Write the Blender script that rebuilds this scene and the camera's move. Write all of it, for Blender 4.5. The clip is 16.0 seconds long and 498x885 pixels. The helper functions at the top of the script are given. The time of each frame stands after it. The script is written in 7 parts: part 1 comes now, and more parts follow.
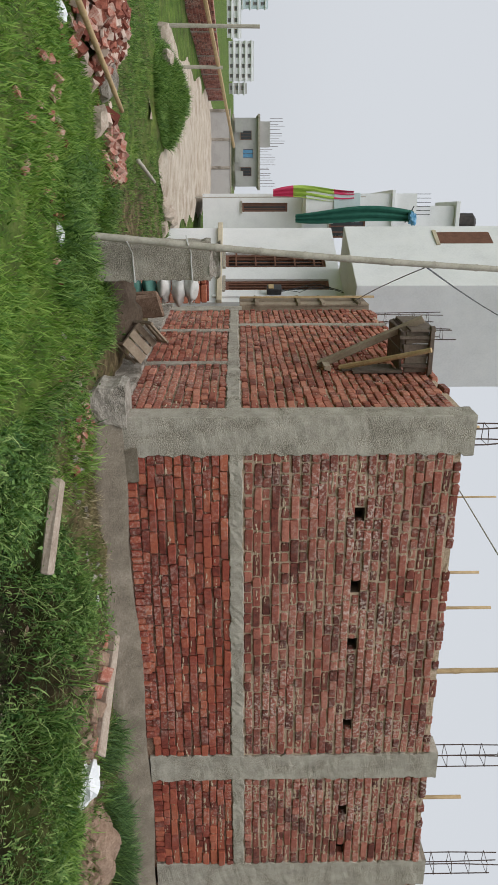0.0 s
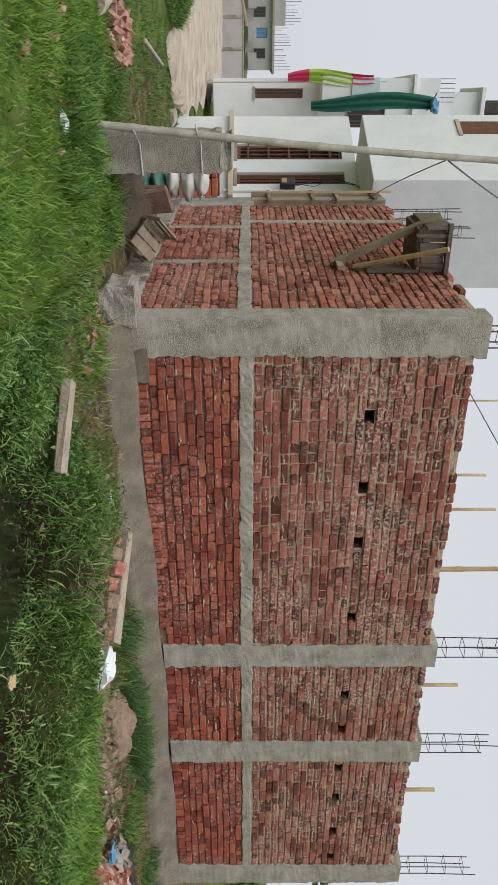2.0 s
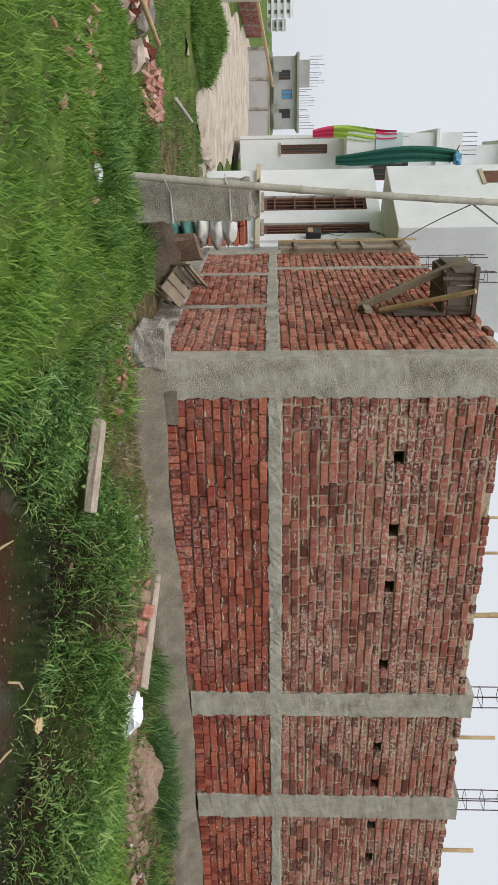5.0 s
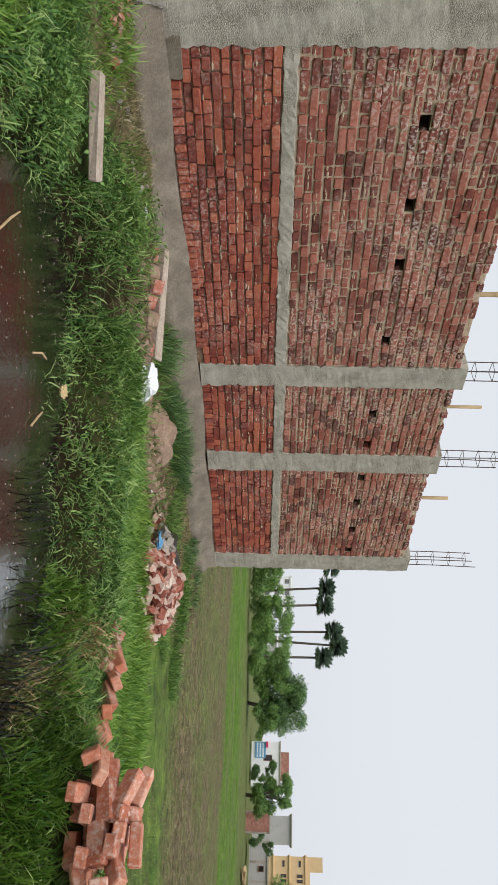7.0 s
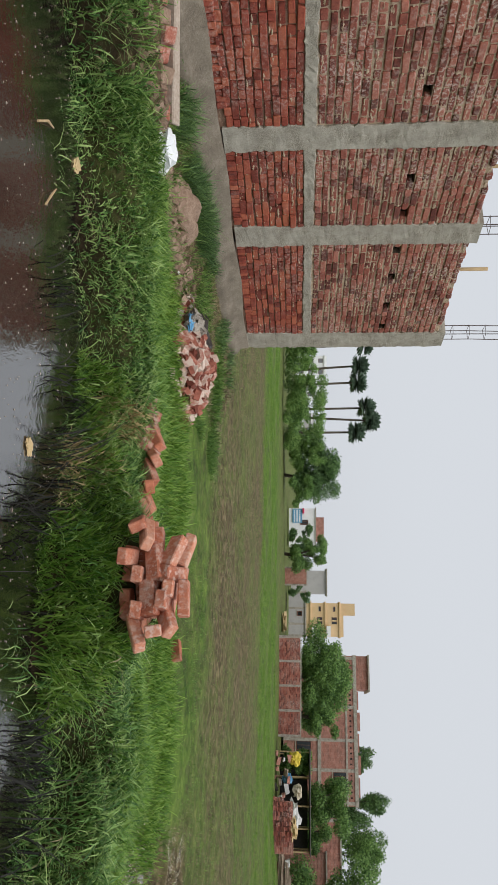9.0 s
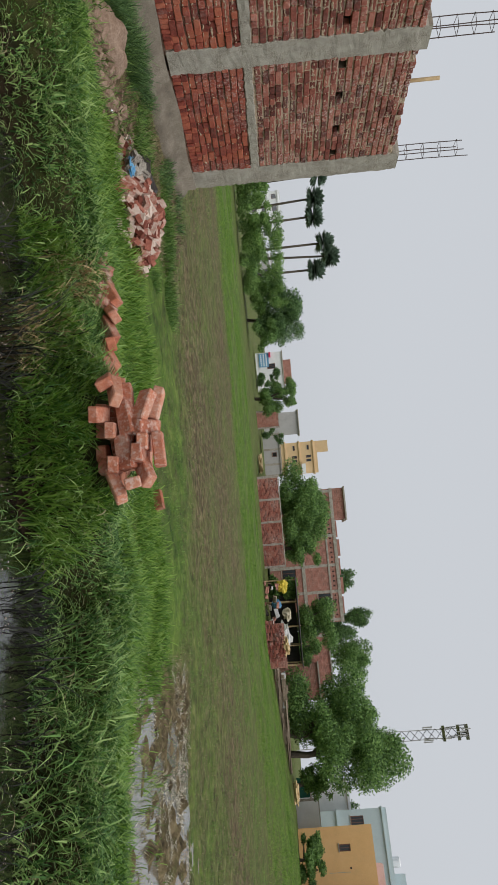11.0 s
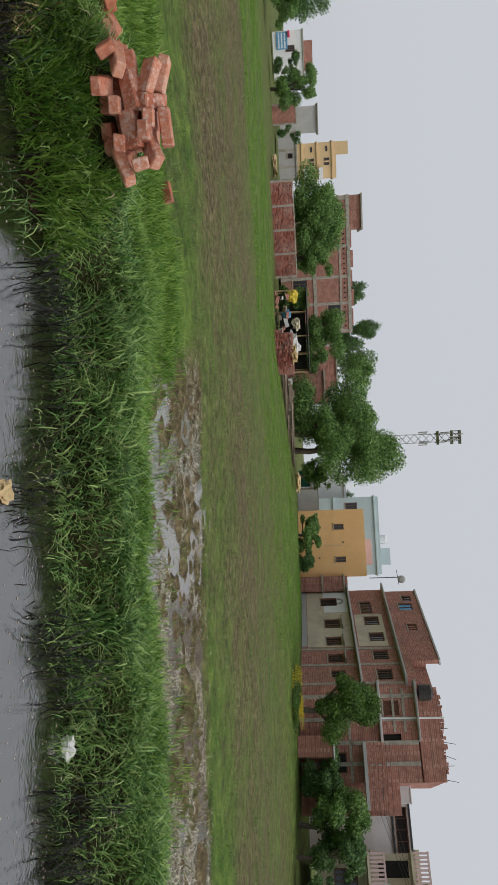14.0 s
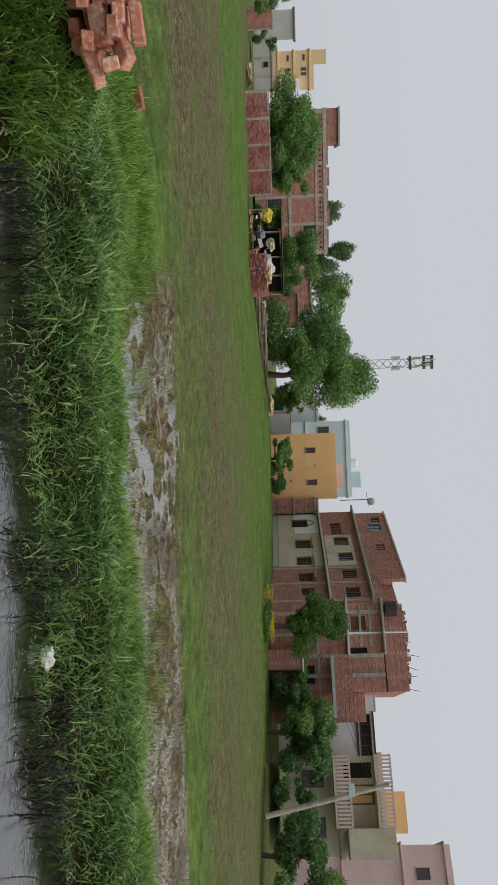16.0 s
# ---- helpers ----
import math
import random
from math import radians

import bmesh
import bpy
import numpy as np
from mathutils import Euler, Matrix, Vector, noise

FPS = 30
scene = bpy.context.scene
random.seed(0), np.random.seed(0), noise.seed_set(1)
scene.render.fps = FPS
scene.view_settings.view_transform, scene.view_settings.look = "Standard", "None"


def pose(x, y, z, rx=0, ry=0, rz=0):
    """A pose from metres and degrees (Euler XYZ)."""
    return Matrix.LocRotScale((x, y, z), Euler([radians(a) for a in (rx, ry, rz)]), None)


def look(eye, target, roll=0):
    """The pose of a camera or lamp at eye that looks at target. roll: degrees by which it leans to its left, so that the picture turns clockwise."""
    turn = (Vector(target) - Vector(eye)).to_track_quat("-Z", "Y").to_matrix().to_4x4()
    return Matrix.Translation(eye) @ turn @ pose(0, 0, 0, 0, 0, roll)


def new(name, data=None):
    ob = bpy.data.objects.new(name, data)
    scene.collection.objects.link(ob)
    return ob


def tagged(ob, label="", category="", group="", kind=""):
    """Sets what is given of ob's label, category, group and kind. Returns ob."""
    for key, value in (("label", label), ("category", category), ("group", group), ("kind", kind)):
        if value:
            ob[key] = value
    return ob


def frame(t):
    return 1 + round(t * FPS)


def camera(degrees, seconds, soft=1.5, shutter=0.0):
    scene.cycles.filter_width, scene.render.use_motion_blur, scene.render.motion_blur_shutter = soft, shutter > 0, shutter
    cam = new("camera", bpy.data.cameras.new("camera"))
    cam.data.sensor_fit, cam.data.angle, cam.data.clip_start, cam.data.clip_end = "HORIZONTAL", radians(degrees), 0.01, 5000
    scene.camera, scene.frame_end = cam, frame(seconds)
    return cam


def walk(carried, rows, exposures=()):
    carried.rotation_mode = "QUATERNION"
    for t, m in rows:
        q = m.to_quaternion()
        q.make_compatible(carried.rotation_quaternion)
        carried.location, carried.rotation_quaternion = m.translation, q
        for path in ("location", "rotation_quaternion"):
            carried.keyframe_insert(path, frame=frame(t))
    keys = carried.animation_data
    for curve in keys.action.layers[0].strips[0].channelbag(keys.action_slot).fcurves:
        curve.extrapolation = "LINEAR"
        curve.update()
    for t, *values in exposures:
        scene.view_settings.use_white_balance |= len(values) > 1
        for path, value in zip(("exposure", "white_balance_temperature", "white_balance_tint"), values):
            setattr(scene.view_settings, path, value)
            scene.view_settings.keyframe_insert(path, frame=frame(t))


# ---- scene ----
# ---------------------------------------------------------------- camera
cam = camera(38.0, 16.0, soft=0.75)
PATH = [
    (0, (-2.146, -6.295, 1.357), (-1.438, -4.425, 1.39), 89.6),
    (0.5, (-2.154, -6.288, 1.358), (-1.445, -4.417, 1.378), 89.5),
    (1, (-2.154, -6.276, 1.353), (-1.446, -4.406, 1.362), 89.8),
    (1.5, (-2.145, -6.287, 1.359), (-1.231, -4.508, 1.366), 90.0),
    (2, (-2.145, -6.298, 1.359), (-1.191, -4.54, 1.362), 90.0),
    (2.5, (-2.149, -6.29, 1.357), (-1.2, -4.53, 1.343), 90.0),
    (3, (-2.139, -6.297, 1.344), (-1.223, -4.519, 1.312), 90.0),
    (3.5, (-2.106, -6.32, 1.341), (-1.242, -4.516, 1.289), 89.9),
    (3.7, (-2.11, -6.307, 1.334), (-1.277, -4.49, 1.278), 90.0),
    (5.8, (-2.056, -6.381, 1.341), (-1.212, -4.57, 1.256), 89.7),
    (6, (-2.064, -6.401, 1.34), (-1.171, -4.614, 1.25), 89.7),
    (6.5, (-2.081, -6.331, 1.252), (-0.913, -4.709, 1.178), 90.4),
    (7, (-2.063, -6.34, 1.229), (-0.539, -5.046, 1.172), 91.2),
    (7.5, (-2.022, -6.337, 1.211), (-0.32, -5.29, 1.132), 91.0),
    (8, (-2.021, -6.342, 1.204), (-0.269, -5.384, 1.096), 90.4),
    (8.5, (-2.016, -6.334, 1.217), (-0.235, -5.433, 1.08), 89.8),
    (9, (-1.988, -6.308, 1.243), (-0.153, -5.526, 1.102), 90.2),
    (9.2, (-2.025, -6.342, 1.223), (-0.147, -5.666, 1.088), 90.1),
    (11.3, (-2.029, -6.337, 1.262), (-0.052, -6.039, 1.193), 84.2),
    (11.5, (-2.063, -6.305, 1.248), (-0.074, -6.131, 1.126), 84.6),
    (12, (-2.118, -6.324, 1.246), (-0.143, -6.539, 1.016), 86.9),
    (12.5, (-2.195, -6.404, 1.27), (-0.224, -6.675, 1.067), 87.4),
    (13, (-2.254, -6.535, 1.281), (-0.308, -6.962, 1.1), 87.8),
    (13.5, (-2.263, -6.551, 1.279), (-0.324, -7.011, 1.117), 87.6),
    (14, (-2.235, -6.506, 1.283), (-0.28, -6.903, 1.133), 87.4),
    (14.5, (-2.233, -6.491, 1.275), (-0.268, -6.833, 1.133), 87.5),
    (15, (-2.275, -6.538, 1.278), (-0.315, -6.914, 1.149), 87.7),
    (15.5, (-2.328, -6.611, 1.285), (-0.387, -7.082, 1.184), 87.9),
    (16, (-2.251, -6.542, 1.267), (-0.346, -7.145, 1.184), 88.0),
]
walk(cam, [(t, look(eye, target, roll)) for t, eye, target, roll in PATH],
     exposures=[(0, 0.18), (2.5, 0.22), (3.5, 0.30), (5.8, 0.40), (6.6, 0.46), (7.5, 0.26), (9.0, 0.2), (11.4, 0.0), (12.0, 0.06), (12.4, 0.12), (13.2, 0.02), (16.0, -0.05)])

# ---------------------------------------------------------------- world and sun: bright overcast
SUN_EL, SUN_AZ = 56.0, 228.0
world = bpy.data.worlds.new("overcast")
scene.world = world
world.use_nodes = True
wn = world.node_tree
sky = wn.nodes.new("ShaderNodeTexSky")
sky.sky_type = 'NISHITA'
sky.sun_disc = False
sky.sun_elevation, sky.sun_rotation = radians(SUN_EL), radians(SUN_AZ)
sky.air_density, sky.dust_density, sky.ozone_density = 1.0, 6.0, 1.0
grey = wn.nodes.new("ShaderNodeHueSaturation")
grey.inputs["Saturation"].default_value = 0.25
cloud = wn.nodes.new("ShaderNodeMix")
cloud.data_type = 'RGBA'
cloud.inputs["Factor"].default_value = 0.88
cloud.inputs["B"].default_value = (6.25, 6.55, 7.0, 1)
wn.links.new(sky.outputs[0], grey.inputs["Color"])
wn.links.new(grey.outputs[0], cloud.inputs["A"])
wn.links.new(cloud.outputs["Result"], wn.nodes["Background"].inputs["Color"])
wn.nodes["Background"].inputs["Strength"].default_value = 0.1
sun = new("sun", bpy.data.lights.new("sun", "SUN"))
sun.data.energy, sun.data.angle, sun.data.color = 1.65, radians(50), (1.0, 0.97, 0.93)
sa, se = radians(SUN_AZ), radians(SUN_EL)
sun.matrix_world = look((20 * math.sin(sa) * math.cos(se), 20 * math.cos(sa) * math.cos(se), 20 * math.sin(se)), (0, 0, 0))
scene.view_settings.exposure = 0.0

# ---------------------------------------------------------------- materials
def ramp_node(n, stops):
    r = n.new("ShaderNodeValToRGB")
    e = r.color_ramp.elements
    while len(e) < len(stops):
        e.new(0.5)
    for k, (p, c) in zip(e, stops):
        k.position, k.color = p, (*c, 1)
    return r


def material(name, dark, mid, light, scale=6.0, rough=0.85, bump=0.3, fine=60.0, vary="", spread=0.25, metal=0.0, bump_dist=0.01, blotch=0.0, blotch_col=(0.5, 0.5, 0.5), spec=0.3, sheer=0.0, blotch_scale=1.3, frost=0.0, grit=0.0):
    """Two scales of noise between three colours, fine relief, and a value that differs from piece to piece."""
    m = bpy.data.materials.new(name)
    m.use_nodes = True
    n, l = m.node_tree.nodes, m.node_tree.links
    b = n["Principled BSDF"]
    geo = n.new("ShaderNodeNewGeometry")
    n1 = n.new("ShaderNodeTexNoise")
    n1.inputs["Scale"].default_value, n1.inputs["Detail"].default_value, n1.inputs["Roughness"].default_value = scale, 6, 0.65
    n2 = n.new("ShaderNodeTexNoise")
    n2.inputs["Scale"].default_value, n2.inputs["Detail"].default_value = fine, 4
    for q in (n1, n2):
        l.new(geo.outputs["Position"], q.inputs["Vector"])
    mixv = n.new("ShaderNodeMath")
    mixv.operation = 'MULTIPLY_ADD'
    mixv.inputs[1].default_value, mixv.inputs[2].default_value = 0.35, 0.0
    l.new(n2.outputs["Fac"], mixv.inputs[0])
    add = n.new("ShaderNodeMath")
    add.operation = 'MULTIPLY_ADD'
    add.inputs[1].default_value = 0.65
    l.new(n1.outputs["Fac"], add.inputs[0])
    l.new(mixv.outputs[0], add.inputs[2])
    out = add.outputs[0]
    if vary:
        src = n.new("ShaderNodeObjectInfo").outputs["Random"] if vary == "object" else geo.outputs["Random Per Island"]
        sh = n.new("ShaderNodeMath")
        sh.operation = 'MULTIPLY_ADD'
        sh.inputs[1].default_value, sh.inputs[2].default_value = 2 * spread, -spread
        l.new(src, sh.inputs[0])
        a2 = n.new("ShaderNodeMath")
        l.new(out, a2.inputs[0])
        l.new(sh.outputs[0], a2.inputs[1])
        out = a2.outputs[0]
    r = ramp_node(n, [(0.25, dark), (0.5, mid), (0.75, light)])
    l.new(out, r.inputs["Fac"])
    col = r.outputs["Color"]
    if blotch:
        n3 = n.new("ShaderNodeTexNoise")
        n3.inputs["Scale"].default_value, n3.inputs["Detail"].default_value, n3.inputs["Roughness"].default_value = blotch_scale, 7, 0.7
        l.new(geo.outputs["Position"], n3.inputs["Vector"])
        k = ramp_node(n, [(0.5 - 0.0, (0, 0, 0)), (0.68, (blotch,) * 3)])
        l.new(n3.outputs["Fac"], k.inputs["Fac"])
        mx = n.new("ShaderNodeMix")
        mx.data_type = 'RGBA'
        l.new(k.outputs["Color"], mx.inputs["Factor"])
        l.new(col, mx.inputs["A"])
        mx.inputs["B"].default_value = (*blotch_col, 1)
        col = mx.outputs["Result"]
    relief = add.outputs[0]
    if frost:
        # chalky bloom and mortar dust in patches
        fac = None
        for sc, lo, hi in ((1.0, 0.43, 0.62), (30.0, 0.49, 0.61)):
            q = n.new("ShaderNodeTexNoise")
            q.inputs["Scale"].default_value, q.inputs["Detail"].default_value, q.inputs["Roughness"].default_value = sc, 5, 0.6
            l.new(geo.outputs["Position"], q.inputs["Vector"])
            k = ramp_node(n, [(lo, (0, 0, 0)), (hi, (1, 1, 1))])
            l.new(q.outputs["Fac"], k.inputs["Fac"])
            if fac is None:
                fac = k.outputs["Color"]
            else:
                mu = n.new("ShaderNodeMath")
                mu.operation = 'MULTIPLY'
                l.new(fac, mu.inputs[0])
                l.new(k.outputs["Color"], mu.inputs[1])
                mu2 = n.new("ShaderNodeMath")
                mu2.operation = 'MULTIPLY'
                mu2.inputs[1].default_value = frost
                l.new(mu.outputs[0], mu2.inputs[0])
                fac = mu2.outputs[0]
        mf = n.new("ShaderNodeMix")
        mf.data_type = 'RGBA'
        l.new(fac, mf.inputs["Factor"])
        l.new(col, mf.inputs["A"])
        mf.inputs["B"].default_value = (0.66, 0.58, 0.52, 1)
        col = mf.outputs["Result"]
    if grit:
        # coarse sand and pits where the cement skin is rough
        patch = n.new("ShaderNodeTexNoise")
        patch.inputs["Scale"].default_value, patch.inputs["Detail"].default_value = 3.2, 4
        l.new(geo.outputs["Position"], patch.inputs["Vector"])
        pr_ = ramp_node(n, [(0.44, (0.12,) * 3), (0.58, (grit,) * 3)])
        l.new(patch.outputs["Fac"], pr_.inputs["Fac"])
        vo = n.new("ShaderNodeTexVoronoi")
        vo.inputs["Scale"].default_value = 95
        l.new(geo.outputs["Position"], vo.inputs["Vector"])
        vr = ramp_node(n, [(0.12, (1.2, 1.19, 1.16)), (0.45, (0.97, 0.96, 0.94)), (0.75, (0.5, 0.47, 0.43))])
        l.new(vo.outputs["Distance"], vr.inputs["Fac"])
        mg = n.new("ShaderNodeMix")
        mg.data_type, mg.blend_type = 'RGBA', 'MULTIPLY'
        l.new(pr_.outputs["Color"], mg.inputs["Factor"])
        l.new(col, mg.inputs["A"])
        l.new(vr.outputs["Color"], mg.inputs["B"])
        col = mg.outputs["Result"]
        hm_ = n.new("ShaderNodeMath")
        hm_.operation = 'MULTIPLY'
        l.new(vo.outputs["Distance"], hm_.inputs[0])
        l.new(pr_.outputs["Color"], hm_.inputs[1])
        hs_ = n.new("ShaderNodeMath")
        hs_.operation = 'SUBTRACT'
        l.new(relief, hs_.inputs[0])
        l.new(hm_.outputs[0], hs_.inputs[1])
        relief = hs_.outputs[0]
    l.new(col, b.inputs["Base Color"])
    b.inputs["Roughness"].default_value, b.inputs["Metallic"].default_value = rough, metal
    b.inputs["Specular IOR Level"].default_value = spec
    if bump:
        bp = n.new("ShaderNodeBump")
        bp.inputs["Strength"].default_value, bp.inputs["Distance"].default_value = bump, bump_dist
        l.new(relief, bp.inputs["Height"])
        l.new(bp.outputs[0], b.inputs["Normal"])
    if sheer:
        tr = n.new("ShaderNodeBsdfTranslucent")
        l.new(col, tr.inputs["Color"])
        ms = n.new("ShaderNodeMixShader")
        ms.inputs[0].default_value = sheer
        l.new(b.outputs[0], ms.inputs[1])
        l.new(tr.outputs[0], ms.inputs[2])
        l.new(ms.outputs[0], n["Material Output"].inputs["Surface"])
    return m


BRICK = dict(scale=21, fine=85, rough=0.9, bump=0.9, spread=0.22, blotch=0.2, blotch_col=(0.36, 0.27, 0.22), blotch_scale=4.0)
RED = ((0.12, 0.028, 0.021), (0.29, 0.066, 0.044), (0.44, 0.135, 0.075))
DULL = ((0.09, 0.030, 0.025), (0.265, 0.078, 0.057), (0.42, 0.165, 0.12))
SIDE = ((0.14, 0.042, 0.030), (0.33, 0.108, 0.073), (0.50, 0.205, 0.135))
M_BRICK_LOW = material("brick_red", *RED, vary="object", **{**BRICK, "spread": 0.2, "frost": 0.35})
M_BRICK_LOW_J = material("brick_red_courses", *RED, vary="island", **{**BRICK, "spread": 0.2, "frost": 0.35})
M_BRICK_UP = material("brick_dull", *DULL, vary="object", frost=0.75, **BRICK)
M_BRICK_UP_J = material("brick_dull_courses", *DULL, vary="island", frost=0.75, **BRICK)
M_BRICK_SIDE = material("brick_brown", *SIDE, vary="object", frost=0.4, **BRICK)
M_BRICK_SIDE_J = material("brick_brown_courses", *SIDE, vary="island", frost=0.4, **BRICK)
M_BRICK_PILE = material("brick_fresh", (0.26, 0.075, 0.042), (0.48, 0.17, 0.10), (0.64, 0.33, 0.22), scale=11, fine=70, rough=0.92, bump=0.9, frost=0.5, vary="object", spread=0.15, blotch=0.6, blotch_col=(0.55, 0.40, 0.32), blotch_scale=5)
M_RUBBLE = material("brick_rubble", (0.15, 0.042, 0.028), (0.34, 0.12, 0.082), (0.56, 0.45, 0.38), scale=12, fine=60, vary="island", spread=0.45, bump=0.5)
M_BRICK_FAR = material("brick_far", (0.19, 0.078, 0.06), (0.36, 0.16, 0.12), (0.50, 0.28, 0.215), scale=3.5, fine=22, bump=0.5, blotch=0.35, blotch_col=(0.16, 0.12, 0.10), blotch_scale=0.6)
def add_courses(m):
    """Brick courses too far off to be built, over the horizontal run and the height."""
    n, l = m.node_tree.nodes, m.node_tree.links
    geo, sep, com = n.new("ShaderNodeNewGeometry"), n.new("ShaderNodeSeparateXYZ"), n.new("ShaderNodeCombineXYZ")
    l.new(geo.outputs["Position"], sep.inputs[0])
    run = n.new("ShaderNodeMath")
    run.operation = 'SUBTRACT'
    l.new(sep.outputs["X"], run.inputs[0])
    l.new(sep.outputs["Y"], run.inputs[1])
    l.new(run.outputs[0], com.inputs["X"])
    l.new(sep.outputs["Z"], com.inputs["Y"])
    bt = n.new("ShaderNodeTexBrick")
    bt.inputs["Scale"].default_value, bt.inputs["Brick Width"].default_value, bt.inputs["Row Height"].default_value = 1.0, 0.32, 0.095
    bt.inputs["Mortar Size"].default_value = 0.011
    bt.inputs["Color1"].default_value, bt.inputs["Color2"].default_value, bt.inputs["Mortar"].default_value = (1.15, 1.1, 1.1, 1), (0.72, 0.75, 0.78, 1), (1.25, 1.5, 1.55, 1)
    l.new(com.outputs[0], bt.inputs["Vector"])
    old = n["Principled BSDF"].inputs["Base Color"].links[0].from_socket
    mul = n.new("ShaderNodeMix")
    mul.data_type, mul.blend_type = 'RGBA', 'MULTIPLY'
    mul.inputs["Factor"].default_value = 1.0
    l.new(old, mul.inputs["A"])
    l.new(bt.outputs["Color"], mul.inputs["B"])
    l.new(mul.outputs["Result"], n["Principled BSDF"].inputs["Base Color"])


add_courses(M_BRICK_FAR)
M_MORTAR = material("mortar", (0.25, 0.17, 0.115), (0.50, 0.385, 0.275), (0.70, 0.59, 0.46), scale=26, fine=110, bump=1.0, bump_dist=0.02)
M_MORTAR_D = material("mortar_dark_red", (0.12, 0.06, 0.042), (0.25, 0.15, 0.105), (0.50, 0.39, 0.29), scale=26, fine=110, bump=1.0, bump_dist=0.02)
M_CONC = material("concrete", (0.20, 0.18, 0.15), (0.40, 0.37, 0.315), (0.57, 0.53, 0.465), scale=5, fine=55, bump=0.7, bump_dist=0.012, blotch=0.45, blotch_col=(0.23, 0.21, 0.175), blotch_scale=2.2, grit=0.75)
M_CONC_ROUGH = material("concrete_rough", (0.17, 0.15, 0.13), (0.38, 0.345, 0.30), (0.62, 0.57, 0.51), scale=14, fine=60, bump=1.0, bump_dist=0.03, grit=1.0)
M_PLINTH = material("plinth_render", (0.10, 0.083, 0.062), (0.20, 0.17, 0.132), (0.33, 0.29, 0.235), scale=5, fine=50, bump=0.7, bump_dist=0.02, blotch=0.6, blotch_col=(0.13, 0.105, 0.08), blotch_scale=2.4, grit=0.4)
M_WHITE = material("white_plaster", (0.62, 0.63, 0.64), (0.74, 0.75, 0.76), (0.82, 0.82, 0.82), scale=1.5, fine=30, bump=0.1, rough=0.8, blotch=0.2, blotch_col=(0.55, 0.55, 0.53), blotch_scale=0.7)
M_CREAM = material("cream_plaster", (0.42, 0.36, 0.27), (0.55, 0.48, 0.36), (0.65, 0.57, 0.44), scale=1.4, fine=20, bump=0.15, blotch=0.5, blotch_col=(0.30, 0.26, 0.2), blotch_scale=0.9)
M_TAN = material("apricot_paint", (0.74, 0.43, 0.19), (0.82, 0.49, 0.22), (0.86, 0.55, 0.27), scale=0.8, fine=14, bump=0.1, blotch=0.15, blotch_col=(0.55, 0.36, 0.2))
M_YELLOW = material("ochre_paint", (0.58, 0.40, 0.22), (0.66, 0.47, 0.27), (0.72, 0.52, 0.31), scale=0.8, fine=14, bump=0.1)
M_PINK = material("pink_paint", (0.55, 0.38, 0.37), (0.66, 0.48, 0.47), (0.72, 0.55, 0.54), scale=0.8, fine=14, bump=0.1)
M_PALEBLUE = material("pale_blue_paint", (0.42, 0.53, 0.55), (0.52, 0.62, 0.64), (0.58, 0.68, 0.70), scale=0.8, fine=14, bump=0.1)
M_GREYP = material("grey_plaster", (0.30, 0.29, 0.28), (0.42, 0.41, 0.40), (0.52, 0.51, 0.49), scale=1.2, fine=16, bump=0.2, blotch=0.4, blotch_col=(0.25, 0.24, 0.23), blotch_scale=0.6)
# near-black colour that paints the shade inside openings
M_DARK = material("opening_shade", (0.012, 0.011, 0.010), (0.02, 0.018, 0.016), (0.03, 0.027, 0.024), bump=0.0)
M_GLASS = material("window_glass", (0.02, 0.025, 0.03), (0.03, 0.035, 0.04), (0.05, 0.055, 0.06), rough=0.12, bump=0.0, spec=0.6)
# paler than glass: distance haze is put into the pane colour
M_PANE_HAZE = material("far_window_hazed", (0.13, 0.14, 0.155), (0.19, 0.20, 0.22), (0.26, 0.275, 0.30), rough=0.3, bump=0.0)
M_FRAME = material("window_wood", (0.10, 0.045, 0.03), (0.16, 0.075, 0.05), (0.22, 0.11, 0.07), scale=8, bump=0.2)
M_WOOD = material("weathered_plank", (0.14, 0.105, 0.075), (0.27, 0.21, 0.155), (0.40, 0.33, 0.25), scale=7, fine=45, bump=0.5, vary="object", spread=0.12)
M_WOOD_D = material("dark_plank", (0.06, 0.045, 0.035), (0.13, 0.10, 0.08), (0.22, 0.18, 0.14), scale=7, fine=45, bump=0.5, vary="object", spread=0.12)
M_BAMBOO = material("grey_bamboo", (0.26, 0.235, 0.19), (0.42, 0.39, 0.33), (0.54, 0.51, 0.45), scale=9, fine=50, bump=0.3, rough=0.7)
M_BAMBOO_Y = material("tan_bamboo", (0.30, 0.20, 0.10), (0.46, 0.33, 0.18), (0.58, 0.44, 0.27), scale=9, fine=50, bump=0.3, rough=0.7)
M_STEEL = material("rusty_rebar", (0.05, 0.035, 0.03), (0.10, 0.07, 0.06), (0.17, 0.12, 0.10), scale=20, metal=0.4, rough=0.7, bump=0.2)
M_DKSTEEL = material("dark_steel", (0.03, 0.03, 0.032), (0.06, 0.06, 0.065), (0.10, 0.10, 0.105), scale=6, metal=0.5, rough=0.5, bump=0.1)
M_SACK = material("sack_white", (0.42, 0.42, 0.40), (0.58, 0.58, 0.56), (0.70, 0.70, 0.67), scale=8, fine=120, bump=0.4, blotch=0.4, blotch_col=(0.35, 0.30, 0.24), blotch_scale=4)
M_SACK_G = material("sack_green", (0.05, 0.13, 0.11), (0.08, 0.20, 0.17), (0.16, 0.28, 0.24), scale=8, fine=120, bump=0.4)
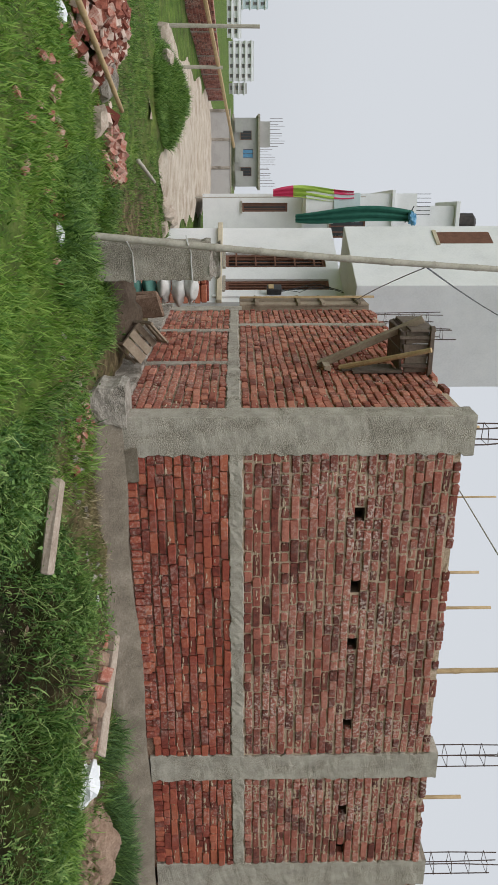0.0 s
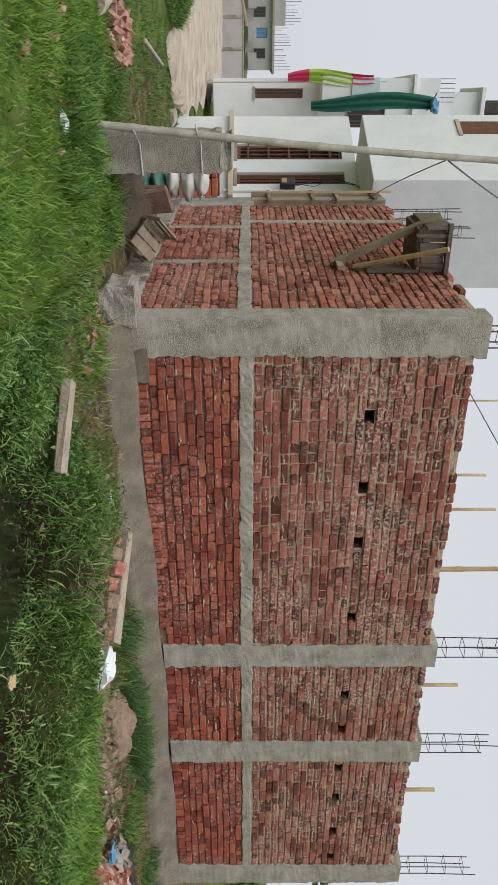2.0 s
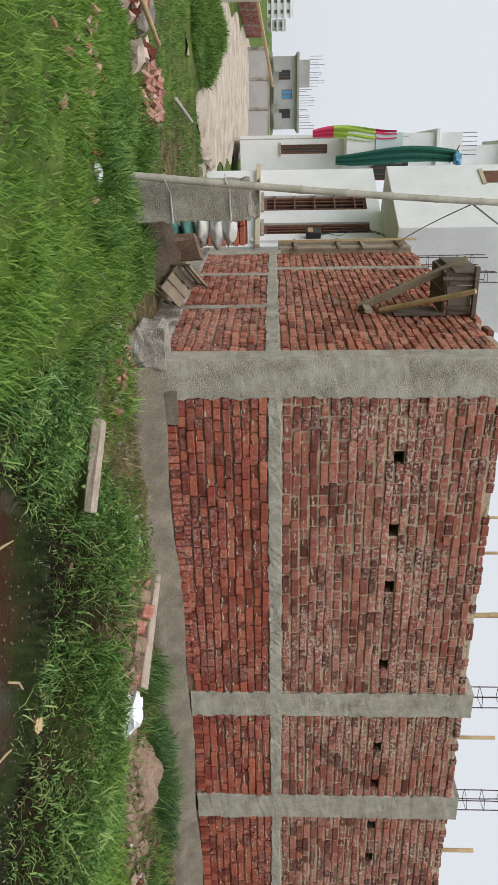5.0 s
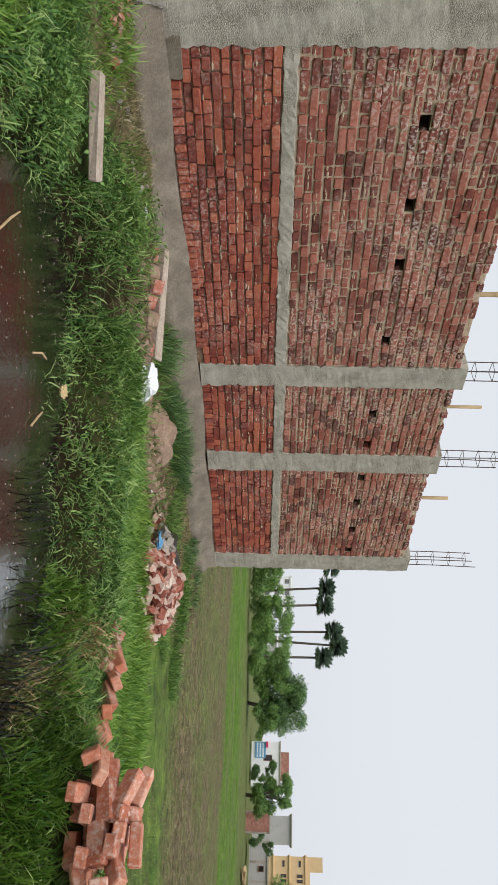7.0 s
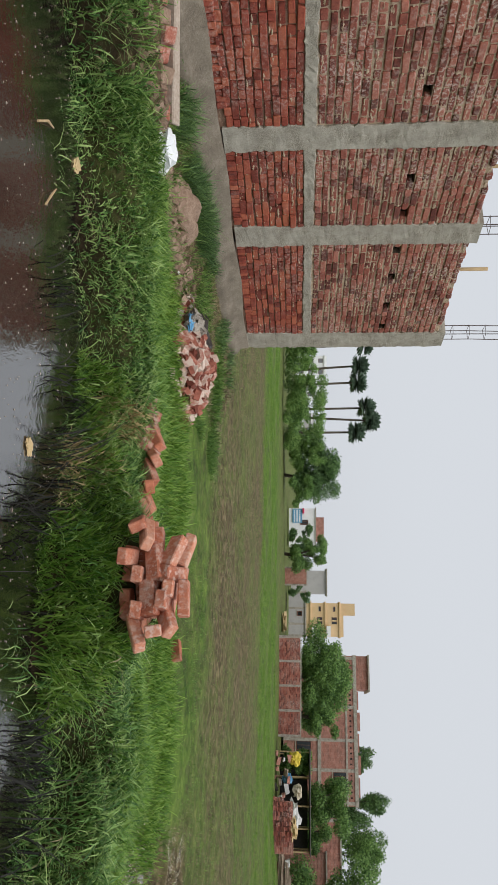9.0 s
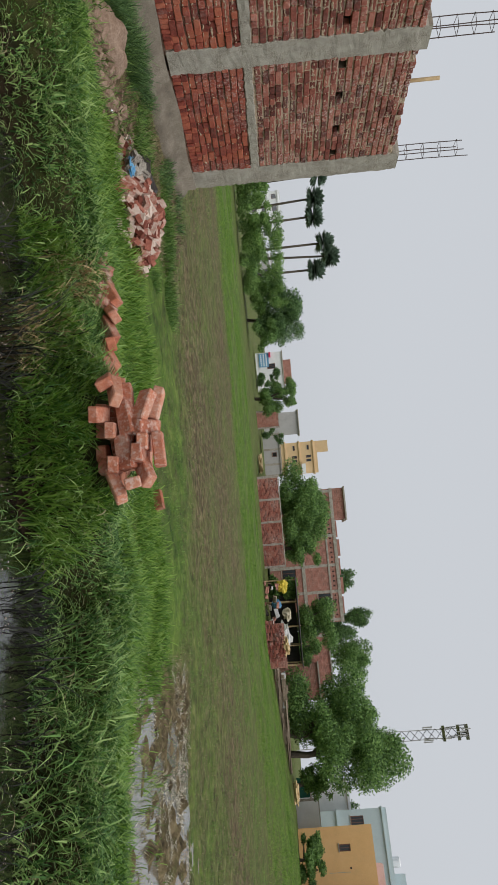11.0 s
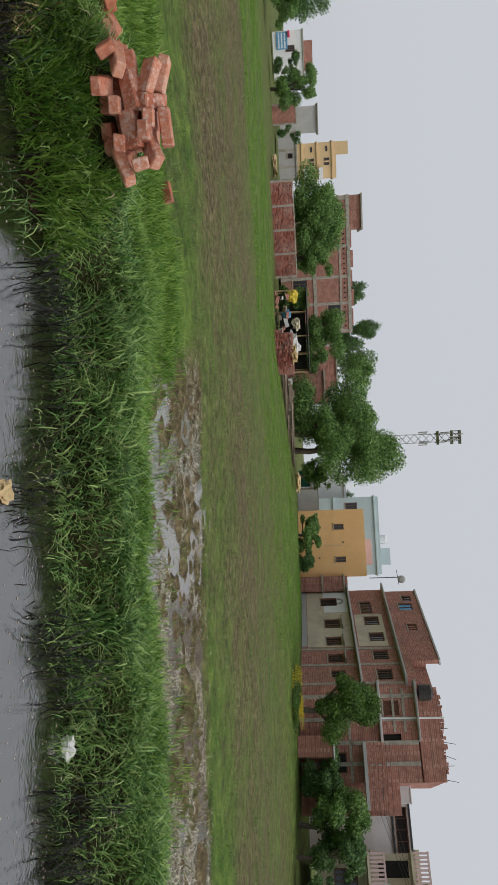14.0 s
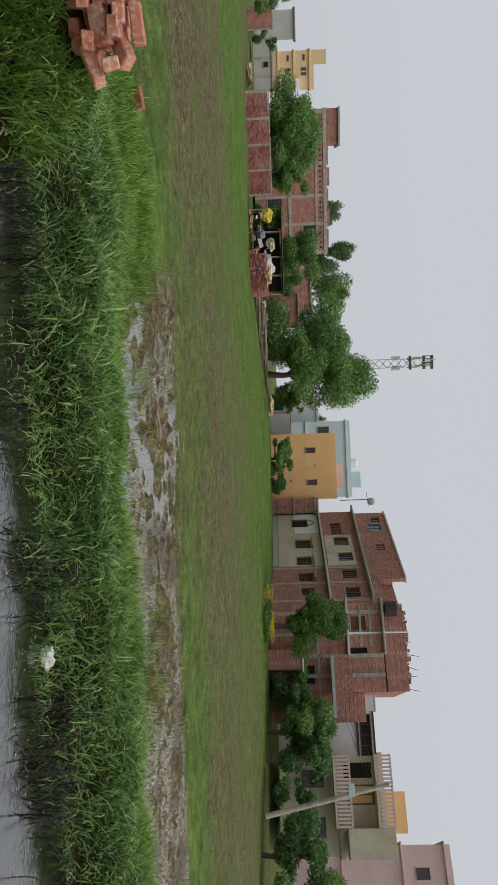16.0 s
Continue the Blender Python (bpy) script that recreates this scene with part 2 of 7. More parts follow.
M_PLASTIC = material("white_plastic", (0.62, 0.64, 0.66), (0.74, 0.76, 0.78), (0.82, 0.83, 0.84), scale=7, rough=0.45, bump=0.3, bump_dist=0.02)
M_BLUEPL = material("blue_plastic", (0.05, 0.16, 0.32), (0.10, 0.30, 0.50), (0.35, 0.50, 0.62), scale=9, rough=0.4, bump=0.2)
M_BLACKPL = material("black_sheet", (0.015, 0.013, 0.012), (0.035, 0.03, 0.027), (0.09, 0.07, 0.06), scale=9, rough=0.5, bump=0.4)
M_YELLOWPL = material("yellow_plastic", (0.55, 0.40, 0.04), (0.66, 0.50, 0.06), (0.72, 0.58, 0.15), scale=9, rough=0.45, bump=0.2)
M_CLOTH_G = material("green_cloth", (0.012, 0.075, 0.055), (0.02, 0.11, 0.08), (0.035, 0.15, 0.11), scale=5, fine=90, bump=0.3)
M_CLOTH_R = material("pink_red_cloth", (0.45, 0.03, 0.09), (0.58, 0.05, 0.13), (0.66, 0.09, 0.18), scale=5, fine=90, bump=0.2)
M_CLOTH_L = material("lime_cloth", (0.28, 0.42, 0.06), (0.36, 0.52, 0.09), (0.42, 0.58, 0.14), scale=5, fine=90, bump=0.2)
M_STONE = material("pale_stone", (0.22, 0.17, 0.13), (0.38, 0.31, 0.25), (0.52, 0.45, 0.38), scale=5, fine=40, bump=0.8, bump_dist=0.02, vary="island", spread=0.1)
M_SOIL = material("dark_soil", (0.045, 0.032, 0.022), (0.10, 0.072, 0.05), (0.17, 0.13, 0.095), scale=6, fine=40, bump=0.9, bump_dist=0.03)
M_EARTH = material("dried_earth", (0.12, 0.075, 0.05), (0.26, 0.175, 0.125), (0.42, 0.31, 0.23), scale=9, fine=50, bump=1.0, bump_dist=0.03, vary="island", spread=0.15)
M_STRAW = material("straw", (0.30, 0.20, 0.10), (0.48, 0.35, 0.18), (0.60, 0.46, 0.26), scale=7, fine=60, bump=0.6, vary="island")
M_BARK = material("bark", (0.05, 0.04, 0.03), (0.11, 0.09, 0.07), (0.19, 0.16, 0.13), scale=8, fine=30, bump=0.8)
LEAF = dict(scale=0.9, fine=9, rough=0.55, bump=0.0, vary="island", spread=0.3, spec=0.35, sheer=0.35)
M_LEAF = material("leaf_green", (0.065, 0.135, 0.04), (0.155, 0.28, 0.075), (0.26, 0.42, 0.12), **LEAF)
M_LEAF_D = material("leaf_dark", (0.045, 0.10, 0.037), (0.11, 0.21, 0.07), (0.20, 0.33, 0.11), **LEAF)
M_LEAF_B = material("leaf_bright", (0.035, 0.085, 0.015), (0.085, 0.17, 0.03), (0.15, 0.26, 0.055), **LEAF)
M_LEAF_L = material("leaf_light", (0.09, 0.18, 0.045), (0.20, 0.35, 0.09), (0.32, 0.48, 0.15), **LEAF)
M_PALM = material("palm_frond", (0.05, 0.085, 0.06), (0.11, 0.165, 0.115), (0.19, 0.26, 0.18), **LEAF)
M_GRASS = material("grass_bright", (0.06, 0.15, 0.016), (0.155, 0.295, 0.04), (0.28, 0.42, 0.085), **{**LEAF, "sheer": 0.4})
M_GRASS_D = material("grass_deep", (0.045, 0.11, 0.022), (0.13, 0.255, 0.05), (0.27, 0.41, 0.105), **{**LEAF, "sheer": 0.4})
M_PALESTRAW = material("pale_straw", (0.22, 0.19, 0.13), (0.42, 0.38, 0.29), (0.60, 0.56, 0.46), scale=3, fine=40, bump=0.2, vary="island")
M_REED = material("reed", (0.045, 0.12, 0.028), (0.16, 0.31, 0.075), (0.36, 0.49, 0.17), **{**LEAF, "spread": 0.4, "sheer": 0.3})
M_DRY = material("dry_stalk", (0.09, 0.07, 0.04), (0.23, 0.19, 0.10), (0.44, 0.38, 0.23), **LEAF)
M_BLACKREED = material("wet_stalk", (0.008, 0.008, 0.007), (0.02, 0.02, 0.016), (0.04, 0.04, 0.03), **LEAF)
M_FLOWER = material("yellow_flower", (0.5, 0.38, 0.02), (0.65, 0.52, 0.03), (0.75, 0.62, 0.08), **LEAF)


def ground_material():
    """Soil, short turf and mud, changing over metres and centimetres."""
    m = bpy.data.materials.new("ground_turf")
    m.use_nodes = True
    n, l = m.node_tree.nodes, m.node_tree.links
    b = n["Principled BSDF"]
    geo = n.new("ShaderNodeNewGeometry")
    vc = n.new("ShaderNodeAttribute")
    vc.attribute_name = "turf"

    def ns(scale, detail=6, rough=0.6):
        q = n.new("ShaderNodeTexNoise")
        q.inputs["Scale"].default_value, q.inputs["Detail"].default_value, q.inputs["Roughness"].default_value = scale, detail, rough
        l.new(geo.outputs["Position"], q.inputs["Vector"])
        return q.outputs["Fac"]
    soil = ramp_node(n, [(0.32, (0.030, 0.023, 0.013)), (0.5, (0.112, 0.085, 0.045)), (0.68, (0.27, 0.21, 0.12))])
    l.new(ns(7.0, 8, 0.7), soil.inputs["Fac"])
    turf = ramp_node(n, [(0.36, (0.026, 0.062, 0.009)), (0.5, (0.080, 0.145, 0.022)), (0.66, (0.175, 0.25, 0.05))])
    l.new(ns(2.2, 8, 0.75), turf.inputs["Fac"])
    fac = n.new("ShaderNodeMath")
    fac.operation = 'MULTIPLY_ADD'
    fac.inputs[1].default_value, fac.inputs[2].default_value = 1.9, -1.66
    big = n.new("ShaderNodeMath")
    big.operation = 'MULTIPLY_ADD'
    big.inputs[1].default_value = 0.75
    l.new(ns(0.55, 5, 0.7), big.inputs[0])
    l.new(ns(6.0, 8, 0.8), big.inputs[2])
    l.new(big.outputs[0], fac.inputs[0])
    ad = n.new("ShaderNodeMath")
    ad.use_clamp = True
    l.new(vc.outputs["Fac"], ad.inputs[0])
    l.new(fac.outputs[0], ad.inputs[1])
    mx = n.new("ShaderNodeMix")
    mx.data_type = 'RGBA'
    l.new(ad.outputs[0], mx.inputs["Factor"])
    l.new(soil.outputs["Color"], mx.inputs["A"])
    l.new(turf.outputs["Color"], mx.inputs["B"])
    wet = n.new("ShaderNodeAttribute")
    wet.attribute_name = "wet"
    mw = n.new("ShaderNodeMix")
    mw.data_type, mw.blend_type = 'RGBA', 'MULTIPLY'
    mw.inputs["B"].default_value = (0.22, 0.20, 0.19, 1)
    l.new(wet.outputs["Fac"], mw.inputs["Factor"])
    l.new(mx.outputs["Result"], mw.inputs["A"])
    l.new(mw.outputs["Result"], b.inputs["Base Color"])
    b.inputs["Roughness"].default_value = 0.95
    b.inputs["Specular IOR Level"].default_value = 0.15
    bp = n.new("ShaderNodeBump")
    bp.inputs["Strength"].default_value, bp.inputs["Distance"].default_value = 0.8, 0.05
    l.new(ns(14.0, 8, 0.7), bp.inputs["Height"])
    l.new(bp.outputs[0], b.inputs["Normal"])
    return m


def water_material(name, tint):
    m = bpy.data.materials.new(name)
    m.use_nodes = True
    n, l = m.node_tree.nodes, m.node_tree.links
    b = n["Principled BSDF"]
    geo = n.new("ShaderNodeNewGeometry")
    q = n.new("ShaderNodeTexNoise")
    q.inputs["Scale"].default_value, q.inputs["Detail"].default_value, q.inputs["Roughness"].default_value = 9.0, 4, 0.62
    l.new(geo.outputs["Position"], q.inputs["Vector"])
    bp = n.new("ShaderNodeBump")
    bp.inputs["Strength"].default_value, bp.inputs["Distance"].default_value = 0.3, 0.012
    q2 = n.new("ShaderNodeTexNoise")
    q2.inputs["Scale"].default_value, q2.inputs["Detail"].default_value = 42.0, 2
    l.new(geo.outputs["Position"], q2.inputs["Vector"])
    sm = n.new("ShaderNodeMath")
    sm.operation = 'MULTIPLY_ADD'
    sm.inputs[1].default_value = 0.22
    l.new(q2.outputs["Fac"], sm.inputs[0])
    l.new(q.outputs["Fac"], sm.inputs[2])
    l.new(sm.outputs[0], bp.inputs["Height"])
    l.new(bp.outputs[0], b.inputs["Normal"])
    r = ramp_node(n, [(0.35, tuple(0.7 * c for c in tint)), (0.65, tint)])
    l.new(q.outputs["Fac"], r.inputs["Fac"])
    l.new(r.outputs["Color"], b.inputs["Base Color"])
    b.inputs["Roughness"].default_value, b.inputs["IOR"].default_value, b.inputs["Specular IOR Level"].default_value = 0.03, 3.3, 0.5
    return m


M_GROUND = ground_material()
M_WATER = water_material("ditch_water", (0.014, 0.011, 0.009))
M_PUDDLE = water_material("puddle_water", (0.16, 0.145, 0.12))
M_PATH = material("pale_path", (0.22, 0.165, 0.115), (0.47, 0.40, 0.32), (0.66, 0.60, 0.52), scale=1.6, fine=26, bump=0.9, bump_dist=0.05, blotch=0.75, blotch_col=(0.24, 0.165, 0.11), blotch_scale=0.9)

# ---------------------------------------------------------------- building helpers
RNG = np.random.default_rng(7)


def mesh_from(name, verts, faces, mat):
    me = bpy.data.meshes.new(name)
    me.from_pydata([tuple(v) for v in verts], [], [tuple(f) for f in faces])
    me.materials.append(mat)
    me.update()
    return me


def quick_mesh(name, verts, faces, mat, smooth=False):
    """A mesh from arrays: verts (n, 3), faces (m, 3 or 4)."""
    me = bpy.data.meshes.new(name)
    verts, faces = np.asarray(verts, np.float32), np.asarray(faces, np.int32)
    k = faces.shape[1]
    me.vertices.add(len(verts))
    me.vertices.foreach_set("co", verts.ravel())
    me.loops.add(faces.size)
    me.loops.foreach_set("vertex_index", faces.ravel())
    me.polygons.add(len(faces))
    me.polygons.foreach_set("loop_start", np.arange(0, faces.size, k, dtype=np.int32))
    me.polygons.foreach_set("use_smooth", np.full(len(faces), smooth))
    me.update(calc_edges=True)
    me.materials.append(mat)
    return me


def thing(name, m, label, category, group="", kind=""):
    ob = new(name)
    ob.matrix_world = m
    return tagged(ob, label, category, group, kind)


def part(name, bm, mat, parent=None, label="", smooth=False):
    me = bpy.data.meshes.new(name)
    if smooth:
        for f in bm.faces:
            f.smooth = True
    bm.to_mesh(me)
    bm.free()
    me.materials.append(mat)
    ob = new(name, me)
    if parent is not None:
        ob.parent = parent
    return tagged(ob, label)


def data_part(name, me, parent, label=""):
    ob = new(name, me)
    ob.parent = parent
    return tagged(ob, label)


def box_bm(a, b, bevel=0.0, bm=None, jitter=0.0, m=None):
    bm = bm or bmesh.new()
    r = bmesh.ops.create_cube(bm, size=1)
    vs = r["verts"]
    for v in vs:
        v.co = Vector([(a[i] + b[i]) / 2 + v.co[i] * (b[i] - a[i]) + (random.uniform(-jitter, jitter) if jitter else 0) for i in range(3)])
    if bevel:
        es = list({e for v in vs for e in v.link_edges})
        r2 = bmesh.ops.bevel(bm, geom=es, offset=bevel, segments=1, affect='EDGES')
        vs = list({v for v in r2["verts"]} | {v for v in vs if v.is_valid})
    if m is not None:
        bmesh.ops.transform(bm, matrix=m, verts=[v for v in vs if v.is_valid])
    return bm


def tube_bm(points, radii, sides=8, bm=None):
    """A closed tube along points."""
    bm = bm or bmesh.new()
    rings = []
    for i, p in enumerate(points):
        p = Vector(p)
        d = (Vector(points[min(i + 1, len(points) - 1)]) - Vector(points[max(i - 1, 0)])).normalized()
        u = d.orthogonal().normalized() if i == 0 else (u - d * u.dot(d)).normalized()
        w = d.cross(u)
        rings.append([bm.verts.new(p + radii[i] * (math.cos(k * math.tau / sides) * u + math.sin(k * math.tau / sides) * w)) for k in range(sides)])
    for a, b in zip(rings, rings[1:]):
        for k in range(sides):
            bm.faces.new((a[k], a[(k + 1) % sides], b[(k + 1) % sides], b[k]))
    bm.faces.new(rings[0][::-1])
    bm.faces.new(rings[-1])
    return bm


def lump_bm(size, rough=0.2, sub=3, seed=0, squash=1.0):
    """A rounded uneven lump."""
    bm = bmesh.new()
    bmesh.ops.create_icosphere(bm, subdivisions=sub, radius=1)
    for v in bm.verts:
        n = noise.noise(v.co * 1.6 + Vector((seed * 3.1, seed, 0))) + 0.5 * noise.noise(v.co * 4 + Vector((seed, 0, 7)))
        c = v.co * (1 + rough * n)
        v.co = Vector((c.x * size[0], c.y * size[1], c.z * size[2]))
    return bm


def polar(bearing, dist):
    """A place at a compass bearing (0 is +y) from the viewer's standpoint."""
    a = radians(bearing)
    return -2.15 + dist * math.sin(a), -6.35 + dist * math.cos(a)


def site(bearing, dist, z=0.0, turn=0.0):
    """A frame at that place: its x runs to the viewer's right, its y away from the viewer."""
    x, y = polar(bearing, dist)
    return pose(x, y, z, 0, 0, -bearing + turn)


# ---------------------------------------------------------------- lie of the land
FAR_SHORE = [(-0.3, -2.5), (0.3, -2.0), (0.9, -1.65), (1.4, -1.75), (1.85, -2.3), (2.15, -3.0), (2.55, -3.6), (2.66, -4.2), (2.68, -4.75), (2.34, -5.15), (2.5, -5.8),
             (2.95, -6.4), (2.5, -7.1), (2.24, -7.9), (2.15, -8.8), (1.9, -10.0), (1.5, -12.0), (0.8, -16.0)]
NEAR_SHORE = [(-2.2, -16.0), (-1.5, -12.0), (-1.25, -8.0), (-1.2, -5.2), (-0.9, -3.4)]
SHORE = np.array(FAR_SHORE + NEAR_SHORE)
WATER_Z = -0.36


def shore_distance(x, y):
    """Metres to the ditch's edge, negative over the water."""
    x, y = np.asarray(x, float), np.asarray(y, float)
    best = np.full(x.shape, 1e9)
    inside = np.zeros(x.shape, bool)
    for (ax, ay), (bx, by) in zip(SHORE, np.roll(SHORE, -1, axis=0)):
        dx, dy = bx - ax, by - ay
        t = np.clip(((x - ax) * dx + (y - ay) * dy) / (dx * dx + dy * dy), 0, 1)
        best = np.minimum(best, np.hypot(x - ax - t * dx, y - ay - t * dy))
        cross = (ay > y) != (by > y)
        with np.errstate(divide='ignore', invalid='ignore'):
            inside ^= cross & (x < (bx - ax) * (y - ay) / (by - ay if by != ay else 1e-9) + ax)
    return np.where(inside, -best, best)


def smooth_step(a, b, v):
    t = np.clip((v - a) / (b - a), 0, 1)
    return t * t * (3 - 2 * t)


def wavy(x, y, s, k=0.0):
    return np.sin(x * s + 1.3 * np.sin(y * s * 0.7 + k)) * np.cos(y * s * 0.9 + 1.7 * np.sin(x * s * 0.6 + 2 * k))


def height(x, y):
    x, y = np.asarray(x, float), np.asarray(y, float)
    d = shore_distance(x, y) + 0.10 * wavy(x, y, 4.1) + 0.05 * wavy(x, y, 9.7, 2)
    field = -0.2 + 0.03 * wavy(x, y, 0.9)
    # land left of the ditch and along the lane
    left = smooth_step(0.5, -1.0, x)
    base = field * (1 - left) + (-0.10 + 0.04 * wavy(x, y, 0.8, 3)) * left
    # strip of made ground along the wall
    strip = smooth_step(-2.2, -0.1, y) * smooth_step(11.0, 9.0, x) * smooth_step(-1.6, -0.2, x) * smooth_step(9, 7, y)
    base = base * (1 - strip) + 0.04 * strip
    # grassy bank beyond the ditch
    bank = np.exp(-((d - 0.75) / 0.65) ** 2) * smooth_step(0.6, 1.6, x)
    base = base + 0.17 * bank
    # higher ground under the houses across the field
    far = smooth_step(26, 46, x - 0.25 * y) * smooth_step(-8, -22, y)
    base = base + 0.85 * far
    # hump of earth under the brick pile
    base = base + 0.42 * np.exp(-(((x - 2.68) / 0.5) ** 2 + ((y + 5.32) / 0.55) ** 2))
    # grass mound by the lane
    base = base + 0.5 * np.exp(-(((x + 3.35) / 0.75) ** 2 + ((y - 8.0) / 1.3) ** 2))
    rough = 0.018 * wavy(x, y, 6.3, 1) + 0.012 * wavy(x, y, 13.0, 4)
    near = np.clip(1.5 - np.hypot(x, y) / 30, 0, 1)
    z = base + rough * near
    bed = WATER_Z - 0.25
    return bed + (z - bed) * smooth_step(-0.35, 0.40, d)


def hz(x, y):
    return float(height(x, y))

# ---------------------------------------------------------------- ground, water, lane
def axis_lines(lo, hi, step, reach):
    mid = np.arange(lo, hi + step / 2, step)
    out, s, v = [], step, hi
    while v < reach:
        s *= 1.16
        v += s
        out.append(v)
    inn, s, v = [], step, lo
    while v > -reach:
        s *= 1.16
        v -= s
        inn.append(v)
    return np.concatenate([inn[::-1], mid, out])


def zone(x, y, x0, x1, y0, y1, soft):
    return smooth_step(x0 - soft, x0 + soft, x) * smooth_step(x1 + soft, x1 - soft, x) * smooth_step(y0 - soft, y0 + soft, y) * smooth_step(y1 + soft, y1 - soft, y)


def mud_zone(x, y):
    xs = x - 0.35 * (y + 8)
    return zone(xs, y, 4.35, 8.2, -20, -7.3, 0.45)


def brown_zone(x, y):
    return zone(x, y, 9.3, 24.5, -6.8, 30, 0.9)


def land(x, y):
    m = mud_zone(x, y)
    return height(x, y) - (0.052 + 0.03 * smooth_step(-8.6, -11, y)) * m + 0.03 * m * wavy(x, y, 2.9, 5) + 0.03 * m * wavy(x, y, 9.1, 6) + 0.02 * m * wavy(y, x, 17, 1)


gx, gy = axis_lines(-6, 12, 0.11, 900), axis_lines(-16, 13, 0.11, 900)
GX, GY = np.meshgrid(gx, gy)
GZ = land(GX, GY)
GZ = GZ + 0.032 * np.clip(mud_zone(GX, GY), 0, 1) * np.random.default_rng(2).normal(size=GZ.shape) * (np.hypot(GX, GY) < 40)
nx, ny = len(gx), len(gy)
idx = np.arange(nx * ny).reshape(ny, nx)
gf = np.stack([idx[:-1, :-1], idx[:-1, 1:], idx[1:, 1:], idx[1:, :-1]], -1).reshape(-1, 4)
ground_me = quick_mesh("ground", np.stack([GX, GY, GZ], -1).reshape(-1, 3), gf, M_GROUND, True)
turf = 0.85 - 0.3 * smooth_step(7, 12, GX) - 0.46 * brown_zone(GX, GY) * (0.7 + 0.4 * wavy(GX, GY, 0.6, 2)) - 0.8 * mud_zone(GX, GY)
turf -= 0.48 * zone(GX, GY, 8.0, 17, -60, -7.5, 1.5) * (0.7 + 0.45 * wavy(GX, GY, 0.5, 7)) + 0.30 * zone(GX, GY, 17, 30, -60, -7.5, 2.0) * (0.6 + 0.6 * wavy(GX, GY, 0.3, 3))
turf += 0.25 * zone(GX, GY, 25, 45, -40, 30, 2)
sh = shore_distance(GX, GY)
turf -= 0.45 * smooth_step(0.9, 0.3, sh) * smooth_step(0.3, 1.0, GX) + 0.6 * smooth_step(0.2, -0.1, sh)
turf -= 0.75 * zone(GX, GY, -0.6, 9.2, -1.15, 2, 0.3) + 0.7 * zone(GX, GY, 1.6, 6.0, -1.7, -0.8, 0.2) + 0.8 * zone(GX, GY, -2, 0.3, 1.4, 8, 0.4)
turf -= 0.45 * zone(GX, GY, -6, -1.8, 3.0, 7, 0.7) * (0.5 + 0.5 * wavy(GX, GY, 2.3))
wet_at = ground_me.attributes.new("wet", 'FLOAT', 'POINT')
wet_at.data.foreach_set("value", (smooth_step(0.75, 0.1, sh) * smooth_step(-1.2, 0.2, GX)).astype(np.float32).ravel())
att = ground_me.attributes.new("turf", 'FLOAT', 'POINT')
att.data.foreach_set("value", np.clip(turf, -0.3, 1.2).astype(np.float32).ravel())
ground = tagged(new("ground", ground_me), "uneven green turf and bare muddy soil", "ground", kind="structure")

wb = bmesh.new()
wb.faces.new([wb.verts.new((x, y, WATER_Z)) for x, y in ((-3.0, -17), (3.6, -17), (3.6, -1.2), (-3.0, -1.2))])
tagged(part("water", wb, M_WATER), "dark still ditch water with floating scraps", "water", kind="structure")
wb = bmesh.new()
wb.faces.new([wb.verts.new((x, y, -0.243)) for x, y in ((1.9, -19), (7.0, -19), (9.2, -6.8), (4.1, -6.8))])
tagged(part("water", wb, M_PUDDLE), "shallow muddy puddles on the field", "water", kind="structure")

# the pale trodden lane, a sheet that follows the land
pu, pv = np.linspace(0, 1, 14), np.linspace(0, 1, 60)
PV, PU = np.meshgrid(pv, pu, indexing="ij")
py = 6.2 + 38 * PV ** 1.5
pl = -3.2 - 0.03 * (py - 6) + 0.2 * np.sin(py * 0.9) * smooth_step(6, 9, py) - 1.6 * smooth_step(8.5, 12, py)
pr = -2.75 + 1.75 * smooth_step(6.2, 11.0, py) + 0.15 * np.sin(py * 1.7) + 0.03 * (py - 6)
px_ = pl + (pr - pl) * PU
pz = land(px_, py) + 0.02 + 0.10 * smooth_step(6.3, 9, py) * np.sin(np.pi * PU) ** 0.6 + 0.025 * wavy(px_, py, 3.0, 2)
pz -= 0.35 * np.clip(1.35 - np.hypot((px_ + 3.35) / 0.8, (py - 8.0) / 1.4), 0, 1)
pi_ = np.arange(pz.size).reshape(pz.shape)
pf = np.stack([pi_[:-1, :-1], pi_[:-1, 1:], pi_[1:, 1:], pi_[1:, :-1]], -1).reshape(-1, 4)
tagged(new("road", quick_mesh("road", np.stack([px_, py, pz], -1).reshape(-1, 3), pf, M_PATH, True)), "pale trodden earth lane beside the building plot", "lane", kind="structure")

# ---------------------------------------------------------------- brick walls
COURSE, BRICK_H, JOINT = 0.0905, 0.074, 0.015
CORNERS = ((-1, -1, 0.0, 1.0), (-1, -1, 1.0, 0.0), (1, -1, -1.0, 0.0), (1, -1, 0.0, 1.0), (1, 1, 0.0, -1.0), (1, 1, -1.0, 0.0), (-1, 1, 1.0, 0.0), (-1, 1, 0.0, -1.0))
NB = 24
TFACES = np.array([(16, 17, 18, 19), (16, 19, 20, 23), (20, 21, 22, 23)] + [(r + k, r + (k + 1) % 8, r + 8 + (k + 1) % 8, r + 8 + k) for r in (0, 8) for k in range(8)])


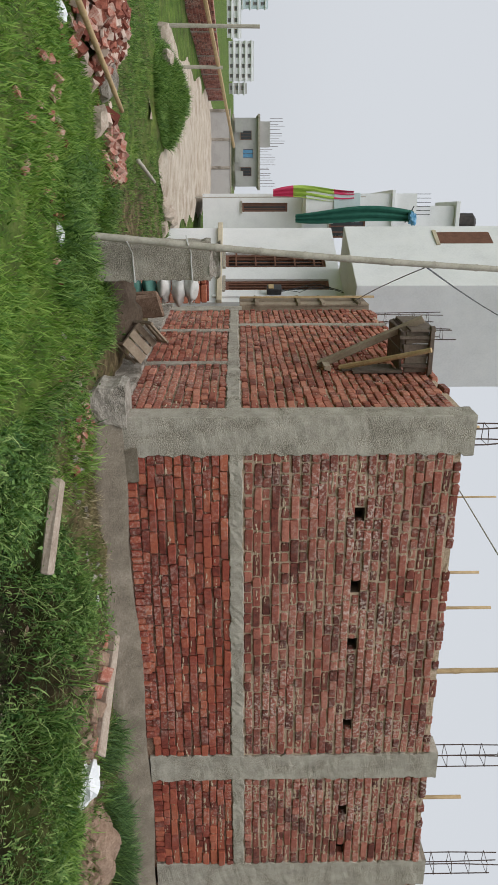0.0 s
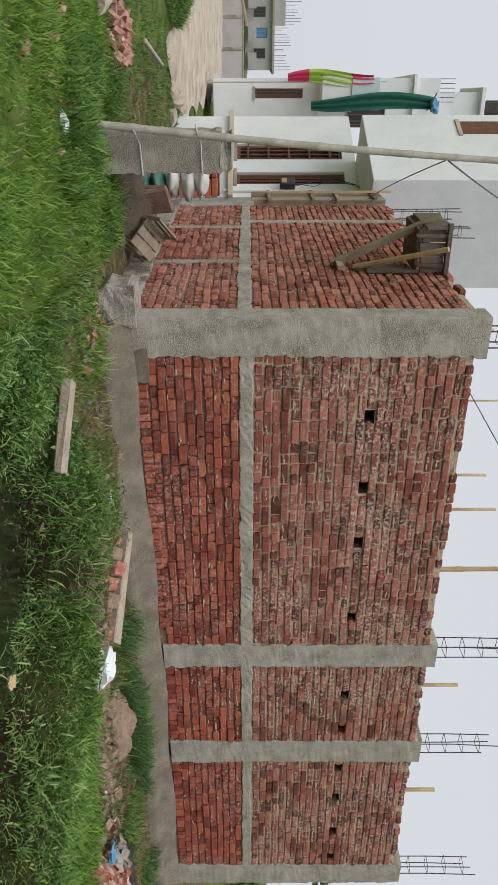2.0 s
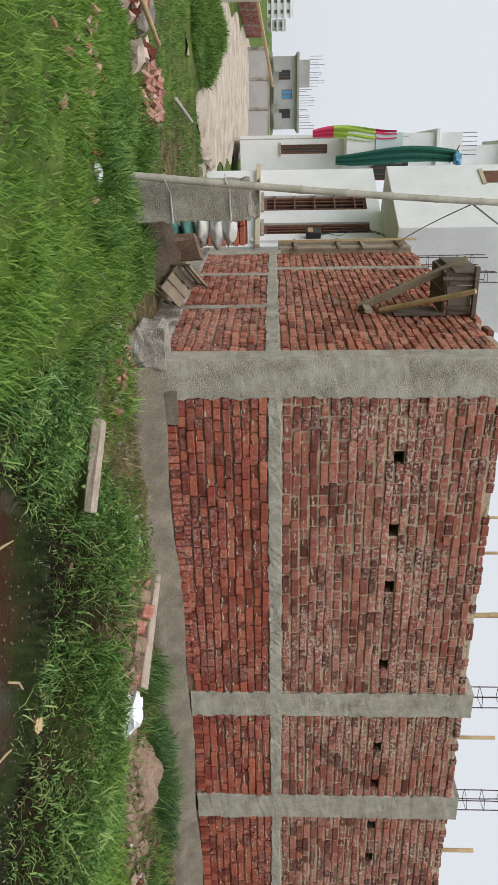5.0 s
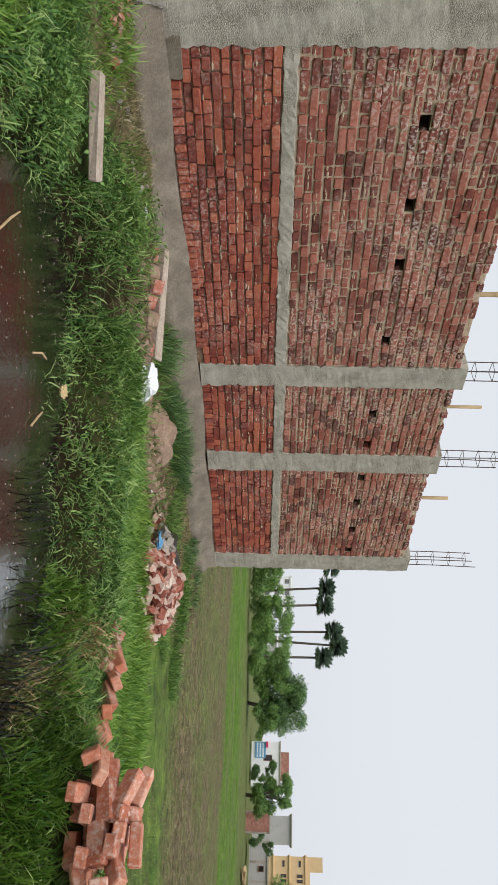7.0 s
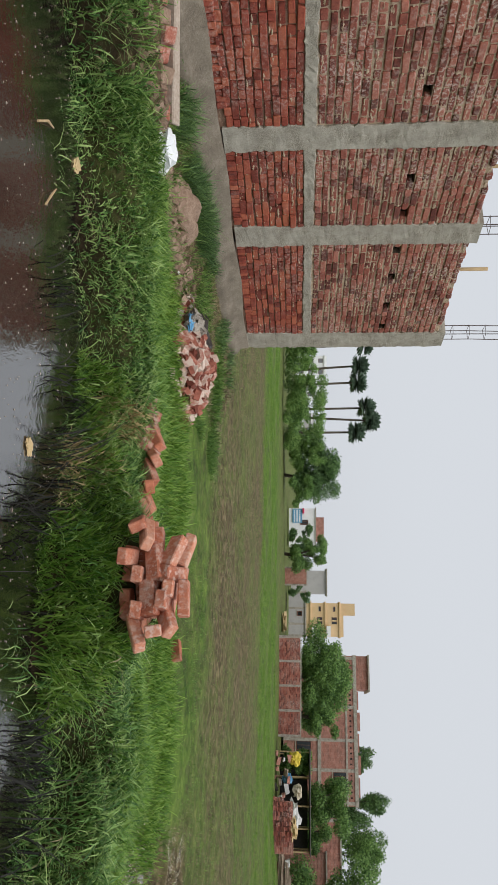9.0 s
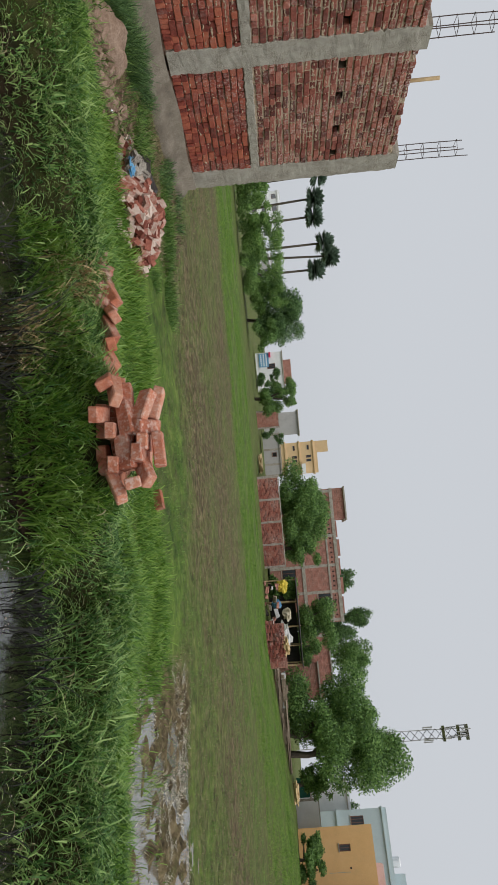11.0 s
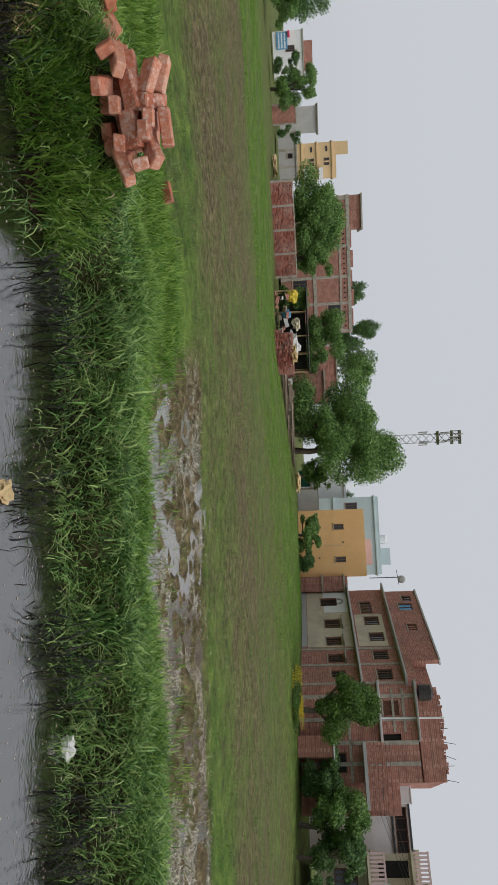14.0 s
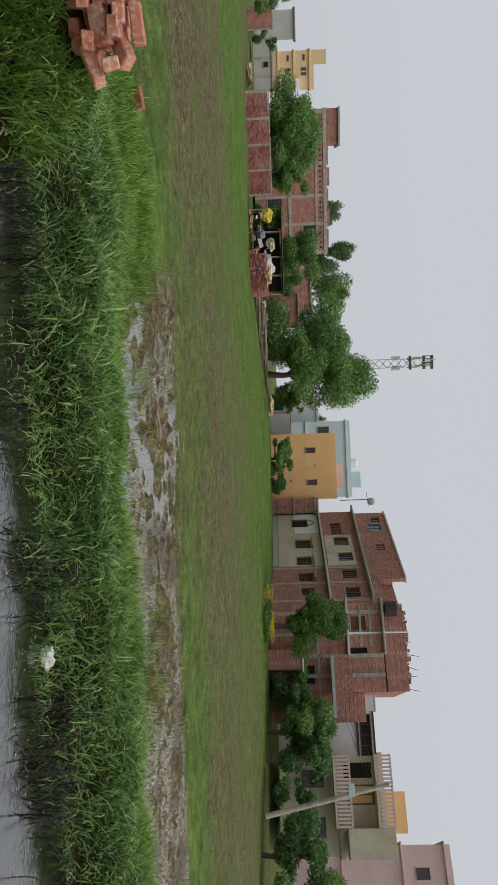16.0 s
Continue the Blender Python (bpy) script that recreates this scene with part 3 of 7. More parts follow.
def brick_verts(length, high, rng, wear=0.0028):
    """One brick: its face at y = 0, its body behind it, arrises rounded, corners knocked off."""
    cut_ = rng.uniform(0.004, 0.014, 4)
    ring = np.array([(sx * length / 2 + dx * cut_[k // 2], sz * high / 2 + dz * cut_[k // 2]) for k, (sx, sz, dx, dz) in enumerate(CORNERS)])
    ring = ring + rng.normal(0, wear, ring.shape)
    v = np.empty((NB, 3))
    tilt = rng.normal(0, 0.02, 2) * (1.0, 1.6)
    for r, (y, inset) in enumerate(((0.09, 0.0), (0.010, 0.0), (0.0, 0.0075))):
        p = ring - np.sign(ring) * inset
        v[8 * r:8 * r + 8, 0], v[8 * r:8 * r + 8, 2] = p[:, 0], p[:, 1]
        v[8 * r:8 * r + 8, 1] = y + (p @ tilt if r else 0)
    return v


def lay(u0, u1, z0, rows, rng, headers=0.4, course=COURSE, holes=(), ragged_top=0.0, joint=JOINT):
    """Bricks of a panel as (u, z, length, height)."""
    out = []

    def put(a, b, zz, high):
        if b - a > 0.035:
            out.append(((a + b) / 2, zz, b - a, high))
    for r in range(rows):
        z = z0 + (r + 0.5) * course
        u, first = u0, True
        head_row = (r % 2 == 0)
        while u < u1 - 0.03:
            is_head = head_row if rng.random() > headers * 0.25 else not head_row
            ln = (0.120 if is_head else 0.240) * rng.uniform(0.94, 1.06)
            if first:
                ln, first = ln * rng.uniform(0.45, 1.0), False
            if u + ln > u1 - 0.06:
                ln = u1 - u
            c = u + ln / 2
            zz = z + 0.006 * math.sin(c * 2.1 + r) + rng.normal(0, 0.003)
            gap, high = joint * rng.uniform(0.7, 1.6), (course - 1.1 * joint) * rng.uniform(0.92, 1.06)
            a, b = c - ln / 2 + gap / 2, c + ln / 2 - gap / 2
            hit = [hu for hu, hzv in holes if abs(z - hzv) < course * 0.5 and a - 0.07 < hu < b + 0.07]
            if hit:
                put(a, min(b, hit[0] - 0.07), zz, high)
                put(max(a, hit[0] + 0.07), b, zz, high)
            elif not (ragged_top and r == rows - 1 and rng.random() < ragged_top):
                put(a, b, zz, high)
            u += ln
    return out


def soldiers(u0, u1, za, zb, rng):
    out, u = [], u0
    while u < u1 - 0.05:
        w = 0.078 * rng.uniform(0.93, 1.08)
        z = za + (zb - za) * (u - u0) / (u1 - u0)
        out.append((u + w / 2, z + 0.055, w - 0.010, 0.108))
        u += w
    return out


def joined_bricks(name, bricks, place, mat, rng, parent, label):
    vs, fs = [], []
    for k, (u, z, ln, h) in enumerate(bricks):
        v = brick_verts(ln, h, rng)
        v[:, 1] += min(rng.normal(-0.004, 0.0085), 0.006)
        a = rng.normal(0, 0.014)
        v[:, 2] += v[:, 0] * a
        vs.append(place(u + v[:, 0], v[:, 1], z + v[:, 2]))
        fs.append(TFACES + NB * k)
    ob = data_part(name, quick_mesh(name, np.concatenate(vs), np.concatenate(fs), mat), parent, label)
    return tagged(ob, kind="stuff")


BRICK_MESHES = {}


def single_bricks(bricks, frame_m, mat, rng, parent):
    """Bricks as pieces of their own that share a few meshes."""
    for u, z, ln, h in bricks:
        kind = ("soldier", 0.068, 0.108) if h > 0.1 else ("header", 0.107, BRICK_H) if ln < 0.16 else ("stretcher", 0.227, BRICK_H)
        key = (mat.name, kind[0], int(rng.integers(5)))
        if key not in BRICK_MESHES:
            BRICK_MESHES[key] = quick_mesh("brick", brick_verts(kind[1], kind[2], rng), TFACES, mat)
        ob = new("brick", BRICK_MESHES[key])
        ob.parent = parent
        ob.matrix_basis = frame_m @ pose(u, min(rng.normal(-0.004, 0.0085), 0.006), z, 0, math.degrees(rng.normal(0, 0.014)), 0) @ Matrix.Diagonal((ln / kind[1], 1, h / kind[2], 1))


def core_with_holes(u0, u1, z0, z1, depth, holes, place, parent, hw=0.072, hh=0.05, mat=None):
    """The mortar bed behind the bricks, with putlog holes that go into it."""
    us = sorted({u0, u1, *[min(max(h[0] + s * hw, u0), u1) for h in holes for s in (-1, 1)]})
    zs = sorted({z0, z1, *[h[1] + s * hh for h in holes for s in (-1, 1)]})
    bm, lining = bmesh.new(), bmesh.new()

    def quad(pts, bm=bm):
        bm.faces.new([bm.verts.new(tuple(place(*p))) for p in pts])
    for a, b in zip(us, us[1:]):
        for c, d in zip(zs, zs[1:]):
            cu, cz = (a + b) / 2, (c + d) / 2
            if any(abs(cu - h[0]) < hw and abs(cz - h[1]) < hh for h in holes):
                e = depth + 0.205
                for q in (((a, depth, c), (a, e, c), (a, e, d), (a, depth, d)), ((b, depth, c), (b, depth, d), (b, e, d), (b, e, c)),
                          ((a, depth, c), (b, depth, c), (b, e, c), (a, e, c)), ((a, depth, d), (a, e, d), (b, e, d), (b, depth, d)), ((a, e, c), (b, e, c), (b, e, d), (a, e, d))):
                    quad(q, lining)
            else:
                quad(((a, depth, c), (b, depth, c), (b, depth, d), (a, depth, d)))
    quad(((u0, 0.23, z0), (u1, 0.23, z0), (u1, 0.23, z1), (u0, 0.23, z1)))
    quad(((u0, depth, z1), (u1, depth, z1), (u1, 0.23, z1), (u0, 0.23, z1)))
    bmesh.ops.remove_doubles(bm, verts=bm.verts, dist=1e-4)
    if holes:
        # dark soil colour paints the shade inside the holes
        part("hole_lining", lining, M_SOIL, parent, "inside of the putlog holes, shade painted in dark colour")
    else:
        lining.free()
    part("mortar_bed", bm, mat or M_MORTAR, parent, "grey-brown mortar bed")


def ragged_bm(u0, u1, z0, z1, y0, y1, place, edge=0.014, step=0.045, across=False, seed=0, bulge=0.0015, sharp=False):
    """Cast concrete with uneven edges where it ran over the bricks. across: the long way is u."""
    rng = np.random.default_rng(seed + 11)
    a0, a1 = (u0, u1) if across else (z0, z1)
    b0, b1 = (z0, z1) if across else (u0, u1)
    k = max(2, int((a1 - a0) / step))
    bm = bmesh.new()
    rows = []
    wob = np.cumsum(rng.normal(0, 0.5, (2, k + 1)), axis=1)
    wob = wob - np.linspace(0, 1, k + 1) * wob[:, -1:]
    for i in range(k + 1):
        a = a0 + (a1 - a0) * i / k
        e0 = b0 + (rng.normal(0, edge * 0.6) + 0.25 * edge * wob[0, i]) * (0.12 if sharp else 1)
        e1 = b1 + rng.normal(0, edge * 0.6) + 0.25 * edge * wob[1, i]
        row = []
        for b, y in ((e0, y1), (e0, y0 + 0.006), (e0 + 0.008, y0), (e0 * 0.67 + e1 * 0.33, y0), (e0 * 0.33 + e1 * 0.67, y0), (e1 - 0.008, y0), (e1, y0 + 0.006), (e1, y1)):
            yy = y + (rng.normal(0, bulge) if y < y1 else 0)
            p = place(a, yy, b) if across else place(b, yy, a)
            row.append(bm.verts.new(tuple(p)))
        rows.append(row)
    for r, s in zip(rows, rows[1:]):
        for j in range(7):
            bm.faces.new((r[j], r[j + 1], s[j + 1], s[j]))
    bm.faces.new(rows[0][::-1])
    bm.faces.new(rows[-1])
    bmesh.ops.recalc_face_normals(bm, faces=bm.faces)
    return bm


def smears(n, area, place, rng, parent, keep=None):
    """Mortar squeezed out of the joints and smeared on the faces."""
    vs, fs = [], []
    octa = np.array([(1, 0, 0), (0, 0, 1), (-1, 0, 0), (0, 0, -1), (0, -1, 0), (0.6, 0, 0.7), (-0.6, 0, 0.7), (-0.6, 0, -0.7), (0.6, 0, -0.7)], float)
    ring = [0, 5, 1, 6, 2, 7, 3, 8]
    for _ in range(n):
        k = len(vs)
        u0, u1, z0, z1 = area[int(rng.integers(len(area)))]
        u, z = rng.uniform(u0, u1), z0 + COURSE * round(rng.uniform(0, (z1 - z0) / COURSE)) + rng.normal(0, 0.006)
        if any(abs(u - h[0]) < 0.11 and abs(z - h[1]) < 0.075 for h in HOLES):
            continue
        s = octa * (rng.uniform(0.008, 0.042), rng.uniform(0.003, 0.008), rng.uniform(0.004, 0.011))
        s = s + rng.normal(0, 0.003, s.shape) * (1, 0.2, 1)
        vs.append(place(u + s[:, 0], s[:, 1] + 0.002, z + s[:, 2]))
        fs += [(9 * k + ring[i], 9 * k + ring[(i + 1) % 8], 9 * k + 4) for i in range(8)]
    ob = data_part("mortar_smear", quick_mesh("mortar_smear", np.concatenate(vs), fs, M_MORTAR), parent, "squeezed-out mortar on the brick faces")
    tagged(ob, kind="stuff")


def place_main(u, y, z):
    return np.stack(np.broadcast_arrays(u, y, z), -1)


def place_side(u, y, z):
    return np.stack(np.broadcast_arrays(y, u, z), -1)


MAIN_BAYS = [(0.34, 3.96), (4.30, 5.62), (5.98, 8.24)]
HOLES = [(u, 2.543) for u in (0.996, 1.807, 2.503, 3.553, 4.80, 5.40, 6.14, 6.74, 7.47, 8.05)]
brng = np.random.default_rng(3)
wall_main = tagged(new("wall_south"), "unplastered red brick house wall with grey concrete frame", "wall", kind="structure")
SINGLES = []
low_rest, up_rest = [], []
for n, (u0, u1) in enumerate(MAIN_BAYS):
    zb = (0.405, 0.475, 0.475)[n]
    hs = [h for h in HOLES if u0 < h[0] < u1]
    low = lay(u0, u1, zb, int(round((1.275 - zb) / COURSE)), brng, course=(1.275 - zb) / round((1.275 - zb) / COURSE), joint=0.0095)
    sol = soldiers(u0 + (0.30 if n == 0 else 0), u1 - (0.24 if n == 0 else 0.02), (0.292, 0.37, 0.37)[n], (0.345, 0.37, 0.37)[n], brng)
    up = lay(u0, u1, 1.412, 23, brng, headers=0.42, holes=hs, ragged_top=0.12)
    if n == 0:
        SINGLES += [(b, M_BRICK_LOW) for b in low + sol if b[0] < 2.4]
        SINGLES += [(b, M_BRICK_UP) for b in up if b[0] < 1.45]
        low_rest += [b for b in low + sol if b[0] >= 2.4]
        up_rest += [b for b in up if b[0] >= 1.45]
    else:
        low_rest += low + sol
        up_rest += up
    core_with_holes(u0 - 0.05, u1 + 0.05, 0.25, 1.30, 0.022, [], place_main, wall_main, mat=M_MORTAR_D)
    core_with_holes(u0 - 0.05, u1 + 0.05, 1.38, 3.47, 0.015, hs, place_main, wall_main)
joined_bricks("brick_courses", low_rest, place_main, M_BRICK_LOW_J, brng, wall_main, "red brick courses under the concrete band")
joined_bricks("brick_courses", up_rest, place_main, M_BRICK_UP_J, brng, wall_main, "dull mortar-stained brick courses over the band")
smears(5200, [(b[0], b[1], 1.45, 3.45) for b in MAIN_BAYS], place_main, brng, wall_main)
smears(900, [(b[0], b[1], 0.5, 1.25) for b in MAIN_BAYS], place_main, brng, wall_main)
for u0, u1, z0, s in ((-0.02, 0.36, 0.30, 1), (3.95, 4.31, 0.37, 2), (5.60, 6.00, 0.37, 3), (8.22, 8.66, 0.02, 4)):
    part("column", ragged_bm(u0, u1, z0, 3.58, -0.014, 0.25, place_main, edge=0.016, seed=s, sharp=u0 < 0), M_CONC, wall_main, "grey cast concrete column")
part("band", ragged_bm(0.30, 8.30, 1.275, 1.405, -0.010, 0.22, place_main, edge=0.010, across=True, seed=9, bulge=0.003), M_CONC, wall_main, "rough grey concrete band")
# plinth: a sloping skirt of render along the foot
pb = bmesh.new()
prof = [(-0.20, -0.25), (-0.19, 0.03), (-0.15, 0.10), (-0.05, 0.16), (-0.035, 0.29), (0.0, 0.30), (0.1, 0.30), (0.1, -0.25)]
prow = []
for i in range(61):
    u = 0.02 + 8.62 * i / 60
    up_ = 0.06 * smooth_step(0.5, 4.0, u) + 0.02 * math.sin(u * 3)
    prow.append([pb.verts.new((u, y + 0.02 * noise.noise(Vector((u * 3, y * 9, z * 5))), z + (up_ if z > 0 else 0) + 0.012 * noise.noise(Vector((u * 4, z * 7, 2))))) for y, z in prof])
for a, b in zip(prow, prow[1:]):
    for j in range(len(prof) - 1):
        pb.faces.new((a[j], b[j], b[j + 1], a[j + 1]))
bmesh.ops.recalc_face_normals(pb, faces=pb.faces)
part("plinth", pb, M_PLINTH, wall_main, "sloping grey cement plinth", True)
part("footing_step", ragged_bm(0.28, 0.62, 0.12, 0.43, -0.028, 0.05, place_main, edge=0.012, seed=21), M_PLINTH, wall_main, "rough concrete step at the column's foot")
part("footing", ragged_bm(-0.30, 0.06, -0.2, 0.35, -0.06, 0.35, place_main, edge=0.03, step=0.06, seed=22, bulge=0.006), M_CONC_ROUGH, wall_main, "broken concrete footing with bare gravel")

# side wall along the plot
SIDE_BAYS_LOW, SIDE_BAYS_UP = [(0.10, 1.97), (2.08, 3.80), (3.92, 5.45)], [(0.10, 4.16), (4.30, 5.45)]
wall_side = tagged(new("wall_west"), "unplastered brick side wall of the unfinished house", "wall", kind="structure")
slow, sup = [], []
for u0, u1 in SIDE_BAYS_LOW:
    slow += lay(u0, u1, 0.28, 11, brng, course=0.0885)
    core_with_holes(u0 - 0.05, u1 + 0.05, 0.1, 1.28, 0.024, [], place_side, wall_side)
for u0, u1 in SIDE_BAYS_UP:
    hs = [h for h in ((1.9, 2.35), (2.6, 2.9)) if u0 < h[0] < u1]
    sup += lay(u0, u1, 1.395, 24, brng, headers=0.55, holes=hs, ragged_top=0.3)
    core_with_holes(u0 - 0.05, u1 + 0.05, 1.36, 3.53, 0.024, hs, place_side, wall_side)
SIDE_SINGLES = [b for b in slow if b[0] < 1.6]
joined_bricks("brick_courses", [b for b in slow if b[0] >= 1.6], place_side, M_BRICK_SIDE_J, brng, wall_side, "red brick courses under the concrete band")
joined_bricks("brick_courses", sup, place_side, M_BRICK_SIDE_J, brng, wall_side, "red brick courses with uneven joints")
smears(1300, [(0.2, 5.3, 1.45, 3.4), (0.2, 5.3, 0.4, 1.2)], place_side, brng, wall_side)
for u0, u1, z0, z1, s in ((0.012, 0.12, 0.3, 3.575, 31), (1.96, 2.09, 0.2, 1.28, 32), (3.79, 3.93, 0.2, 1.28, 33), (4.15, 4.31, 1.38, 3.55, 34), (5.42, 5.75, 0.1, 1.45, 35)):
    part("column", ragged_bm(u0, u1, z0, z1, -0.004 if s == 31 else -0.012, 0.22, place_side, edge=0.004, seed=s), M_CONC, wall_side, "grey cast concrete strip")
part("band", ragged_bm(0.10, 5.7, 1.255, 1.395, -0.012, 0.22, place_side, edge=0.010, across=True, seed=39, bulge=0.003), M_CONC, wall_side, "rough grey concrete band")
part("footing", ragged_bm(0.3, 5.8, -0.1, 0.29, -0.05, 0.2, place_side, edge=0.02, across=True, seed=38), M_CONC_ROUGH, wall_side, "rough concrete foot")
# plain walls that close the shell behind
wall_back = tagged(part("wall_north", box_bm((0.25, 5.5, -0.2), (8.6, 5.73, 3.45)), M_BRICK_FAR), "plain brick back wall of the shell", "wall", kind="structure")
wall_end = tagged(part("wall_east", box_bm((8.40, 0.25, -0.2), (8.63, 5.5, 3.45)), M_BRICK_FAR), "plain brick end wall of the shell", "wall", kind="structure")

# ---------------------------------------------------------------- things on the wall
def rebar_cage(x, y, z, high, w=0.16, bars=4, ties=3, lean=0.02, seed=0):
    rng = random.Random(seed)
    root = thing("rebar_cage", pose(x, y, z), "rusty reinforcing bars standing out of a column", "rebar", "rebar over the columns")
    tips = []
    for k in range(bars):
        bx, by = ((-1, -1), (1, -1), (1, 1), (-1, 1), (0, -1), (0, 1))[k]
        h = high * rng.uniform(0.85, 1.08)
        pts = [(bx * w / 2, by * w / 2, -0.25), (bx * w / 2, by * w / 2, h * 0.4), (bx * w / 2 + lean * rng.uniform(-1, 1), by * w / 2 + lean * rng.uniform(-1, 1), h)]
        part("bar", tube_bm(pts, [0.007] * 3, 6), M_STEEL, root)
    for k in range(ties):
        zz, h = (k + 0.6) * high / (ties + 0.4), w / 2 + 0.006
        part("tie", tube_bm([(-h, -h, zz), (h, -h, zz + 0.01), (h, h, zz), (-h, h, zz + 0.01), (-h, -h, zz)], [0.004] * 5, 5), M_STEEL, root)
    return root


rebar_cage(4.12, 0.12, 3.57, 0.95, ties=4, seed=1)
rebar_cage(5.80, 0.12, 3.57, 0.95, ties=4, seed=2)
rebar_cage(8.44, 0.12, 3.57, 1.15, ties=4, seed=3)
rebar_cage(0.22, 0.14, 3.57, 0.35, ties=1, seed=4)
rebar_cage(0.14, 4.25, 3.54, 1.0, w=0.14, ties=5, seed=5)
rebar_cage(0.16, 5.55, 3.2, 1.5, w=0.14, ties=6, seed=6)


def bamboo(name, a, b, r, mat, label, nodes=7, bow=0.0, group=""):
    """A cane with swollen nodes."""
    a, b = Vector(a), Vector(b)
    root = thing(name, Matrix.Translation(a), label, "bamboo pole", group)
    d = b - a
    side = d.cross(Vector((0, 0, 1)))
    side = side.normalized() if side.length > 1e-3 else Vector((1, 0, 0))
    pts, rr = [], []
    for k in range(nodes):
        for f, s in ((0.0, 1.0), (0.06, 1.16), (0.12, 0.98), (0.6, 0.95)):
            t = (k + f) / nodes
            pts.append(d * t + side * bow * math.sin(math.pi * t))
            rr.append(r * s * (1.05 - 0.25 * t))
    pts.append(d)
    rr.append(r * 0.8)
    part("cane", tube_bm(pts, rr, 9), mat, root, smooth=True)
    return root


for (x, z1, y, lean, th) in ((1.05, 4.05, 0.5, 0.0, 0.012), (1.9, 3.95, 0.45, 0.02, 0.02), (2.4, 4.15, 0.5, 0.0, 0.022), (3.2, 4.75, 0.4, -0.04, 0.035), (5.15, 4.1, 0.5, 0.0, 0.03), (7.05, 4.0, 0.35, 0.0, 0.035)):
    bamboo("bamboo_prop", (x, y, -0.2), (x + lean, y, z1), th, M_BAMBOO_Y, "tan bamboo prop rising behind the brick wall", 5, group="bamboo props")
bamboo("bamboo_prop", (0.55, 1.2, -0.2), (0.5, 1.1, 4.0), 0.03, M_BAMBOO_Y, "tan bamboo prop rising behind the brick wall", 5, group="bamboo props")

# shuttering for a small slab over an opening, held by two struts
shut = thing("slab_shuttering", pose(0, 1.5, 3.2), "weathered timber shuttering box on slanting struts at the wall top", "formwork")
for x0, x1, y0, y1, z0, z1 in ((-0.48, -0.34, 0.0, 0.03, 0.02, 0.27), (-0.335, -0.20, 0.0, 0.03, 0.0, 0.28), (-0.195, -0.02, 0.0, 0.03, 0.02, 0.27), (-0.51, -0.485, -0.05, 0.75, 0.05, 0.33), (-0.48, 0.05, 0.70, 0.73, 0.02, 0.27),
                               (-0.48, -0.27, 0.04, 0.69, -0.03, 0.0), (-0.26, -0.03, 0.04, 0.69, -0.03, 0.0), (-0.54, 0.10, -0.06, -0.005, 0.27, 0.32), (-0.44, -0.40, -0.035, -0.004, -0.06, 0.30), (-0.12, -0.08, -0.035, -0.004, -0.03, 0.30),
                               (-0.035, -0.008, 0.10, 0.30, -0.66, -0.06), (-0.04, -0.010, -0.02, 0.08, -0.55, 0.0)):
    part("plank", box_bm((x0, y0, z0), (x1, y1, z1), 0.004, jitter=0.006), M_WOOD_D, shut)
part("strut", box_bm((-0.035, -0.04, 0.0), (0.035, 0.04, 1.28), 0.004, jitter=0.006, m=look((-0.02, 0.36, -0.90), (-0.62, 0.16, 0.30)) @ pose(0, 0, 0, 180, 0, 0)), M_WOOD, shut, "sawn timber strut")
part("strut", tube_bm([(-0.03, 0.18, -0.67), (-0.19, -0.09, -0.24), (-0.36, -0.37, 0.21)], [0.034, 0.03, 0.028], 8), M_BAMBOO_Y, shut, "bamboo strut")
part("cleat", box_bm((-0.07, 0.10, -0.86), (-0.012, 0.46, -0.78), 0.004, jitter=0.01), M_WOOD, shut)

# column shuttering at the far end of the side wall
cs = thing("column_shuttering", pose(0.0, 6.05, 1.42), "pale board shuttering clamped round a column", "formwork")
for y0, y1, x0, x1 in ((-0.3, 0.02, -0.035, 0.0), (0.03, 0.34, -0.035, 0.0), (-0.3, -0.26, 0.0, 0.3), (0.30, 0.34, 0.0, 0.3)):
    part("board", box_bm((x0, y0, 0), (x1, y1, 2.15), 0.004, jitter=0.008), M_WOOD, cs)
for z in (0.25, 0.95, 1.35, 1.95):
    part("clamp", box_bm((-0.075, -0.36, z), (-0.035, 0.38, z + 0.06), 0.004, jitter=0.01), M_WOOD, cs)
part("rail", box_bm((-0.11, 0.05, 0.0), (-0.076, 0.11, 2.3), 0.004, jitter=0.008), M_BAMBOO_Y, cs)

# ---------------------------------------------------------------- things by the lane
post = thing("gate_post", pose(-1.28, 1.28, 0), "grey concrete post with a broken top", "post")
part("shaft", ragged_bm(-0.19, 0.19, -0.3, 1.10, -0.15, 0.17, place_main, edge=0.012, seed=51, bulge=0.001), M_CONC, post)
part("cap", ragged_bm(-0.16, 0.16, 1.09, 1.20, -0.13, 0.15, place_main, edge=0.03, step=0.03, seed=52, bulge=0.02), M_CONC_ROUGH, post, "crumbling top")
pole = bamboo("bamboo_pole", (-1.56, 0.90, -0.15), (-1.16, 1.10, 4.6), 0.037, M_BAMBOO, "tall grey bamboo pole leaning by the concrete post", 11, 0.05)
for z in (0.35, 0.93):
    part("tie_strap", tube_bm([(0.02, 0.06, z + 0.10), (0.05 + 0.04 * z, -0.045, z + 0.12), (0.20, 0.20, z + 0.13), (0.30, 0.222, z + 0.13), (0.485, 0.215, z + 0.14), (0.49, 0.55, z + 0.14)], [0.008] * 6, 6), M_SACK, pole, "pale rag tying it to the post")


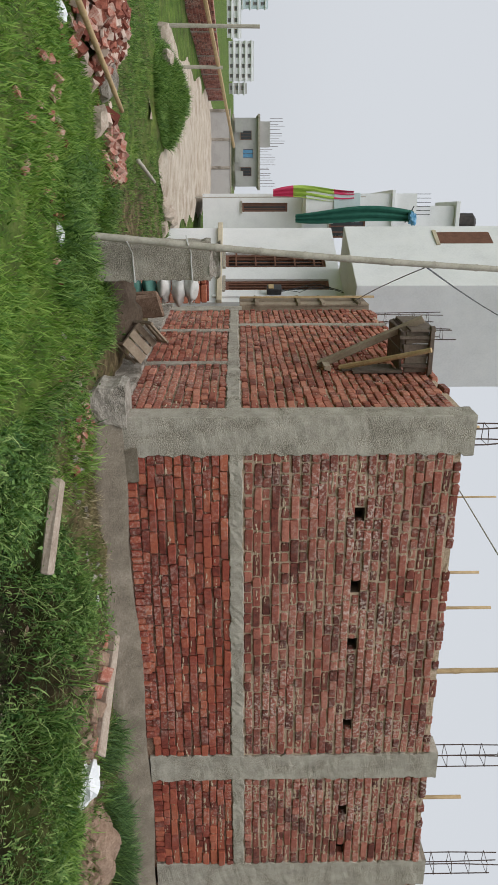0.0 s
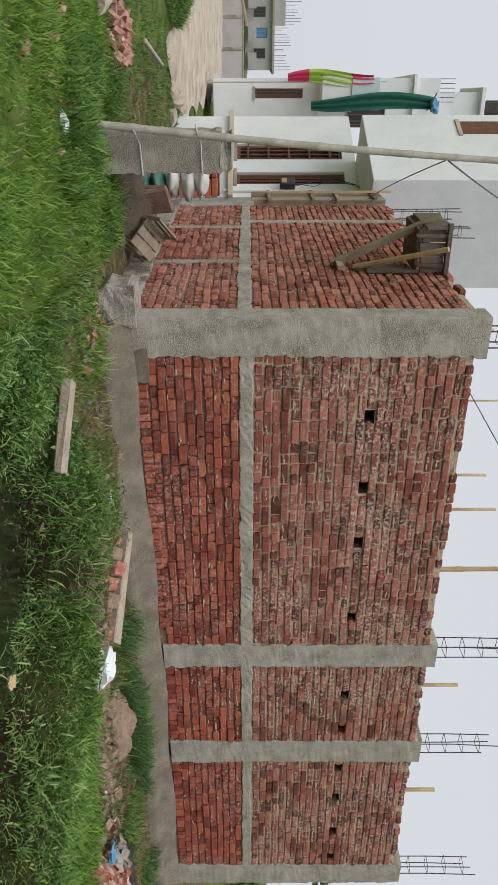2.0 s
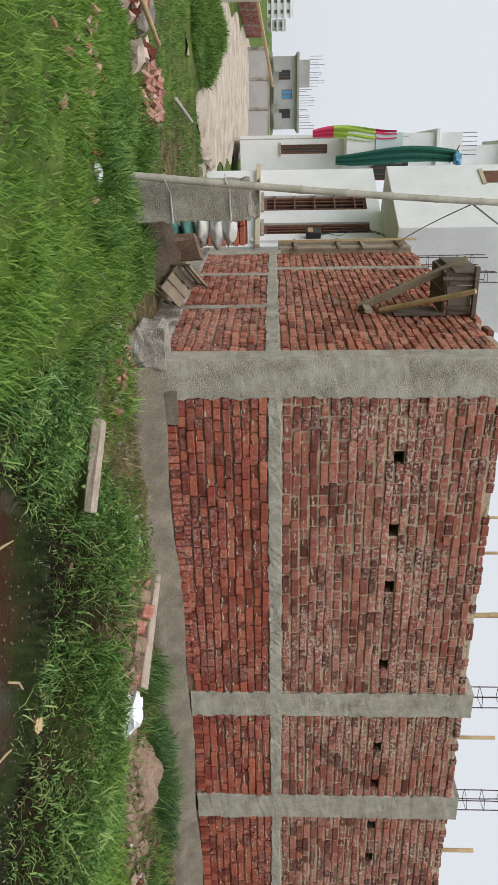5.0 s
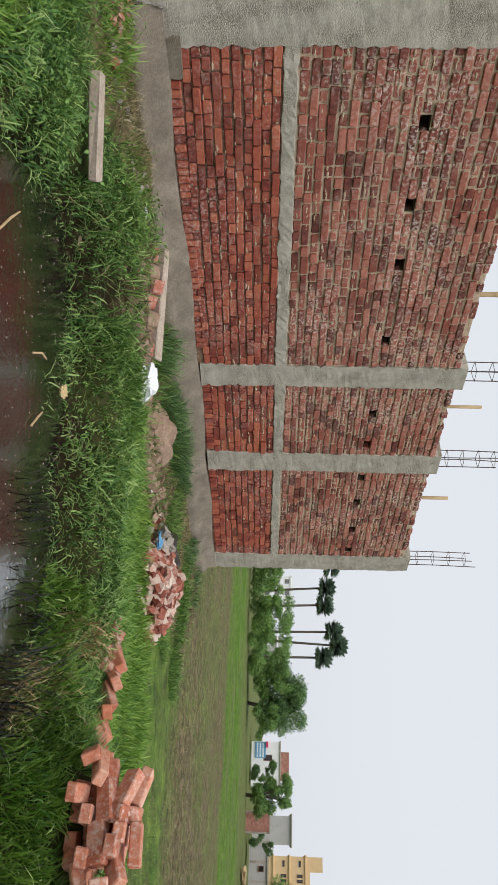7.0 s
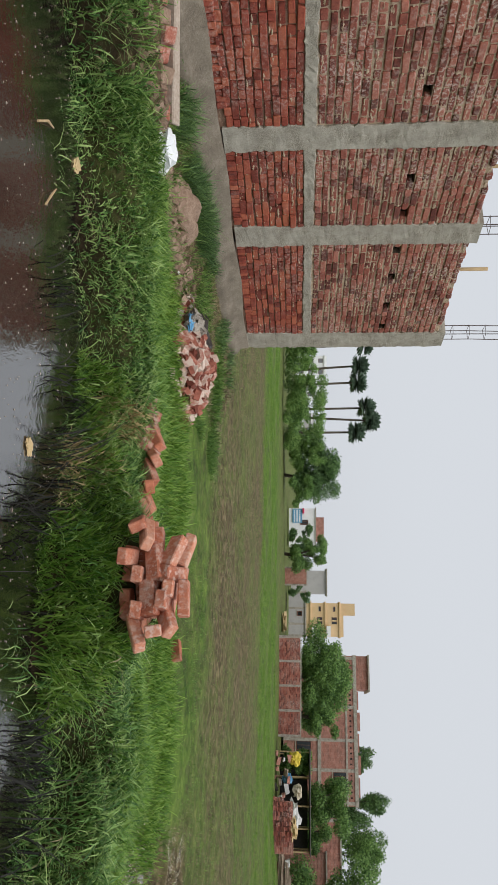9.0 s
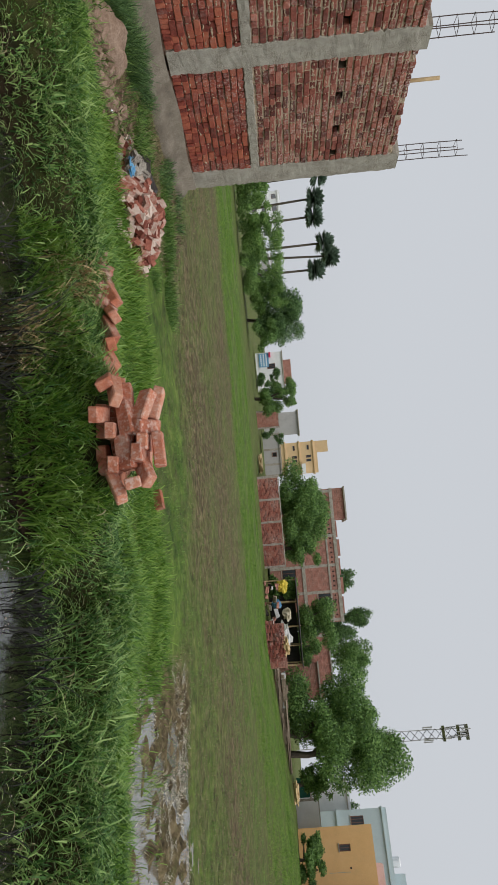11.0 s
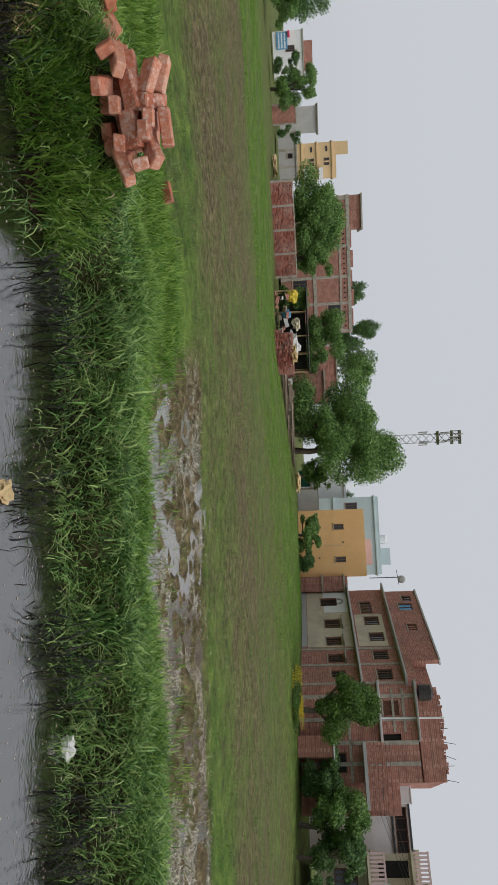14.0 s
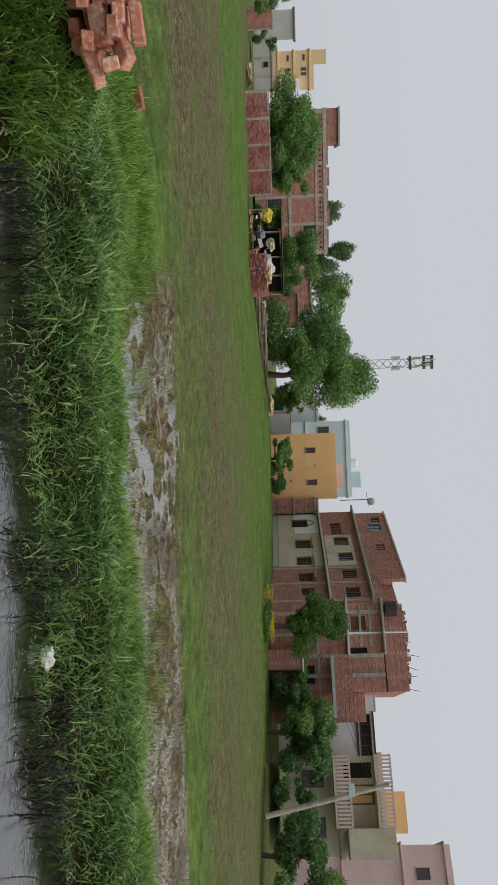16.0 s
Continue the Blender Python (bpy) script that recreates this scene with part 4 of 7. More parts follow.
def sack(x, y, z, sx, sy, sz, mat, seed, label, rz=0, ry=0):
    root = thing("sack", pose(x, y, z, 0, ry, rz), label, "sack", "stack of filled sacks")
    part("bag", lump_bm((sx, sy, sz), 0.34, 3, seed), mat, root, smooth=True)
    part("tied_end", lump_bm((sx * 0.16, sy * 0.3, sz * 0.45), 0.3, 2, seed + 5), mat, root).location = (sx * 1.02, 0, 0)
    return root


for k, (dx, dz, mat, lb) in enumerate(((0.0, 0.16, M_SACK_G, "green woven sack at the foot of the stack"), (0.02, 0.33, M_SACK_G, "green woven sack under white ones"), (-0.03, 0.50, M_SACK, "white woven sack lying in the stack"),
                                       (0.02, 0.67, M_SACK, "white woven sack with dirt stains"), (0.0, 0.83, M_SACK, "white woven sack on top of the stack"))):
    sack(-0.80 + dx, 2.55 + 0.04 * k, dz - 0.02, 0.19, 0.19, 0.085, mat, k, lb, rz=10 * k - 20, ry=3 * k - 6)
cb = thing("cement_slab", pose(-0.62, 2.22, 0.16, 6, -8, 20), "two brown set-hard cement slabs leaning on the sacks", "slab")
for k in range(2):
    part("slab", box_bm((-0.15, -0.03 + 0.09 * k, 0.0), (0.15, 0.045 + 0.09 * k, 0.34 - 0.04 * k), 0.02, jitter=0.02), M_EARTH, cb)
bs = thing("brick_stack", pose(-0.62, 3.25, 0), "neat stack of red bricks beside the sacks", "bricks")
srng = np.random.default_rng(5)
for layer in range(11):
    for k in range(4):
        ob = new("brick", BRICK_MESHES.setdefault(("stack", k), quick_mesh("brick", np.concatenate([brick_verts(0.228, 0.074, srng)]) * (1, 1.2, 1), TFACES, M_BRICK_PILE)))
        ob.parent = bs
        ob.matrix_basis = pose(-0.25 + 0.24 * (k % 2) + srng.normal(0, 0.008), -0.12 + 0.12 * (k // 2), 0.12 + 0.082 * layer, 0, 0, srng.normal(0, 1.5))
part("infill", box_bm((-0.35, -0.02, 0.0), (0.1, 0.12, 1.0), 0.004), M_BRICK_LOW, bs)

# heap of dark soil and a broken wooden chair
def mound(name, x, y, sx, sy, h, mat, label, category, seed=0, n=22):
    vs, fs = [], []
    for i in range(n + 1):
        for j in range(n + 1):
            u, v = 2 * i / n - 1, 2 * j / n - 1
            r = math.hypot(u, v)
            k = max(0.0, 1 - r * r) ** 1.3
            nz = noise.noise(Vector((u * 2.2 + seed, v * 2.2, seed))) + 0.5 * noise.noise(Vector((u * 6 + seed, v * 6, seed)))
            vs.append((u * sx, v * sy, hz(x + u * sx, y + v * sy) - 0.03 + h * k * (1 + 0.45 * nz)))
    for i in range(n):
        for j in range(n):
            a = i * (n + 1) + j
            fs.append((a, a + n + 1, a + n + 2, a + 1))
    root = thing(name, pose(x, y, 0), label, category)
    data_part("body", quick_mesh(name, vs, fs, mat, True), root)
    return root


mound("soil_heap", -0.75, 1.9, 0.7, 0.55, 0.30, M_SOIL, "heap of dark wet soil by the sacks", "soil", 3)
mound("soil_heap", 4.3, -0.86, 0.62, 0.24, 0.17, M_EARTH, "flat lump of brown dried earth along the wall", "soil", 5)
chair = thing("broken_chair", pose(-0.34, 1.75, 0.16, 38, -30, 30), "broken bare wooden chair lying tipped in the dirt", "chair")
for y0, y1 in ((-0.17, -0.06), (-0.045, 0.05), (0.075, 0.15)):
    part("seat_slat", box_bm((-0.17, y0, 0.185), (0.17, y1, 0.203), 0.004, jitter=0.006), M_WOOD, chair)
for sx in (-1, 1):
    part("seat_rail", box_bm((sx * 0.145 - 0.014, -0.16, 0.15), (sx * 0.145 + 0.014, 0.16, 0.184), 0.003, jitter=0.004), M_WOOD, chair)
    for sy in (-1, 1):
        part("leg", box_bm((sx * 0.15 - 0.016, sy * 0.15 - 0.016, -0.10), (sx * 0.15 + 0.016, sy * 0.15 + 0.016, 0.182), 0.003, jitter=0.003), M_WOOD, chair)
    part("back_post", box_bm((sx * 0.15 - 0.015, 0.155, 0.12), (sx * 0.15 + 0.015, 0.185, 0.40), 0.003, jitter=0.004), M_WOOD, chair)
for z in (0.24, 0.34):
    part("back_slat", box_bm((-0.15, 0.16, z), (0.15, 0.178, z + 0.05), 0.003, jitter=0.005), M_WOOD, chair)
part("stretcher", box_bm((-0.17, -0.19, 0.08), (0.17, -0.17, 0.11), 0.003), M_WOOD, chair)


def stone(x, y, s, seed, label, mat, name="stone", group="", zoff=0.0, cat="stone"):
    ob = part(name, lump_bm((s, s * (0.6 + 0.3 * math.sin(seed * 1.7)), s * 0.55), 0.35, 2, seed), mat)
    ob.matrix_world = pose(x, y, hz(x, y) + s * 0.2 + zoff, 10 * math.sin(seed), 8 * math.cos(seed * 2), seed * 47)
    return tagged(ob, label, cat, group)


for k, (x, y, s) in enumerate(((-4.35, 8.8, 0.32), (-4.15, 9.4, 0.3), (-4.45, 10.1, 0.35), (-4.2, 10.8, 0.33), (-4.0, 11.6, 0.34), (-1.45, 8.6, 0.22), (-1.28, 9.3, 0.3), (-1.05, 8.4, 0.18), (-1.15, 10.2, 0.25), (-3.85, 7.4, 0.22))):
    stone(x, y, s, k, "pale weathered boulder at the lane's edge", M_STONE, "boulder", "boulders by the lane")
stone(-3.05, 2.35, 0.26, 4, "lump of broken concrete with pebbles showing", M_CONC_ROUGH, "concrete_lump")
stone(-2.62, 2.0, 0.2, 7, "brown boulder sunk in the grass", M_STONE, "boulder", "boulders by the lane")
bamboo("bamboo_stick", (-3.75, 0.1, 0.02), (-2.72, 2.15, 0.16), 0.03, M_BAMBOO_Y, "tan bamboo stick lying in the grass", 6)
bamboo("bamboo_stick", (-2.25, 4.6, 0.0), (-1.95, 5.9, 0.08), 0.03, M_BAMBOO, "grey bamboo stick lying beside the lane", 4)


def rubble(name, x, y, sx, sy, h, n, s0, s1, mat, label, seed, loose=0.3):
    """A heap of broken brick: chunks as one uncountable mass, the largest as pieces."""
    rng = np.random.default_rng(seed)
    root = thing(name, pose(x, y, 0), label, "rubble heap")
    cube = np.array([(a, b, c) for a in (-1, 1) for b in (-1, 1) for c in (-1, 1)], float)
    cf = np.array([(0, 1, 3, 2), (4, 6, 7, 5), (0, 4, 5, 1), (2, 3, 7, 6), (0, 2, 6, 4), (1, 5, 7, 3)])
    vs, fs, shared = [], [], []
    for k in range(n):
        u, v = rng.normal(0, 0.42, 2)
        r2 = u * u + v * v
        top = h * max(0.0, 1 - r2) ** 1.2
        size = rng.uniform(s0, s1) * np.array([1.0, rng.uniform(0.5, 0.8), rng.uniform(0.3, 0.6)])
        m = np.array(Euler(tuple(rng.uniform(-0.9, 0.9, 2)) + (rng.uniform(0, 6.3),)).to_matrix())
        c = (cube * size / 2 + rng.normal(0, 0.055, cube.shape) * size) @ m.T
        px, py = u * sx, v * sy
        c += (px, py, hz(x + px, y + py) + top * rng.uniform(0.55, 1.0) + size[2] * 0.2)
        if len(shared) < 40 and size[0] > 0.6 * s1 and top > 0.2 * h:
            me = quick_mesh("brick_chunk", c, cf, mat)
            shared.append(data_part("brick_chunk", me, root))
        else:
            fs.append(cf + 8 * len(vs))
            vs.append(c)
    tagged(data_part("broken_brick", quick_mesh(name, np.concatenate(vs), np.concatenate(fs), mat), root, "small broken brick"), kind="stuff")
    return root


rubble("rubble_heap", -3.55, 2.0, 0.55, 1.3, 0.32, 760, 0.05, 0.155, M_RUBBLE, "long heap of broken red bricks in the grass", 21)
rubble("rubble_heap", -2.3, 2.9, 0.5, 0.7, 0.08, 60, 0.06, 0.18, M_RUBBLE, "few scattered broken bricks in the grass", 22)
rubble("rubble_heap", 5.75, -2.05, 0.75, 0.6, 0.34, 800, 0.04, 0.17, M_RUBBLE, "heap of broken bricks and plaster beside the wall", 23)
rubble("rubble_heap", 3.4, -3.95, 0.25, 0.4, 0.05, 60, 0.05, 0.13, M_RUBBLE, "half-sunk bricks trailing through the grass", 24)
rubble("rubble_heap", 1.6, -0.62, 2.6, 0.18, 0.02, 60, 0.02, 0.06, M_CONC_ROUGH, "bits of brick and mortar fallen along the wall", 25)
rubble("rubble_heap", -0.2, -0.4, 0.5, 0.35, 0.03, 36, 0.03, 0.09, M_RUBBLE, "crumbled brick round the footing", 26)
rubble("rubble_heap", -2.6, -0.2, 1.4, 1.2, 0.02, 45, 0.05, 0.11, M_RUBBLE, "stray brick bits in the lawn", 27)

rubble("clod_heap", 3.7, -1.32, 2.2, 0.36, 0.03, 420, 0.02, 0.11, M_EARTH, "clods and crumbs of dried earth along the wall", 28)
rubble("rubble_heap", 5.5, -1.75, 0.6, 0.5, 0.22, 120, 0.03, 0.13, M_CONC_ROUGH, "grey lumps of plaster among the broken bricks", 29)

# the brick pile on the bank
pile = thing("brick_pile", pose(2.52, -5.32, 0), "untidy pile of new orange-red bricks on the grassy bank", "bricks")
prng = np.random.default_rng(12)


def whole_brick(parent, m):
    key = ("whole", int(prng.integers(6)))
    if key not in BRICK_MESHES:
        bm = box_bm((-0.114, -0.054, -0.037), (0.114, 0.054, 0.037), 0.008, jitter=0.004)
        me = bpy.data.meshes.new("brick")
        bm.to_mesh(me)
        bm.free()
        me.materials.append(M_BRICK_PILE)
        BRICK_MESHES[key] = me
    ob = new("brick", BRICK_MESHES[key])
    ob.parent = parent
    ob.matrix_basis = m
    return ob


for layer in range(4):
    for i in range(2):
        for j in range(4 - layer // 2):
            whole_brick(pile, pose(0.22 + 0.13 * i + prng.normal(0, 0.012), 0.19 - 0.125 * j - 0.03 * layer + prng.normal(0, 0.01), 0.12 + 0.085 * layer, prng.normal(0, 4), prng.normal(0, 4), 90 * (layer % 2) + prng.normal(0, 7)))
for m in (pose(0.04, -0.12, 0.515, 4, 3, 92), pose(0.12, 0.20, 0.50, 6, -14, 78), pose(0.02, 0.17, 0.43, 62, -16, 72), pose(0.04, 0.03, 0.44, 8, -24, 8), pose(0.0, 0.09, 0.32, 58, 10, 80), pose(-0.05, 0.12, 0.15, 4, -6, 12),
          pose(0.03, -0.07, 0.42, 3, 2, 4), pose(0.02, -0.155, 0.395, 2, -4, -6), pose(0.0, -0.13, 0.30, 70, 8, 84), pose(0.03, -0.25, 0.415, 38, 20, 60), pose(0.02, -0.33, 0.34, 80, 8, 8), pose(0.02, -0.34, 0.23, 10, 22, 70),
          pose(0.0, 0.28, 0.25, 30, 12, 50), pose(0.03, 0.36, 0.18, 66, 10, 24), pose(0.06, -0.20, 0.22, 4, 3, 6), pose(0.06, 0.02, 0.22, 3, -3, 4), pose(0.06, 0.22, 0.32, 5, 3, 84)):
    whole_brick(pile, m)
lb = thing("loose_brick", pose(6.0, -5.35, hz(6.0, -5.35) + 0.10, 75, 10, 75), "single brick lying in the grass", "brick")
whole_brick(lb, Matrix.Identity(4))
for k, (x, y, rz) in enumerate(((3.0, -4.86, 20), (3.1, -4.72, 74), (3.2, -4.58, 60), (3.25, -4.46, 15), (3.3, -4.32, 80), (3.3, -4.18, 40), (3.35, -4.0, 70))):
    b_ = thing("loose_brick", pose(x, y, hz(x, y) + 0.10, 40 * math.sin(2 * k), 24, rz), "single brick half hidden by grass", "brick", "bricks trailing from the pile")
    whole_brick(b_, Matrix.Identity(4))

# fallen masonry, concrete stick and litter by the wall's foot
cp = thing("concrete_stick", pose(0.36, -1.42, hz(0.36, -1.42) + 0.10, 0, 4, -32), "short pale concrete stick lying on the bank", "concrete")
part("stick", box_bm((-0.36, -0.05, -0.045), (0.36, 0.05, 0.045), 0.012, jitter=0.012), M_STONE, cp)
fm = thing("fallen_masonry", pose(2.22, -1.02, 0.10, 20, 5, -45), "fallen strip of brickwork with a plastered edge", "masonry")
part("plaster_edge", box_bm((-0.52, 0.07, -0.07), (0.52, 0.17, 0.07), 0.012, jitter=0.02), M_STONE, fm, "pale plaster edge")
for k in range(7):
    part("brick", box_bm((-0.50 + 0.145 * k, -0.10 - 0.05 * (k % 3 == 1), -0.08), (-0.365 + 0.145 * k, 0.066, 0.0 + 0.022 * (k * 2 % 5)), 0.01, jitter=0.016), M_EARTH if k % 3 == 1 else M_RUBBLE, fm)


def crumpled(name, x, y, s, mat, seed, label, cat, flat=0.5, zoff=0.0, z=None):
    bm = bmesh.new()
    bmesh.ops.create_icosphere(bm, subdivisions=3, radius=1)
    for v in bm.verts:
        k = 1 + 0.55 * noise.noise(v.co * 2.1 + Vector((seed, 0, 0))) - 0.3 * abs(noise.noise(v.co * 5 + Vector((0, seed, 0))))
        v.co = Vector((v.co.x * s * k, v.co.y * s * 0.75 * k, max(v.co.z, -0.6) * s * flat * k))
    ob = part(name, bm, mat)
    ob.matrix_world = pose(x, y, (hz(x, y) if z is None else z) + s * flat * 0.45 + zoff, 0, 0, seed * 71)
    return tagged(ob, label, cat)


crumpled("plastic_bag", 2.74, -1.52, 0.20, M_PLASTIC, 2, "crumpled white plastic bag on the rubbish strip", "bag", 0.6)
crumpled("plastic_bag", 3.55, -1.75, 0.07, M_YELLOWPL, 3, "small yellow plastic wrapper in the rubbish", "litter")
crumpled("plastic_bag", 4.55, -1.45, 0.055, M_PLASTIC, 5, "white scrap of plastic on bare earth", "litter")
crumpled("plastic_bag", 5.0, -1.7, 0.06, M_PLASTIC, 6, "white scrap of plastic by the rubble", "litter")
crumpled("plastic_bag", 1.45, -0.75, 0.045, M_PLASTIC, 7, "white scrap of plastic by the plinth", "litter")
crumpled("plastic_bag", -1.65, -0.15, 0.09, M_PLASTIC, 8, "thin clear plastic bag caught in the grass", "litter", 0.5)
crumpled("plastic_bag", -3.35, 0.55, 0.11, M_PLASTIC, 9, "crumpled white plastic bag in the lawn", "bag")
crumpled("plastic_sheet", 5.15, -1.75, 0.13, M_BLUEPL, 11, "scrap of blue plastic on the rubble", "litter", 0.3, 0.12)
crumpled("plastic_sheet", 6.0, -1.45, 0.42, M_BLACKPL, 12, "torn black plastic sheet behind the rubble", "sheet", 0.35)
crumpled("plastic_bag", 1.85, -9.29, 0.085, M_SACK, 14, "muddy white bag among the reeds", "litter", 0.5, 0.02, WATER_Z)
crumpled("plastic_bag", 1.48, -7.48, 0.09, M_STRAW, 15, "muddy wrapper floating on the water", "litter", 0.3, 0.0, WATER_Z)
crumpled("plastic_bag", 1.9, -2.5, 0.075, M_STRAW, 16, "yellowed scrap floating in the ditch", "litter", 0.2, 0.0, WATER_Z)
crumpled("plastic_bag", 1.86, -4.7, 0.06, M_STRAW, 17, "brown scrap floating in the ditch", "litter", 0.25, 0.0, WATER_Z)
for k, (x, y, l_, rz) in enumerate(((0.35, -2.6, 0.5, 70), (1.3, -2.75, 0.35, 40), (1.55, -3.1, 0.3, 60))):
    ob = part("stick", tube_bm([(-l_ / 2, 0, 0), (0, 0.02, 0.015), (l_ / 2, 0, 0)], [0.007, 0.009, 0.005], 6), M_BAMBOO_Y)
    ob.matrix_world = pose(x, y, WATER_Z + 0.012, 0, 3, rz)
    tagged(ob, "dead brown stick floating in the ditch", "stick", "sticks in the ditch")
# scum specks and scraps on the water; pale slivers also paint sky glints
frng = np.random.default_rng(31)
fv, ff = [], []
for k in range(2600):
    x, y = frng.uniform(-0.6, 2.3), frng.uniform(-10.5, -1.8)
    if float(shore_distance(x, y)) > -0.03:
        continue
    s, a = frng.uniform(0.002, 0.011) * (1.6 if frng.random() < 0.06 else 1), frng.uniform(0, 6.3)
    st = frng.uniform(0.12, 0.6)
    i0 = len(fv)
    for q in range(6):
        t = q * math.tau / 6
        px, py = s * math.cos(t) * frng.uniform(0.6, 1.3), s * st * math.sin(t)
        fv.append((x + px * math.cos(a) - py * math.sin(a), y + px * math.sin(a) + py * math.cos(a), WATER_Z + 0.003))
    fv.append((x, y, WATER_Z + 0.007))
    ff += [(i0 + q, i0 + (q + 1) % 6, i0 + 6) for q in range(6)]
tagged(new("floating_scum", quick_mesh("floating_scum", fv, ff, M_STONE)), "pale specks of scum and painted sky glints on the dark water", "scum", kind="stuff")


def cable(name, pts, r, label, sag=0.0, mat=None):
    a, b = Vector(pts[0]), Vector(pts[-1])
    out = [a.lerp(b, k / 10) - Vector((0, 0, sag * 4 * (k / 10) * (1 - k / 10))) for k in range(11)]
    return tagged(part(name, tube_bm(out, [r] * 11, 5), mat or M_DKSTEEL), label, "cable")


cable("cable", [(-1.22, 1.06, 3.25), (0.45, 7.9, 3.5)], 0.006, "thin black cable from the bamboo pole to the house", 0.12)
cable("cable", [(-1.22, 1.06, 3.27), (1.25, 9.4, 7.9)], 0.009, "black cable rising from the bamboo pole over the house", 0.1)
cable("cable", [(0.28, 7.9, 3.55), (1.02, -4.6, 3.5)], 0.006, "pale thin service cable passing the wall corner", 0.03, M_BAMBOO)

# ---------------------------------------------------------------- houses
def wall_bm(x0, x1, z0, z1, openings, thick=0.22, y=0.0):
    """A wall with openings that go through it."""
    xs = sorted({x0, x1, *[min(max(v, x0), x1) for o in openings for v in o[:2]]})
    zs = sorted({z0, z1, *[min(max(v, z0), z1) for o in openings for v in o[2:4]]})
    bm = bmesh.new()

    def quad(pts):
        bm.faces.new([bm.verts.new(p) for p in pts])
    for a, b in zip(xs, xs[1:]):
        for c, d in zip(zs, zs[1:]):
            if any(o[0] < (a + b) / 2 < o[1] and o[2] < (c + d) / 2 < o[3] for o in openings):
                continue
            for yy in (y, y + thick):
                quad(((a, yy, c), (b, yy, c), (b, yy, d), (a, yy, d)))
    for a, b, c, d in [o[:4] for o in openings]:
        for p, q in (((a, c), (b, c)), ((b, c), (b, d)), ((b, d), (a, d)), ((a, d), (a, c))):
            quad(((p[0], y, p[1]), (q[0], y, q[1]), (q[0], y + thick, q[1]), (p[0], y + thick, p[1])))
    for p, q in (((x0, z0), (x1, z0)), ((x1, z0), (x1, z1)), ((x1, z1), (x0, z1)), ((x0, z1), (x0, z0))):
        quad(((p[0], y, p[1]), (q[0], y, q[1]), (q[0], y + thick, q[1]), (p[0], y + thick, p[1])))
    bmesh.ops.remove_doubles(bm, verts=bm.verts, dist=1e-4)
    bmesh.ops.recalc_face_normals(bm, faces=bm.faces)
    return bm


def window(parent, x0, x1, z0, z1, y=0.0, frame_mat=None, bars=2, sill=True, shade=False, pane_mat=None):
    """A window in its opening: frame, pane, bars, sill and sunshade."""
    fm_ = frame_mat or M_FRAME
    w = thing("window", pose((x0 + x1) / 2, y, z0), "", "")
    for k in ("label", "category"):
        if k in w:
            del w[k]
    w.parent = parent
    hx, h, t = (x1 - x0) / 2, z1 - z0, 0.06
    bm = box_bm((-hx, 0.05, 0), (-hx + t, 0.12, h))
    box_bm((hx - t, 0.05, 0), (hx, 0.12, h), bm=bm)
    box_bm((-hx + t, 0.05, 0), (hx - t, 0.12, t), bm=bm)
    box_bm((-hx + t, 0.05, h - t), (hx - t, 0.12, h), bm=bm)
    part("frame", bm, fm_, w)
    part("pane", box_bm((-hx + t, 0.10, t), (hx - t, 0.115, h - t)), pane_mat or M_GLASS, w)
    for k in range(bars):
        xx = -hx + (k + 1) * 2 * hx / (bars + 1)
        part("bar", box_bm((xx - 0.018, 0.06, t), (xx + 0.018, 0.09, h - t)), fm_, w)
    if sill:
        part("sill", box_bm((-hx - 0.06, -0.05, -0.06), (hx + 0.06, 0.04, 0.0)), M_CONC, w)
    if shade:
        part("sunshade", box_bm((-hx - 0.15, -0.35, h + 0.10), (hx + 0.15, 0.0, h + 0.17)), M_CONC, w)
    return w


def house(name, m, w, depth, z0, storeys, mat, label, wins=(), parapet=0.0, slab=0.1, slab_out=0.12, slab_mat=None, cols=(), category="house"):
    """A box house: storeys is a list of heights; wins: (storey, x0, x1, sill, top, bars, shade, pane)."""
    root = thing(name, m, label, category)
    z = z0
    for s, h in enumerate(storeys):
        here = [(v[1], v[2], z + v[3], z + v[4]) for v in wins if v[0] == s]
        part("wall", wall_bm(-w / 2, w / 2, z, z + h - slab, here), mat, root)
        part("side_wall", box_bm((-w / 2, 0.22, z), (-w / 2 + 0.22, depth, z + h - slab)), mat, root)
        part("side_wall", box_bm((w / 2 - 0.22, 0.22, z), (w / 2, depth, z + h - slab)), mat, root)
        part("back_wall", box_bm((-w / 2 + 0.22, depth - 0.22, z), (w / 2 - 0.22, depth, z + h - slab)), mat, root)
        part("floor_slab", box_bm((-w / 2 - slab_out, -slab_out, z + h - slab), (w / 2 + slab_out, depth + slab_out, z + h)), slab_mat or M_CONC, root)
        for v in wins:
            if v[0] == s:
                window(root, v[1], v[2], z + v[3], z + v[4], bars=v[5] if len(v) > 5 else 2, shade=v[6] if len(v) > 6 else False, pane_mat=v[7] if len(v) > 7 else None)
        for cx in cols:
            part("column", box_bm((cx - 0.12, -0.025, z), (cx + 0.12, 0.1, z + h - slab - 0.004)), M_CONC, root)
        z += h
    if parapet:
        for a, b in (((-w / 2, 0, z), (w / 2, 0.12, z + parapet)), ((-w / 2, 0.12, z), (-w / 2 + 0.12, depth, z + parapet)), ((w / 2 - 0.12, 0.12, z), (w / 2, depth, z + parapet)), ((-w / 2 + 0.12, depth - 0.12, z), (w / 2 - 0.12, depth, z + parapet))):
            part("parapet", box_bm(a, b), mat, root)
    return root, z + parapet


EYE_Z = 1.28


def up(dist, el):
    return EYE_Z + dist * math.tan(radians(el))


